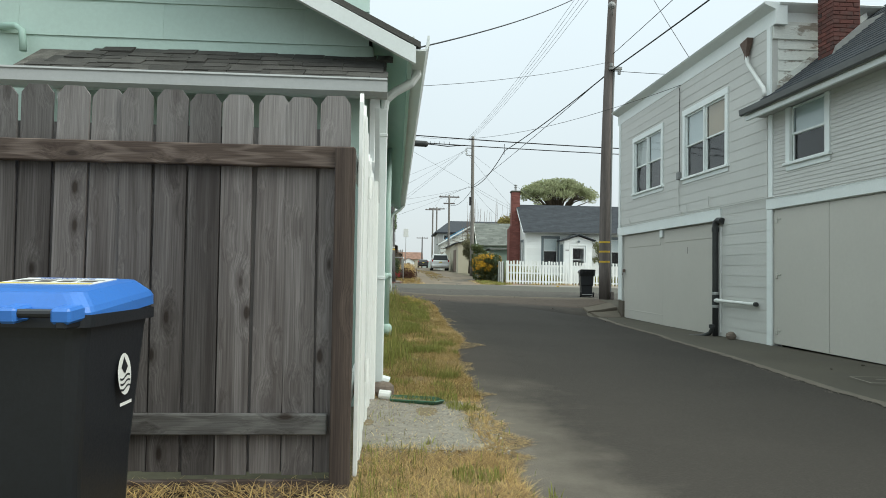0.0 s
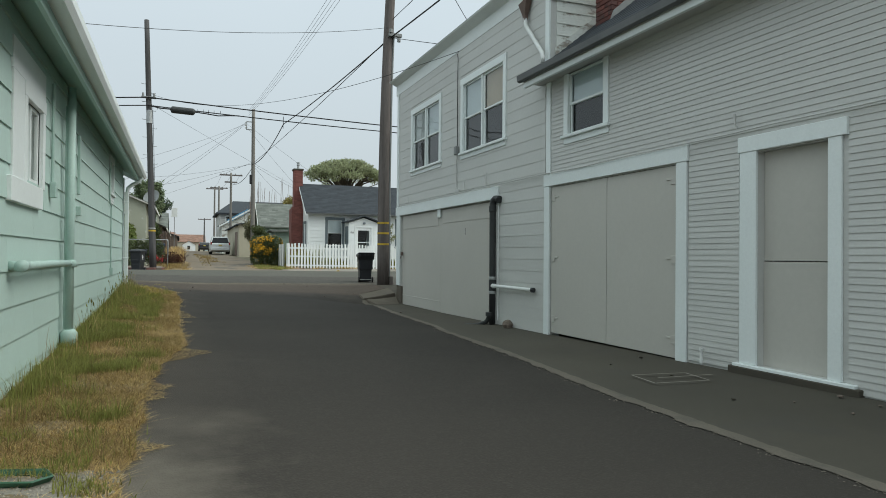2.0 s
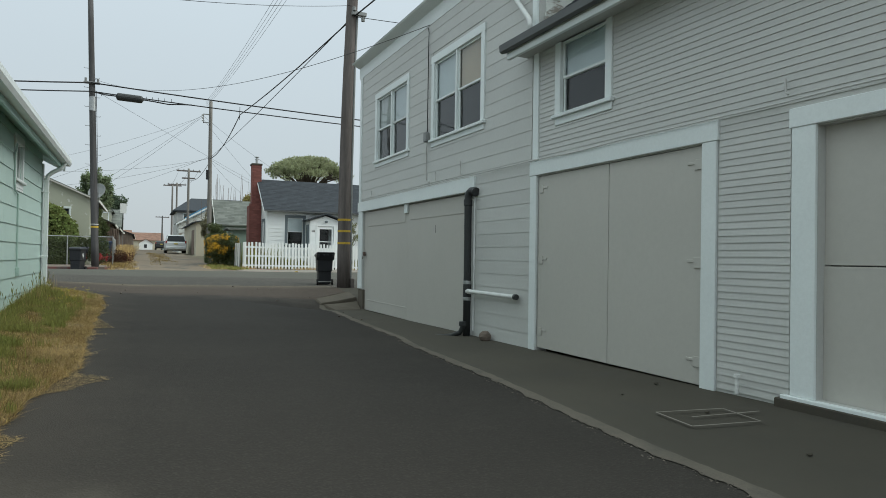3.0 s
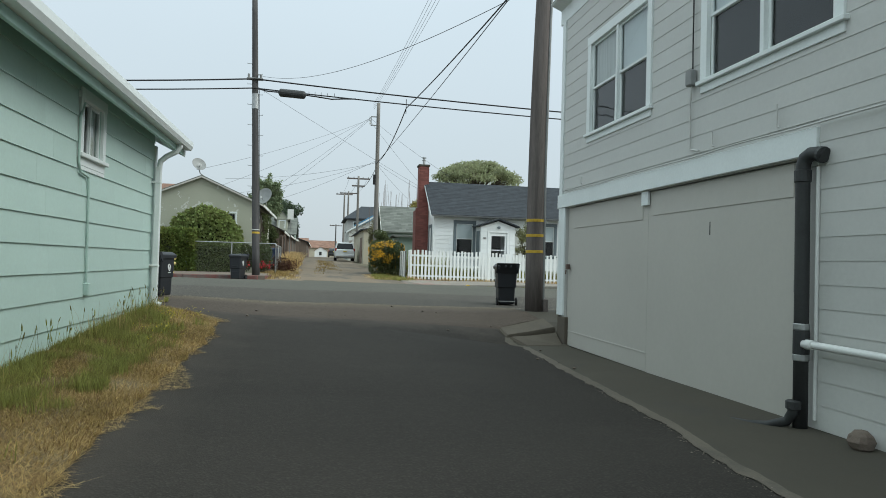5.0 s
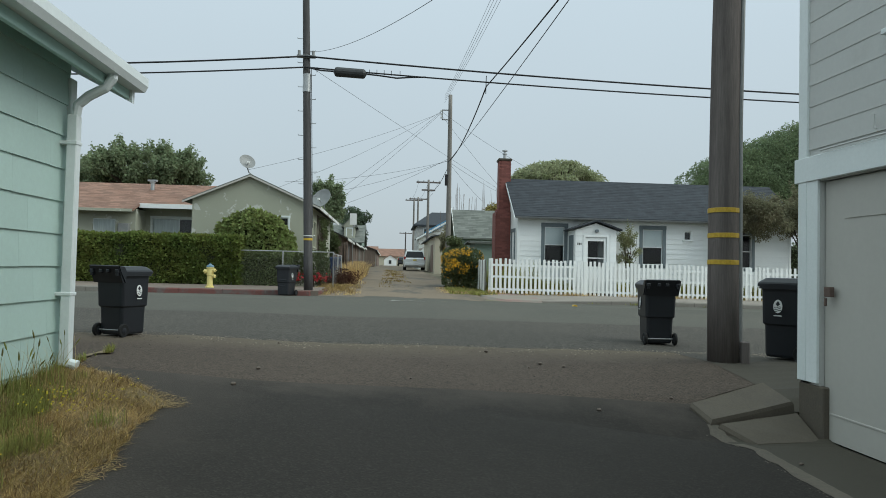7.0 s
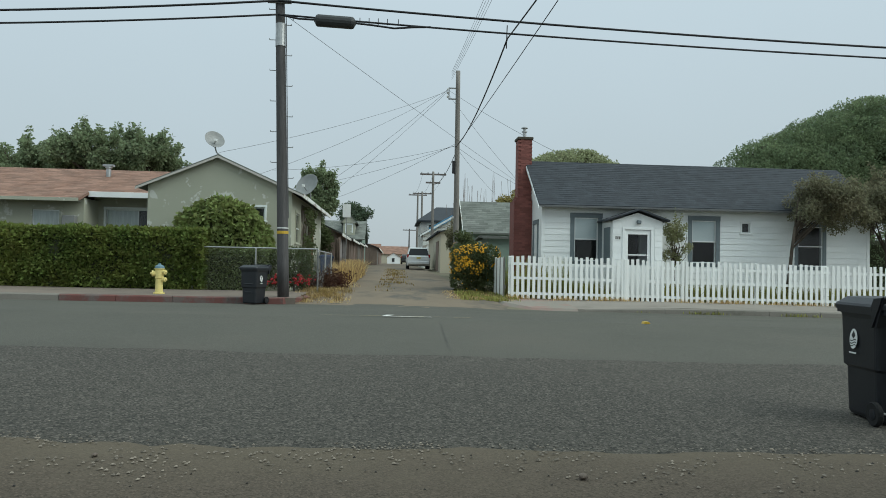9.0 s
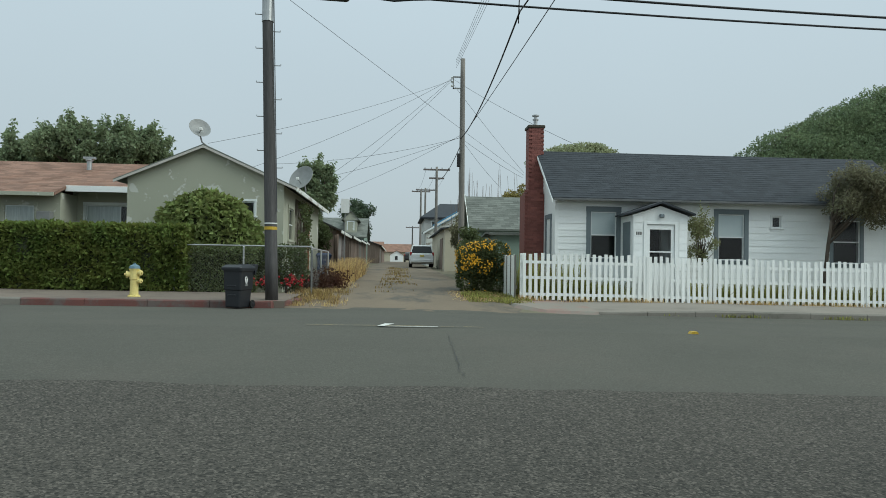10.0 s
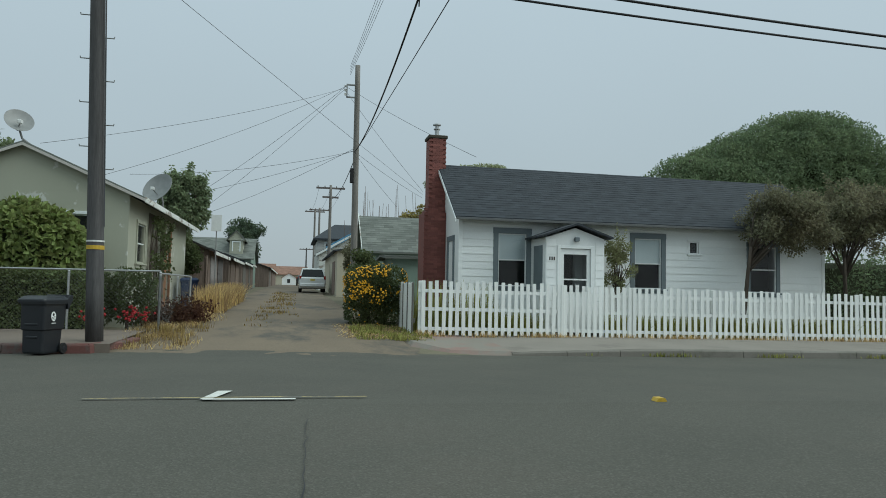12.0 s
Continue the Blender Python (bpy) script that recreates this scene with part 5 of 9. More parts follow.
t_.box(9.66, 12.99, 0.0, 0.040, 2.142, 2.33, 0.005)
part("trim", t_, WHITE_TRIM, grey)
t_ = Build(RW)
t_.box(7.70, 7.84, 0.0, 0.030, -0.07, 2.12, 0.005)
t_.box(8.66, 8.88, 0.0, 0.032, -0.07, 2.12, 0.005)
t_.box(7.64, 8.90, 0.0, 0.040, 2.12, 2.28, 0.005)
t_.box(7.55, 8.95, 0.0, 0.06, -0.12, -0.07, 0.006)
part("trim", t_, WHITE_TRIM, grey)
# pale blinds and white curtain up here stand in for sky reflected in the panes
window(grey, RW, *WA, trim=0.12, lights=2, upper=[BLIND_SKY_REFLECTION, CURTAIN])
window(grey, RW, *WB, trim=0.12, lights=2, upper=[PEACH, BLIND_SKY_REFLECTION])
window(grey, RW, *WC, trim=0.12, lights=1, upper=BLIND_SKY_REFLECTION)
# large sliding garage door, hinged pair, and the blocked doorway
g = Build(RW)
g.box(14.87, 17.80, -0.075, -0.045, -0.27, 2.07, 0.002)
gd = part("garage_door", g, GREY_DOOR, grey, "wide plain grey garage door leaf")
part("panel", Build(RW).box(15.05, 17.66, -0.05, -0.037, 1.76, 2.06, 0.003), GREY_DOOR, gd)
g = Build(RW)
g.box(17.802, 20.67, -0.074, -0.044, -0.25, 2.072, 0.002)
gd2 = part("garage_door", g, GREY_DOOR, grey, "wide plain grey garage door leaf")
part("panel", Build(RW).box(17.95, 20.40, -0.048, -0.036, 1.72, 2.06, 0.003), GREY_DOOR, gd2)
part("batten", Build(RW).box(17.81, 20.60, -0.048, -0.039, -0.02, 0.0, 0.003), GREY_DOOR, gd2)
g = Build(RW)
g.box(20.5, 20.58, -0.02, 0.03, 1.03, 1.12, 0.006)
g.tube([(20.55, 0.03, 1.02), (20.55, 0.035, 0.95)], 0.012, 8)
part("latch", g, RUSTY, gd2, "small rusty hasp and padlock")
g = Build(RW)
g.box(16.38, 16.395, -0.046, -0.043, 1.465, 1.61)
part("slot", g, SCREEN, gd)
g = Build(RW)
g.tube([(14.97, -0.045, 1.03), (14.97, 0.0, 1.01), (14.97, 0.0, 0.91), (14.97, -0.045, 0.89)], 0.008, 6)
part("pull_handle", g, DULL_METAL, gd)
part("crossbar", Build(RW).box(17.75, 17.93, -0.035, 0.0, 1.9, 2.08, 0.004), WHITE_TRIM, grey)
for y0, y1, hy in ((9.87, 11.305, 9.93), (11.315, 12.81, 12.74)):
    g = Build(RW)
    g.box(y0, y1, -0.04, -0.008, -0.17, 2.125, 0.004)
    leaf = part("garage_door", g, GREY_DOOR, grey, "plain painted swinging garage door leaf")
    for zz in (0.05, 1.0, 1.95):
        h = Build(RW)
        h.box(hy - 0.05, hy + 0.05, -0.008, 0.004, zz - 0.05, zz + 0.05, 0.002)
        h.box(hy - 0.14 if hy > 11 else hy, hy if hy > 11 else hy + 0.14, -0.008, 0.003, zz + 0.005, zz + 0.03, 0.002)
        part("hinge", h, GREY_DOOR, leaf)
g = Build(RW)
g.box(7.83, 8.66, -0.12, -0.085, 1.0, 2.11, 0.003)
g.box(7.83, 8.66, -0.11, -0.075, -0.07, 0.99, 0.003)
part("door", g, GREY_DOOR, grey, "blocked doorway boarded with two painted sheets")
# gable-end roof over the single-storey range
sl = 0.80
rf = Build()
n_course = 38
for k in range(n_course):
    d0, d1 = k * 0.145, (k + 1) * 0.145 + 0.03
    a0, a1 = 6.70 + d0 * math.cos(math.atan(sl)), 6.70 + d1 * math.cos(math.atan(sl))
    z0, z1 = 3.93 + (a0 - 6.70) * sl, 3.93 + (a1 - 6.70) * sl
    y, y_end = -2.3 + rnd.uniform(0, 0.3), 13.12 if k < 3 else 12.84
    while y < y_end:
        w = min(0.3 + rnd.uniform(-0.02, 0.02), y_end - y)
        q = rnd.uniform(0.0, 0.006)
        rf.add([(a0, y, z0 + 0.018 + q), (a0, y + w - 0.006, z0 + 0.018 + q), (a1, y + w - 0.006, z1 + 0.004), (a1, y, z1 + 0.004), (a0, y, z0), (a0, y + w - 0.006, z0)], [(0, 3, 2, 1), (0, 1, 5, 4)])
        y += w
part("roof", rf, ROOF_DARK, grey, "dark worn composition shingle roof")
dk = Build()
dk.prism([(6.70, 3.93), (11.0, 3.93 + 4.3 * sl), (15.3, 3.93), (15.3, 3.87), (11.0, 3.87 + 4.3 * sl), (6.70, 3.87)], -2.3, 12.84)
dk.prism([(6.70, 3.93), (7.0, 4.17), (7.0, 4.11), (6.70, 3.87)], 12.84, 13.12)
part("roof_deck", dk, GREY_WOOD, grey)
ev = Build()
ev.box(6.70, 7.0, -2.3, 13.10, 3.80, 3.86)
ev.box(6.655, 6.70, -2.3, 13.13, 3.82, 3.93, 0.004)
part("soffit", ev, GREY_SIDING, grey)
part("fascia", Build().box(6.648, 6.70, -2.3, 13.11, 3.735, 3.815, 0.004), WHITE_TRIM, grey)
gt = Build()
gt.prism([(6.655, 3.84), (6.655, 3.93), (6.635, 3.93), (6.635, 3.86), (6.58, 3.86), (6.565, 3.93), (6.55, 3.93), (6.56, 3.84), (6.60, 3.82)], -2.3, 13.16)
part("gutter", gt, GUTTER_EAVE_SHADOW, grey, "dull grey metal gutter")
part("frieze_board", Build().box(7.0, 9.6, 12.812, 12.846, 5.13, 5.358, 0.004), PEELING, grey)
# chimney on the roof
bx0, bx1, by0, by1 = 7.60, 8.08, 12.08, 12.50
ch = part("chimney", Build().box(bx0 + 0.012, bx1 - 0.012, by0 + 0.012, by1 - 0.012, 4.4, 6.8), MORTAR, grey, "sooty red brick chimney")
brick = Build().box(0, 0.225, 0, 0.10, 0, 0.064, 0.006).mesh("brick", BRICK_SOOT)
header = Build().box(0, 0.105, 0, 0.10, 0, 0.064, 0.006).mesh("brick", BRICK_SOOT)
zz, k = 4.45, 0
while zz < 6.8:
    run = [(0.0, brick), (0.235, brick)] if k % 2 else [(0.0, header), (0.115, brick), (0.35, header)]
    for o, me in run:
        piece("brick", me, ch, pose(bx0 + o, by0 + rnd.uniform(-0.004, 0.002), zz))
    for o, me in ([(0.0, header), (0.115, brick)] if k % 2 else [(0.0, brick), (0.235, header)]):
        piece("brick", me, ch, pose(bx0 + rnd.uniform(-0.004, 0.002), by1 - o, zz, 0, 0, -90))
    zz += 0.071
    k += 1
fl = Build()
fl.prism([(7.06, 4.20), (7.06, 4.36), (8.70, 5.67), (8.70, 5.52)], 12.795, 12.815)
part("flashing", fl, PEELING, grey)
part("flashing", Build().prism([(7.55, 4.60), (7.62, 4.78), (8.10, 5.20), (8.45, 5.36), (8.45, 5.28)], 12.04, 12.06), DULL_METAL, grey)
b = Build()
b.tube([(7.9, 10.2, 4.65), (7.9, 10.2, 5.0)], 0.04, 10)
part("vent_pipe", b, DULL_METAL, grey)


# ---- things on the grey building's wall ----
def wall_cable():
    b = Build(RW)
    pts = [(5.5, 0.055, 2.33)] + [(u, 0.055, 2.345 + 0.03 * noise.noise((u * 0.8, 1, 0))) for u in steps(6.5, 20.6, 0.35)]
    b.tube(pts, 0.009, 6)
    for u, h in ((15.15, 0.22), (16.2, 0.16), (8.9, 0.14), (19.9, 0.12)):
        b.tube([(u, 0.05, 2.40), (u + 0.02, 0.055, 2.42), (u + 0.03, 0.05, 2.40 + h)], 0.010, 6)
    return single("wall_cable", b, GREY_SIDING, "painted cable clipped along the clapboard wall", "cable")


wall_cable()
met = thing("service_box", (6.93, 16.66, 3.25), "small grey electrical box with cable on the clapboards", "electrical box")
part("box", Build(RW).box(16.60, 16.72, 0.02, 0.10, 3.16, 3.34, 0.012), DULL_METAL, met)
b = Build(RW)
b.tube([(16.66, 0.05, 5.30)] + [(16.66 + 0.02 * noise.noise((z * 2, 0, 0)), 0.04, z) for z in steps(5.2, 3.34, -0.2)[::1] if z > 3.3] + [(16.66, 0.05, 3.34)], 0.009, 6)
part("cable", b, WIRE, met)
b = Build(RW)
b.tube([(16.66, 0.04, 3.18), (16.68, 0.04, 3.08), (16.71, 0.035, 2.95), (16.70, 0.03, 2.45), (16.5, 0.045, 2.40)], 0.011, 6)
part("conduit", b, GREY_SIDING, met)
pipe = thing("black_drain_pipe", (6.9, 14.70, -0.25), "thick black plastic drain pipe against the wall", "drain pipe")
b = Build(RW)
b.tube([(14.745, 0.10, -0.262), (14.75, 0.10, 0.9), (14.76, 0.10, 1.93), (14.755, 0.10, 2.0), (14.735, 0.095, 2.055), (14.68, 0.085, 2.085), (14.62, 0.07, 2.08), (14.57, 0.055, 2.06)], 0.060, 14)
part("pipe", b, BLACK_PIPE, pipe, smooth=True)
part("collar", Build(RW).lathe([(0.062, 0), (0.070, 0.006), (0.070, 0.10), (0.062, 0.106)], (14.76, 0.10, 1.85), 14), BLACK_PIPE, pipe)
part("collar", Build(RW).lathe([(0.062, 0), (0.070, 0.004), (0.070, 0.035), (0.062, 0.04)], (14.60, 0.06, 2.07), 14, (-1, 0, -0.25)), BLACK_PIPE, pipe)
for z in (0.335, 0.595):
    part("clamp", Build(RW).lathe([(0.062, 0), (0.067, 0.006), (0.067, 0.05), (0.062, 0.056)], (14.747, 0.10, z), 14), METAL, pipe, "steel band clamp")
part("branch", Build(RW).lathe([(0.0645, 0), (0.0665, 0.004), (0.0665, 0.20), (0.0645, 0.204)], (14.747, 0.10, 0.391), 14), BLACK_PIPE, pipe)
b = Build(RW)
b.tube([(14.67, 0.145, 0.485), (14.55, 0.12, 0.485), (13.4, 0.075, 0.475), (13.28, 0.07, 0.475)], 0.032, 10)
b.lathe([(0.036, 0), (0.042, 0.004), (0.042, 0.06), (0.036, 0.064)], (14.58, 0.125, 0.485), 10, (1, 0.2, 0))
part("side_pipe", b, WHITE_PVC, pipe, "pale painted horizontal side pipe", smooth=True)
part("end_cap", Build(RW).lathe([(0.042, 0), (0.042, 0.05), (0.02, 0.055)], (13.29, 0.07, 0.475), 10, (-1, 0, 0)), BLACK_PIPE, pipe)
b = Build(RW)
b.tube([(14.74, 0.17, -0.03), (14.745, 0.17, -0.10), (14.78, 0.20, -0.18), (14.90, 0.29, -0.24), (15.05, 0.38, -0.262), (15.2, 0.44, -0.268)], 0.048, 12, 0.030)
part("boot", b, BLACK_PIPE, pipe, "short black curved pipe stub", smooth=True)
part("boot_collar", Build(RW).lathe([(0.049, 0), (0.062, 0.008), (0.062, 0.07), (0.05, 0.078)], (14.74, 0.17, -0.075), 12), BLACK_PIPE, pipe)
# slim white tube added to stand for the pale edge of the trim board
part("thin_pipe", Build(RW).tube([(14.668, 0.025, 1.98), (14.668, 0.025, -0.15)], 0.016, 8), WHITE_PVC, pipe)


def stone(at, r, mat, label, seed=0):
    b = Build()
    rings = []
    for i in range(7):
        a_ = math.pi * i / 6
        rings.append([(at[0] + r[0] * math.sin(a_) * math.cos(w) * (1 + 0.25 * noise.noise((math.cos(w) + seed, math.sin(w), i * 0.5))), at[1] + r[1] * math.sin(a_) * math.sin(w) * (1 + 0.25 * noise.noise((math.cos(w), math.sin(w) + seed, i * 0.4))), at[2] + r[2] - r[2] * math.cos(a_)) for w in (2 * math.pi * k / 10 for k in range(10))])
    b.ring_stack(rings)
    return single("stone", b, mat, label, "stone", group="loose stones", smooth=False)


stone((6.87, 14.05, -0.255), (0.09, 0.10, 0.09), STONE, "brown rock resting against the grey wall", 2)
stone((0.40, 7.62, -0.17), (0.11, 0.10, 0.08), STONE, "reddish stone beneath the downspout", 4)
for i in range(14):
    x, y = rnd.uniform(5.9, 6.8), rnd.uniform(6.3, 10.5) if i < 10 else rnd.uniform(18, 20.0)
    s = rnd.uniform(0.010, 0.022)
    stone((x, y, land(x, y) + 0.008), (s * 1.3, s, s * 0.6), STONE if i % 3 else CONCRETE, "small loose stone on the concrete apron", i)
b = Build()
for a0, a1 in (((5.78, 8.72), (6.35, 8.62)), ((6.35, 8.62), (6.42, 9.05)), ((6.42, 9.05), (5.85, 9.18)), ((5.85, 9.18), (5.78, 8.72)), ((6.0, 8.95), (6.6, 8.85))):
    d = Vector((a1[0] - a0[0], a1[1] - a0[1], 0)).normalized()
    s = Vector((-d.y, d.x, 0)) * 0.009
    b.add([(a0[0] - s.x, a0[1] - s.y, land(*a0) + 0.027), (a0[0] + s.x, a0[1] + s.y, land(*a0) + 0.027), (a1[0] + s.x, a1[1] + s.y, land(*a1) + 0.027), (a1[0] - s.x, a1[1] - s.y, land(*a1) + 0.027)], [(0, 3, 2, 1)])
single("apron_marks", b, PAVEMENT, "worn white painted outline on the apron", "paint marks", kind="structure")
b = Build()
b.tube([(6.90, 9.35, -0.14), (6.90, 9.35, 0.02)], 0.018, 8)
b.lathe([(0.028, 0), (0.028, 0.03)], (6.90, 9.35, 0.0), 8)
single("pipe_stub", b, WHITE_PVC, "short white pipe stub beside the garage door", "pipe")
scup = thing("scupper", (6.9, 13.6, 5.3), "rusty funnel scupper with a white downpipe", "rain scupper")
b = Build(RW)
b.ring_stack([[(13.44, 0.02, 5.36), (13.72, 0.02, 5.32), (13.72, 0.14, 5.32), (13.44, 0.14, 5.36)], [(13.54, 0.04, 5.12), (13.62, 0.04, 5.10), (13.62, 0.11, 5.10), (13.54, 0.11, 5.12)], [(13.55, 0.045, 5.0), (13.61, 0.045, 5.0), (13.61, 0.105, 5.0), (13.55, 0.105, 5.0)]])
part("funnel", b, RUSTY, scup)
b = Build(RW)
b.tube([(13.58, 0.075, 5.05), (13.55, 0.08, 4.92), (12.92, 0.12, 4.28), (12.88, 0.13, 4.2), (12.88, 0.13, 4.12)], 0.035, 10)
part("pipe", b, WHITE_PVC, scup, smooth=True)

# green splash trough and clutter on the verge
b = Build()
rim = [(0.47, 7.33), (0.84, 7.22), (0.92, 7.30), (0.87, 7.43), (0.47, 7.53)]
lip = [(0.655 + (x - 0.655) * 1.04, 7.37 + (y - 7.37) * 1.08) for x, y in rim]
base = [(0.655 + (x - 0.655) * 0.9, 7.37 + (y - 7.37) * 0.7) for x, y in rim]
b.add([(x, y, -0.112) for x, y in rim] + [(x, y, -0.158) for x, y in base] + [(x, y, -0.118) for x, y in lip] + [(x, y, -0.172) for x, y in base], [(5, 6, 7, 8, 9)] + [(a + i, a + (i + 1) % 5, c + (i + 1) % 5, c + i) for a, c in ((0, 5), (10, 0), (15, 10)) for i in range(5)])
tr = single("splash_trough", b, GREEN_PLASTIC, "green plastic rain trough lying in dry grass", "trough")
b = Build()
b.lathe([(0.045, 0), (0.045, 0.10), (0.03, 0.10), (0.03, 0.0)], (0.37, 7.46, -0.10), 12, (0.95, -0.15, -0.08))
single("pipe_coupling", b, WHITE_PVC, "short white plastic pipe coupling", "pipe")


# ---- wheeled bins ----
def rring(hx, hy, r, z, n=4, ox=0.0, oy=0.0):
    out = []
    for cx, cy, a0 in ((hx - r, hy - r, 0), (-hx + r, hy - r, 90), (-hx + r, -hy + r, 180), (hx - r, -hy + r, 270)):
        for k in range(n + 1):
            w = radians(a0 + 90 * k / n)
            out.append((ox + cx + r * math.cos(w), oy + cy + r * math.sin(w), z))
    return out


def wheeled_bin(lid_mat, label, recycling=False, shield=False, body_mat=None):
    """Front faces -y; hinge, wheels and handle at +y."""
    root = thing("wheeled_bin", (0, 0, 0), label, "wheeled bin", group="wheeled bins")
    b = Build()
    if shield:
        b.ring_stack([rring(0.20, 0.235, 0.04, 0.03, oy=-0.02), rring(0.215, 0.25, 0.05, 0.06, oy=-0.02), rring(0.228, 0.262, 0.05, 0.43, oy=-0.01), rring(0.252, 0.285, 0.05, 0.455, oy=-0.01), rring(0.268, 0.30, 0.06, 0.86), rring(0.275, 0.305, 0.06, 0.90), rring(0.30, 0.33, 0.06, 0.90), rring(0.30, 0.33, 0.06, 0.945), rring(0.27, 0.30, 0.05, 0.945)])
        hs = Build()
        for y0, z0, y1, z1 in ((0.285, 0.80, 0.36, 0.97), (0.36, 0.97, 0.395, 1.04)):
            hs.add([(x, y + d, z) for d in (0.0, 0.03) for x in (-0.29, 0.29) for y, z in ((y0, z0), (y1, z1))], [(0, 1, 3, 2), (4, 6, 7, 5), (0, 4, 5, 1), (2, 3, 7, 6), (1, 5, 7, 3), (0, 2, 6, 4)])
        for sx in (-1, 1):
            hs.add([(sx * 0.292 + o, y, z) for o in (-0.012, 0.012) for y, z in ((0.27, 0.80), (0.375, 0.97), (0.41, 1.045), (0.30, 1.035), (0.25, 0.95))], [(0, 1, 2, 3, 4), (9, 8, 7, 6, 5)] + [(k, k + 5, (k + 1) % 5 + 5, (k + 1) % 5) for k in range(5)])
        part("handle_shield", hs, BIN_BLACK, root)
    else:
        b.ring_stack([rring(0.20, 0.22, 0.04, 0.03, oy=-0.02), rring(0.225, 0.245, 0.05, 0.10, oy=-0.02), rring(0.235, 0.255, 0.05, 0.34), rring(0.27, 0.30, 0.06, 0.86), rring(0.275, 0.305, 0.06, 0.90), rring(0.30, 0.33, 0.06, 0.90), rring(0.30, 0.33, 0.06, 0.945), rring(0.27, 0.30, 0.05, 0.945)])
    part("body", b, body_mat or BIN_BLACK, root)
    l_ = Build()
    k_ = 0.012 * recycling
    l_.ring_stack([rring(0.305 - k_, 0.34 - k_, 0.06, 0.93 - 0.005 * recycling, oy=-0.01), rring(0.305 - k_, 0.34 - k_, 0.06, 0.965, oy=-0.01), rring(0.295 - k_, 0.33 - k_, 0.06, 0.985, oy=-0.01), rring(0.24, 0.27, 0.06, 1.035, oy=0.0), rring(0.20, 0.22, 0.05, 1.042, oy=0.0)])
    lid = part("lid", l_, lid_mat, root)
    for x, w_ in ((-0.07, 0.03), (0.07, 0.03), (-0.25, 0.035), (0.25, 0.035)):
        part("hinge_lug", Build().box(x - w_, x + w_, 0.31, 0.425, 0.942, 0.998, 0.01), lid_mat, lid)
    if recycling:
        # closed lid slopes down towards its hinge
        lid.matrix_basis = Matrix.Translation((0, 0, 0.96)) @ Matrix.Rotation(radians(-4.5), 4, "X") @ Matrix.Translation((0, 0, -0.95))
    h = Build()
    h.tube([(-0.28, 0.40, 0.955 + 0.085 * shield), (0.28, 0.40, 0.955 + 0.085 * shield)], 0.016, 10)
    for s in (-1, 1):
        h.box(s * 0.25 - 0.02, s * 0.25 + 0.02, 0.28, 0.42, 0.90, 0.975, 0.008)
    part("handle", h, BIN_BLACK, root)
    part("axle", Build().tube([(-0.27, 0.23, 0.10), (0.27, 0.23, 0.10)], 0.012, 8), METAL, root)
    for s in (-1, 1):
        w = Build()
        w.lathe([(0.05, -0.022), (0.09, -0.025), (0.10, -0.012), (0.10, 0.012), (0.09, 0.025), (0.05, 0.022)], (s * 0.255, 0.24, 0.10), 18, (1, 0, 0))
        wh = part("wheel", w, TYRE, root)
        part("hub", Build().lathe([(0.015, -0.03), (0.045, -0.026), (0.045, 0.026), (0.015, 0.03)], (s * 0.255, 0.24, 0.10), 12, (1, 0, 0)), BIN_BLACK, wh)
    g = Build()
    g.box(-0.12, 0.12, -0.285, -0.262, 0.30, 0.34, 0.008)
    part("lift_bar", g, BIN_BLACK, root)
    part("lift_bar", Build().box(-0.14, 0.14, -0.305, -0.283, 0.52, 0.56, 0.008), BIN_BLACK, root)
    # round white emblem on each side
    for s in (-1, 1):
        tilt = Matrix.Translation((s * 0.2665, -0.06, 0.68)) @ Matrix.Rotation(radians(90 * s), 4, "Z") @ Matrix.Rotation(radians(-3.9), 4, "X")
        e_ = Build()
        n = 28
        pts = [(0.062 * math.cos(2 * math.pi * k / n), 0.0, 0.085 * math.sin(2 * math.pi * k / n)) for k in range(n)]
        inner = [(0.052 * math.cos(2 * math.pi * k / n), 0.0, 0.074 * math.sin(2 * math.pi * k / n)) for k in range(n)]
        e_.add([tuple(tilt @ Vector((p[0], -0.006, p[2]))) for p in pts], [tuple(range(n))])
        em = part("emblem", e_, LABEL_WHITE, root, "round white printed emblem")
        d_ = Build()
        d_.add([tuple(tilt @ Vector((x, -0.0075, z))) for x, z in ((0, 0.07), (0.03, 0.028), (0, 0.0), (-0.03, 0.028))], [(0, 1, 2, 3)])
        for k in range(3):
            z0 = -0.012 - 0.022 * k
            wv = [(x, z0 + 0.008 * math.sin(x * 60)) for x in steps(-0.046, 0.046, 0.0115)]
            for (xa, za), (xb, zb) in zip(wv, wv[1:]):
                d_.add([tuple(tilt @ Vector(p)) for p in ((xa, -0.0075, za - 0.004), (xb, -0.0075, zb - 0.004), (xb, -0.0075, zb + 0.004), (xa, -0.0075, za + 0.004))], [(0, 1, 2, 3)])
        part("emblem_print", d_, BIN_BLACK, em)
        t2 = Build()
        t2.add([tuple(tilt @ Vector(p)) for p in ((-0.055, -0.006, -0.125), (0.055, -0.006, -0.125), (0.055, -0.006, -0.112), (-0.055, -0.006, -0.112))], [(0, 1, 2, 3)])
        part("printed_bar", t2, LABEL_WHITE, root)
    if recycling:
        q = Build()
        q.box(-0.185, 0.185, -0.17, 0.07, 1.0425, 1.0455)
        lab = part("label", q, LABEL_WHITE, lid, "white and yellow printed recycling label")
        part("label_band", Build().box(-0.18, 0.18, 0.035, 0.065, 1.0458, 1.0466), LABEL_YELLOW, lab)
        q = Build()
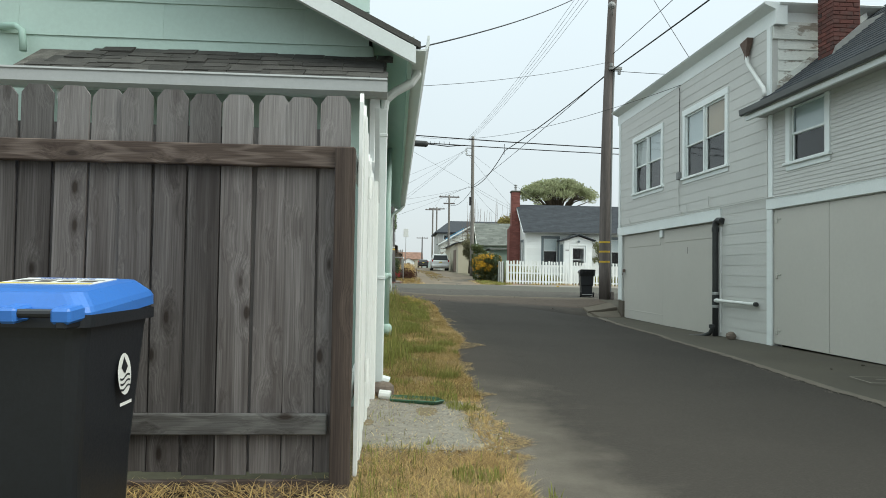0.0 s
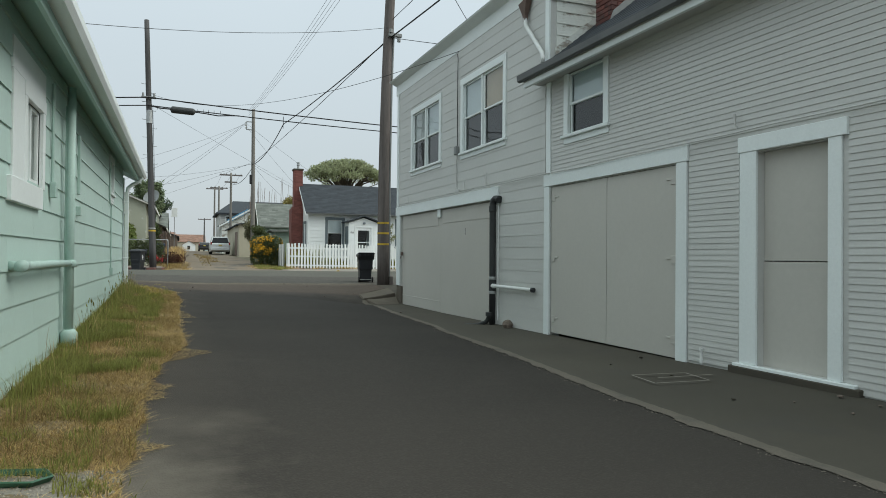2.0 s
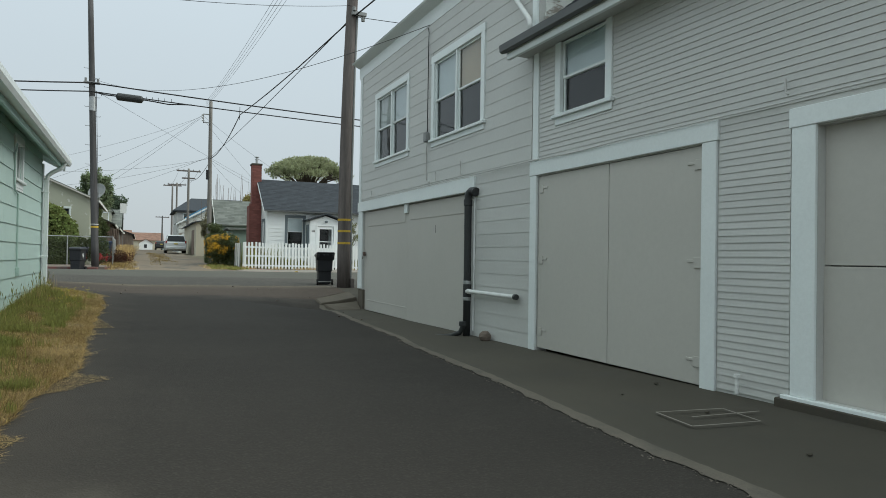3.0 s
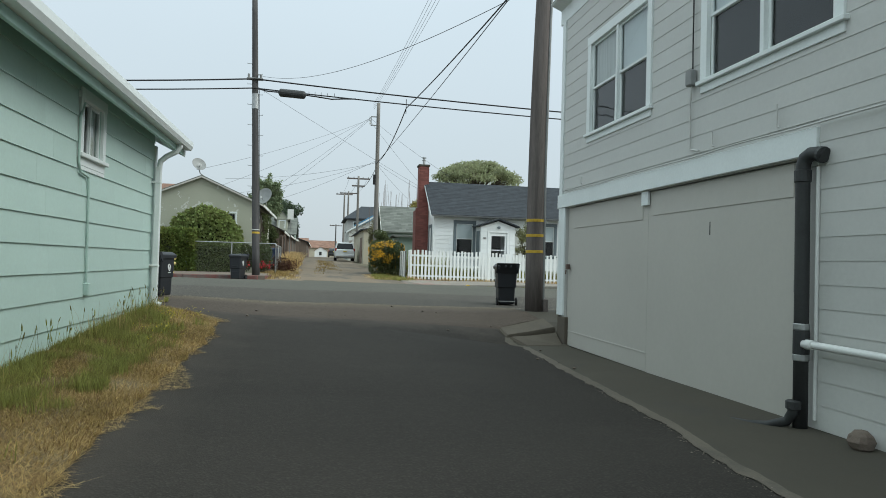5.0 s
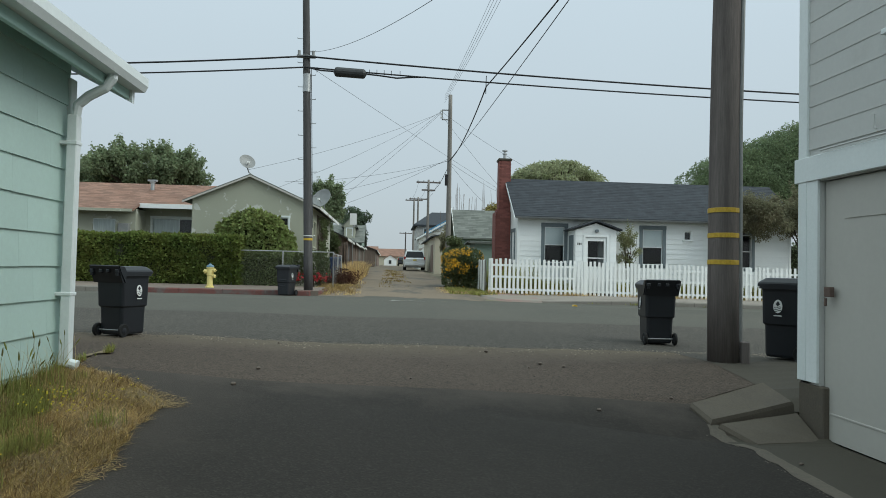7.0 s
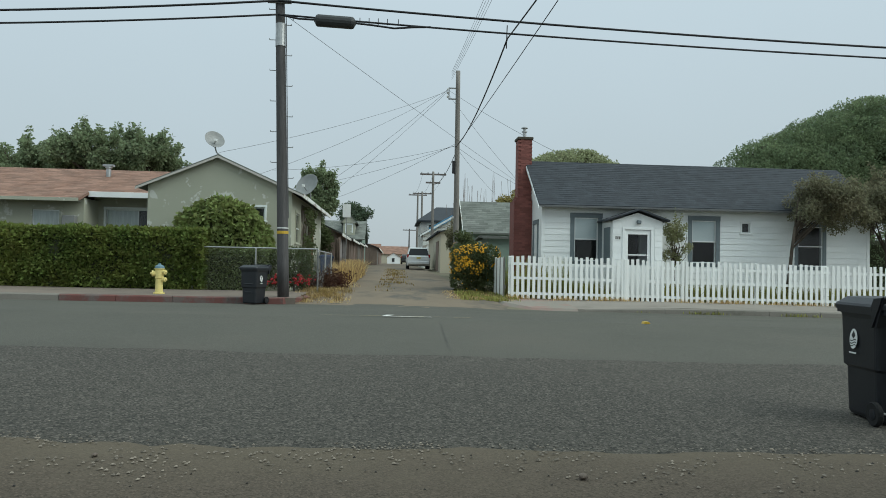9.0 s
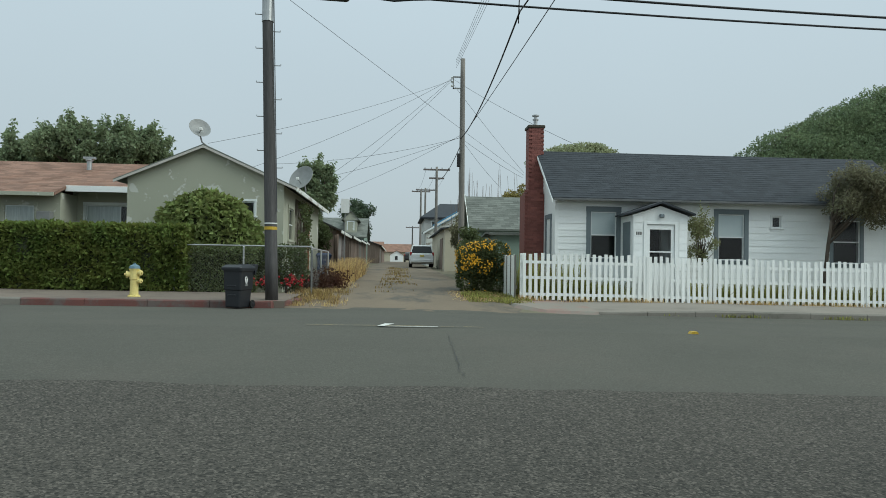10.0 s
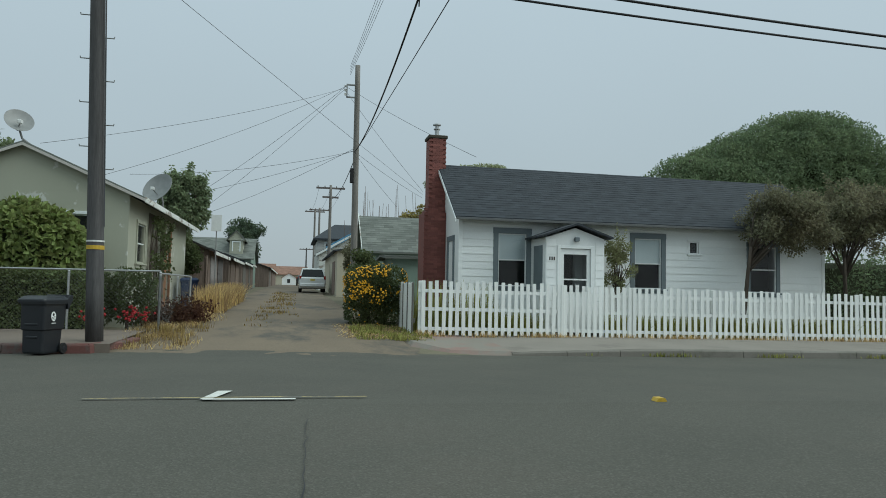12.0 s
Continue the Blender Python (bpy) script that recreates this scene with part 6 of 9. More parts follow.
        for i in range(4):
            q.box(-0.16 + 0.085 * i, -0.10 + 0.085 * i, -0.06, 0.0, 1.0458, 1.0466)
        q.box(-0.17, 0.17, -0.095, -0.085, 1.0458, 1.0466)
        part("label_print", q, LABEL_DARK, lab)
        f = bpy.data.curves.new("lettering", "FONT")
        f.body, f.size, f.align_x, f.align_y, f.extrude = "RECYCLING", 0.042, "CENTER", "CENTER", 0.0004
        f.materials.append(LABEL_BLUE)
        o = new("lettering", f)
        o.parent = lab
        o.matrix_basis = pose(0.0, -0.135, 1.0464, 0, 0, 180)
    return root


blue_bin = wheeled_bin(BIN_BLUE, "black wheeled bin with a bright blue lid and label", True)
blue_bin.matrix_basis = pose(-0.985, 4.52, -0.22, 0, 0, 178) @ Matrix.Scale(1.07, 4)
black_bin = wheeled_bin(BIN_BLACK, "black plastic wheeled bin with a white emblem", shield=True)
black_bin.matrix_basis = pose(-0.17, 23.5, land(-0.17, 23.5) - 0.01, 0, 0, 157) @ Matrix.Diagonal((0.76, 0.76, 0.82, 1))
for x, y, rz, s, dz, lab in ((7.06, 24.62, 174, 0.90, 0.0, "black wheeled bin standing at the street's edge"), (8.16, 23.0, 214, 0.98, 0.0, "black wheeled bin beside the utility pole"), (-0.26, 38.2 - 0.55, -23, 0.97, 0.006, "dark wheeled bin in the gutter beside a pole")):
    c_ = copy_thing(black_bin, pose(x, y, land(x, y) + dz, 0, 0, rz))
    c_.scale = (s * 0.93, s * 0.93, s)
    tagged(c_, lab)
BIN_NAVY = shader("navy_bin_plastic", (0.018, 0.040, 0.11), (0.022, 0.048, 0.13), rough=0.45, big=3, fine=50, grain=0.1, bump=0.06)
far_blue = wheeled_bin(BIN_NAVY, "navy blue wheeled bin standing beside a shed", body_mat=BIN_NAVY)
far_blue.matrix_basis = pose(0.33, 50.3, land(0.33, 50.3) - 0.01, 0, 0, 8) @ Matrix.Scale(1.06, 4)


# ---- poles and wires ----
def on_pole(base, top, z):
    base, top = Vector(base), Vector(top)
    s = (z - base.z) / (top.z - base.z)
    bow = 0.105 if abs(base.x - 7.125) < 0.01 else 0.0
    return base + (top - base) * s - Vector((bow * math.sin(math.pi * min(max(s, 0), 1) ** 0.9), 0, 0))


def pole(name, base, top, r0, r1, mat, label):
    root = thing(name, base, label, "utility pole", group="utility poles")
    b = Build()
    base, top = Vector(base), Vector(top)
    b.tube([on_pole(base, top, base.z + (top.z - base.z) * k / 12) for k in range(13)], r0, 18, r1)
    part("shaft", b, mat, root, smooth=True)
    return root


PR0, PR1 = (7.125, 22.7, 0.15), (7.40, 22.7, 11.9)
pr = pole("utility_pole", PR0, PR1, 0.185, 0.125, POLE_WOOD, "brown wooden utility pole with yellow bands and conduit")
for z in (1.95, 1.65, 1.33):
    p = on_pole(PR0, PR1, z)
    part("yellow_band", Build().lathe([(0.181, 0), (0.183, 0.002), (0.183, 0.055), (0.181, 0.057)], p, 18), YELLOW, pr, "reflective yellow band")
b = Build()
b.tube([on_pole(PR0, PR1, z) + Vector((0.155 - 0.003 * z, -0.10, 0)) for z in (0.2, 3, 6, 7.6)], 0.028, 8)
part("riser_conduit", b, DULL_METAL, pr)
part("footing_guard", Build().box(7.26, 7.36, 22.52, 22.68, 0.15, 0.42, 0.01), POLE_WOOD, pr)
b = Build()
b.tube([(7.28, 22.62, 9.25), (7.12, 22.2, 9.32), (7.02, 21.9, 9.28)], 0.02, 8)
arm = part("lamp_arm", b, DULL_METAL, pr)
b = Build()
b.lathe([(0.03, 0), (0.10, 0.04), (0.12, 0.14), (0.07, 0.24), (0.03, 0.27)], (7.05, 21.98, 9.30), 12, (-0.3, -0.8, -0.25))
part("lamp_head", b, DULL_METAL, arm, "small grey street lamp head")
b = Build()
b.box(7.15, 7.55, 22.44, 22.56, 7.45, 7.55, 0.01)
b.lathe([(0.05, 0), (0.05, 0.10)], (7.20, 22.45, 7.55), 10)
b.lathe([(0.05, 0), (0.05, 0.10)], (7.45, 22.45, 7.3), 10)
part("bracket", b, DULL_METAL, pr)
part("crossarm", Build().box(6.4, 8.3, 22.50, 22.60, 10.66, 10.78, 0.01), POLE_WOOD, pr)

PL0, PL1 = (0.36, 38.45, 0.35), (-0.06, 38.5, 12.1)
pl = pole("utility_pole", PL0, PL1, 0.155, 0.11, DARK_POLE, "dark wooden utility pole with steps and cable brackets")
p = on_pole(PL0, PL1, 2.08)
part("yellow_band", Build().lathe([(0.157, 0), (0.157, 0.075)], p, 16), YELLOW, pl)
part("white_band", Build().lathe([(0.157, 0), (0.157, 0.03)], p + Vector((0, 0, 0.14)), 16), WHITE_PVC, pl)
part("sleeve", Build().lathe([(0.145, 0), (0.145, 0.62)], on_pole(PL0, PL1, 7.2), 16), METAL, pl, "pale metal sleeve")
for k in range(14):
    z = 3.6 + 0.42 * k
    q, s = on_pole(PL0, PL1, z), (-1 if k % 2 else 1)
    part("pole_step", Build().tube([q + Vector((s * 0.12, 0, 0)), q + Vector((s * 0.30, 0, 0)), q + Vector((s * 0.30, 0, 0.035))], 0.011, 6), DULL_METAL, pl)
b = Build()
q = on_pole(PL0, PL1, 8.4)
b.box(q.x - 0.32, q.x + 0.32, 38.32, 38.42, 8.36, 8.46, 0.01)
b.lathe([(0.05, 0), (0.05, 0.16)], q + Vector((-0.24, -0.12, 0.05)), 10)
b.lathe([(0.05, 0), (0.05, 0.16)], q + Vector((0.24, -0.12, 0.05)), 10)
part("bracket", b, DULL_METAL, pl)
b = Build()
b.tube([on_pole(PL0, PL1, z) + Vector((0.17, -0.08, 0)) for z in (2.5, 5, 8)], 0.012, 6)
part("ground_wire", b, WIRE_GREY, pl)

PF0, PF1 = (6.72, 57, 0.6), (6.66, 57, 12.1)
pf = pole("utility_pole", PF0, PF1, 0.17, 0.12, GREY_POLE, "slim grey utility pole with side insulators")
b = Build()
b.box(6.15, 6.62, 56.95, 57.03, 11.1, 11.16)
b.box(6.15, 6.20, 56.95, 57.03, 10.5, 11.1)
b.box(6.15, 6.62, 56.95, 57.03, 10.5, 10.56)
part("insulator_rack", b, DULL_METAL, pf)
for z in (10.6, 10.8, 11.0):
    part("insulator", Build().lathe([(0.03, 0), (0.06, 0.03), (0.03, 0.06), (0.06, 0.09), (0.03, 0.12)], (6.10, 56.99, z), 10), WHITE_PVC, pf)
part("terminal_box", Build().box(6.42, 6.58, 56.85, 57.0, 6.4, 7.1, 0.02), WIRE, pf)
for (x, y, zt, dark) in ((6.95, 85, 10.4, False), (6.92, 110, 11.2, False), (6.45, 113, 11.3, False), (6.2, 150, 8.4, True)):
    tp = pole("utility_pole", (x, y, land(x, y)), (x, y, zt), 0.16, 0.11, DARK_POLE if dark else GREY_POLE, "distant utility pole with a wooden crossarm")
    part("crossarm", Build().box(x - 1.25, x + 1.25, y - 0.06, y + 0.06, zt - 0.35, zt - 0.2), POLE_WOOD, tp)
    if y < 100:
        part("crossarm", Build().box(x - 0.7, x + 0.7, y - 0.06, y + 0.06, zt - 1.15, zt - 1.0), POLE_WOOD, tp)
    for s in (-1.1, -0.5, 0.5, 1.1):
        part("insulator", Build().lathe([(0.04, 0), (0.05, 0.06), (0.03, 0.14)], (x + s, y, zt - 0.2), 8), DULL_METAL, tp)


def wire(p, q, sag, r, mat=WIRE, label="thin black overhead wire", n=24):
    return single("overhead_wire", Build().tube(catenary(p, q, sag, n), r, 6), mat, label, "wire", group="overhead wires", smooth=True)


CAB = "thick black telephone cable strung across the street"
wire((-38, 38.3, 8.5), (0.05, 38.3, 8.40), 1.0, 0.030, label=CAB)
wire((-38, 38.3, 8.15), (0.05, 38.3, 8.02), 0.95, 0.026, label=CAB)
wire((0.05, 38.3, 8.40), (42, 38.3, 8.25), 0.5, 0.030, label=CAB, n=40)
wire((0.05, 38.3, 8.02), (42, 38.3, 7.95), 0.46, 0.026, label=CAB, n=40)
cb = thing("cable_closure", (1.5, 38.3, 7.8), "black splice closure hung on the telephone cable", "cable splice")
b = Build()
b.lathe([(0.03, 0), (0.14, 0.06), (0.165, 0.10), (0.165, 1.02), (0.14, 1.08), (0.03, 1.14)], (1.02, 38.3, 7.91), 14, (1, 0, -0.035))
part("case", b, BLACK_PIPE, cb)
b = Build()
b.tube([(0.1, 38.3, 8.02), (0.6, 38.3, 7.93), (1.0, 38.3, 7.92), (2.05, 38.3, 7.88), (2.6, 38.3, 7.84), (3.2, 38.3, 7.78), (3.7, 38.3, 7.83), (4.2, 38.3, 7.86)], 0.028, 8)
part("cable", b, WIRE, cb)
for x in (0.45, 2.25, 2.5, 2.75, 3.0, 3.3):
    part("hanger", Build().box(x, x + 0.02, 38.285, 38.315, 7.86, 8.03), WIRE, cb)
THIN = 0.0075
wire((9.8, -14, 8.4), (7.25, 22.55, 7.45), 0.4, 0.020, label="black service cable over the alley")
wire((7.25, 22.55, 7.45), (6.32, 38.2, 7.60), 0.10, 0.020, label="black service cable over the street")
wire((6.32, 38.2, 7.60), (6.60, 56.9, 7.88), 0.42, 0.024, label="black service cable over the street")
wire((7.18, 22.58, 7.42), (6.74, 56.9, 8.06), 0.12, 0.013)
for k in range(2):
    wire((6.32, 38.25, 7.98 - 0.3 * k), (6.36, 38.6, 7.45), -0.12, 0.014, label="short looped tap wire on the cable", n=8)
wire((10.6, -14, 11.5), (7.3, 22.6, 8.0), 0.4, 0.010)
SERVICE = "thin service wire from a pole to a building"
wire((7.2, 22.6, 7.74), (-2.7, 15.9, 4.78), 0.30, 0.006, label=SERVICE)
wire((0.2, 38.4, 8.58), (6.98, 16.66, 5.36), 0.82, 0.006, label=SERVICE, n=36)
wire((7.3, 22.6, 10.55), (0.42, 8.7, 3.30), 0.25, 0.010, label=SERVICE)
wire((7.3, 22.6, 7.45), (12.5, 16.8, 5.8), 0.1, 0.009, label=SERVICE)
wire((7.9, 22.6, 11.0), (7.06, 16.2, 5.74), 0.05, 0.008, label=SERVICE)
for k in range(4):
    wire((6.75 + 0.17 * k, 22.55, 10.78), (6.30, 56.9, 12.0 - 0.14 * k), 0.35, 0.007, WIRE_GREY, "slim grey power line high over the alley", 36)
for q, s, r in (((-3.6, 47.0, 5.6), 0.25, THIN), ((-3.9, 49.5, 4.6), 0.35, THIN), ((-3.0, 61.0, 4.6), 0.3, THIN), ((-3.5, 68, 4.4), 0.3, THIN), ((9.8, 46.5, 5.9), 0.12, THIN), ((10.53, 60, 6.6), 0.1, THIN)):
    wire((6.08, 56.9, 11.1 - rnd.uniform(0, 0.35)), q, s, r, WIRE_GREY, SERVICE)
for q, s in (((-3.6, 58.4, 6.5), 0.3), ((-4.0, 63.5, 5.9), 0.3), ((-3.4, 70, 5.3), 0.3), ((10.9, 62.3, 6.6), 0.1), ((9.76, 64, 6.2), 0.1)):
    wire((6.56, 56.9, 7.95 + rnd.uniform(-0.1, 0.1)), q, s, THIN, WIRE, SERVICE)
wire((0.05, 38.5, 8.2), (10.9, 62, 6.72), 0.04, 0.0065, WIRE_GREY)
for k in range(3):
    wire((6.95 - 1 + k, 85, 10.2), (6.9 - 1 + k, 110, 11.0), 0.5, 0.010, WIRE_GREY)
wire((6.7, 57, 7.8), (6.95, 85, 9.2), 0.6, 0.02, WIRE)


# ---- the white house ----
def shingle_plane(b, origin, u, v, width, length, course=0.145, tab=0.30, lift=0.007):
    origin, u, v = Vector(origin), Vector(u).normalized(), Vector(v).normalized()
    nrm = u.cross(v).normalized()
    if nrm.z < 0:
        nrm = -nrm
    d, k = 0.0, 0
    while d < length - 0.01:
        d1 = min(d + course + 0.02, length)
        s = -(k % 2) * tab * 0.5 - rnd.uniform(0, 0.06)
        while s < width:
            a0, a1 = max(s, 0), min(s + tab - 0.006, width)
            if a1 > a0 + 0.01:
                q = lift + rnd.uniform(0, 0.005)
                p = [origin + u * a0 + v * d, origin + u * a1 + v * d, origin + u * a1 + v * d1, origin + u * a0 + v * d1]
                b.add([tuple(p[0] + nrm * q), tuple(p[1] + nrm * q), tuple(p[2] + nrm * 0.003), tuple(p[3] + nrm * 0.003), tuple(p[0]), tuple(p[1])], [(0, 1, 2, 3), (0, 4, 5, 1)])
            s += tab
        d += course
        k += 1
    return b


HX0, HX1, HY = 8.55, 20.75, 43.6
HF = facing((0, HY, 0), (1, 0), (0, -1))
HL = facing((HX0, 0, 0), (0, 1), (-1, 0))
house = thing("white_house", (14.6, 46.8, 0.3), "white clapboard cottage with charcoal roof and grey trim", "house")
HW = [(9.57, 10.73, 1.55, 3.27), (13.89, 15.08, 1.55, 3.27), (17.9, 19.1, 1.5, 3.12)]
SMW = (15.84, 16.25, 2.66, 3.13)
b = Build(HF)
wall_cells(b, HX0, HX1, 0.1, 3.62, -0.15, 0, [inset(w, 0.15) for w in HW] + [inset(SMW, 0.05), (11.1, 12.1, 0.2, 2.7)])
part("wall", b, HOUSE_WHITE, house)
b = Build()
b.box(HX0, HX0 + 0.15, HY + 0.15, 48.1, 0.1, 3.62)
b.prism([(HY + 0.0, 3.62), (48.1, 3.62), (45.8, 5.30)], HX0, HX0 + 0.15, "yz")
b.box(HX1 - 0.15, HX1, HY + 0.15, 48.1, 0.1, 3.62)
b.prism([(HY + 0.0, 3.62), (48.1, 3.62), (45.8, 5.30)], HX1 - 0.15, HX1, "yz")
b.box(HX0 + 0.15, HX1 - 0.15, 47.95, 48.1, 0.1, 3.62)
part("wall", b, HOUSE_WHITE, house)
lap_boards(house, HF, HOUSE_WHITE, HX0 + 0.09, HX1 - 0.09, 0.35, 3.48, 0.215, [(w[0], w[1], w[2] - 0.1, w[3]) for w in HW] + [SMW, (10.7, 12.48, 0, 3.2)], thick=0.024)
b = Build(HF)
b.box(HX0 - 0.02, HX0 + 0.09, 0.0, 0.03, 0.3, 3.5, 0.004)
part("corner_board", b, HOUSE_WHITE, house)
part("corner_board", Build(HF).box(HX1 - 0.09, HX1 + 0.02, 0.0, 0.03, 0.3, 3.5, 0.004), HOUSE_WHITE, house)
rf = Build()
ang = math.atan2(5.44 - 3.52, 45.8 - 43.15)
shingle_plane(rf, (8.34, 43.15, 3.52), (1, 0, 0), (0, math.cos(ang), math.sin(ang)), 12.66, 2.65 / math.cos(ang))
part("roof", rf, ROOF_DARK, house, "charcoal composition shingle roof")
rf = Build()
rf.prism([(43.15, 3.52), (45.8, 5.44), (48.45, 3.52), (48.45, 3.45), (45.8, 5.37), (43.15, 3.45)], 8.34, 21.0, "yz")
part("roof_deck", rf, ROOF_DARK, house)
# fascia coloured dark to draw the thin shadow line below the roof edge
b = Build()
b.box(8.36, 21.0, 43.12, 43.15, 3.435, 3.50, 0.004)
part("fascia", b, GUTTER_EAVE_SHADOW, house)
b = Build()
b.prism([(43.12, 3.46), (45.8, 5.40), (48.48, 3.46), (48.48, 3.36), (45.8, 5.30), (43.12, 3.36)], 8.31, 8.34, "yz")
part("bargeboard", b, HOUSE_WHITE, house)
for w in HW[:2]:
    window(house, HF, *w, trim=0.15, mat=HOUSE_GREY, sash=HOUSE_WHITE, upper=BLIND_SKY_REFLECTION, lower=None, sill=True)
window(house, HF, *HW[2], trim=0.13, mat=HOUSE_GREY, sash=HOUSE_WHITE, upper=None, lower=None)
window(house, HF, *SMW, trim=0.05, mat=HOUSE_WHITE, sash=HOUSE_WHITE, upper=SCREEN, split=False, lower=SCREEN)
window(house, HL, 44.15, 45.05, 1.5, 3.05, trim=0.14, mat=HOUSE_GREY, sash=HOUSE_WHITE, upper=BLIND_SKY_REFLECTION, lower=SCREEN)
b = Build()
b.box(8.75, 20.5, 45.9, 46.0, 0.2, 3.5)
part("partition", b, INSIDE, house)
# chimney with stepped shoulders
ch = part("chimney", Build().box(8.02, 8.54, 45.55, 46.15, 3.9, 6.22).box(7.86, 8.54, 45.35, 46.35, 0.3, 3.85).box(7.94, 8.54, 45.45, 46.25, 3.85, 3.95), BRICK, house, "tall red-painted brick chimney")
bk = Build().box(0, 0.219, 0, 0.05, 0, 0.0725, 0.002).mesh("brick", BRICK)
z, k = 1.6, 0
while z < 6.2:
    xa, xb, ya, yb = (8.0, 8.54, 45.53, 46.15) if z > 3.93 else (7.84, 8.54, 45.33, 46.35)
    x = xa + (0.0 if k % 2 else 0.11)
    while x < xb - 0.15:
        piece("brick", bk, ch, pose(x, ya + rnd.uniform(-0.006, 0.0), z))
        x += 0.222
    z += 0.074
    k += 1
part("chimney_cap", Build().box(7.97, 8.59, 45.50, 46.20, 6.22, 6.33, 0.02), CONCRETE, ch, "pale concrete cap")
b = Build()
b.lathe([(0.07, 0), (0.07, 0.22), (0.11, 0.24), (0.11, 0.27), (0.06, 0.28), (0.06, 0.36), (0.13, 0.38), (0.13, 0.41), (0.02, 0.46)], (8.30, 45.85, 6.33), 12)
part("flue", b, METAL, ch, "metal flue with a cap")
# enclosed porch
PF = facing((0, 42.4, 0), (1, 0), (0, -1))
b = Build(PF)
wall_cells(b, 10.72, 12.47, 0.2, 2.95, -0.12, 0, [(11.16, 12.06, 0.3, 2.66)])
b.prism([(10.72, 2.95), (12.47, 2.95), (11.6, 3.24)], -0.12, 0)
porch = part("porch", b, HOUSE_WHITE, house, "small gabled entry porch with glazed door")
b = Build()
b.box(10.72, 10.84, 42.52, HY, 0.2, 2.95)
part("porch_wall", b, HOUSE_WHITE, porch)
part("porch_wall", Build().box(12.35, 12.47, 42.52, HY, 0.2, 2.95), HOUSE_WHITE, porch)
part("porch_window", Build().box(10.70, 10.72, 42.62, 43.3, 1.5, 2.75, 0.004), HOUSE_GREY, porch, "grey framed side window")
lap_boards(porch, PF, HOUSE_WHITE, 10.74, 12.45, 0.35, 2.9, 0.215, [(11.02, 12.2, 0, 2.8)], thick=0.020)
b = Build(PF)
b.box(11.06, 11.16, 0, 0.03, 0.3, 2.74, 0.004)
b.box(12.06, 12.16, 0, 0.03, 0.3, 2.74, 0.004)
b.box(11.16, 12.06, 0, 0.032, 2.66, 2.74, 0.004)
part("door_frame", b, HOUSE_WHITE, porch)
b = Build(PF)
wall_cells(b, 11.17, 12.05, 0.35, 2.65, -0.06, -0.02, [(11.27, 11.95, 1.45, 2.50)])
b.box(11.27, 11.95, -0.055, -0.025, 1.78, 1.82)
part("door", b, HOUSE_WHITE, porch, "white door with a dark glazed upper half")
b = Build(PF)
b.add([(11.27, -0.04, 1.45), (11.95, -0.04, 1.45), (11.95, -0.04, 2.5), (11.27, -0.04, 2.5)], [(0, 3, 2, 1)])
part("door_pane", b, GLASS, porch)
for s in (-1, 1):
    b = Build()
    xm, zm = 11.6, 3.37
    xe, ze = 11.6 + s * 1.06, 3.0
    b.prism([(xm, zm), (xe, ze), (xe, ze - 0.05), (xm, zm - 0.06)], 42.2, 43.6)
    part("porch_roof", b, ROOF_DARK, porch)
b = Build(PF)
b.lathe([(0.05, 0), (0.05, 0.08), (0.03, 0.10)], (11.62, 0.0, 2.90), 10, (0, 1, 0))
b.box(11.55, 11.69, 0.0, 0.12, 2.86, 2.98, 0.02)
part("porch_lamp", b, HOUSE_GREY, porch)
b = Build(PF)
for i in range(3):
    b.box(10.82 + 0.065 * i, 10.86 + 0.065 * i, 0.016, 0.022, 2.32, 2.42)
part("number_bars", b, LABEL_DARK, porch)
part("porch_step", Build().box(11.0, 12.2, 41.95, 42.4, 0.2, 0.42, 0.01), CONCRETE, porch)

# ---- picket fence ----
pick = thing("picket_fence", (12.0, 41.7, 0.25), "white painted picket fence, weathered near the ground", "fence")
zf = lambda x: float(np.interp(x, [6.9, 10.6, 13, 18, 30], [0.30, 0.27, 0.23, 0.18, 0.05]))
pm = [Build().prism([(0, 0), (0.096, 0), (0.096, h - 0.006), (0.090, h), (0.006, h), (0, h - 0.006)], 0, 0.018).mesh("picket", WHITE_FENCE) for h in (1.35, 1.37, 1.39)]
for x in [7.185 + 0.1752 * k for k in range(22)] + [11.02 + 0.1703 * k for k in range(11)] + [13.187 + 0.1885 * k for k in range(74)]:
    piece("picket", pm[rnd.randrange(3)], pick, pose(x - 0.048, 41.68 + rnd.uniform(-0.006, 0.006), zf(x) + rnd.uniform(-0.012, 0.012), rnd.uniform(-0.8, 0.8), rnd.uniform(-0.9, 0.9), rnd.uniform(-2, 2)))
pst = Build().box(0, 0.10, 0, 0.09, 0, 1.42, 0.008).mesh("post", WHITE_FENCE)
for x in (7.06, 10.89, 12.83, 12.97, 15.4, 17.8, 20.2, 22.6, 25.0):
    piece("post", pst, pick, pose(x, 41.72 if x > 13 or x < 8 else 41.66, zf(x) - 0.05))
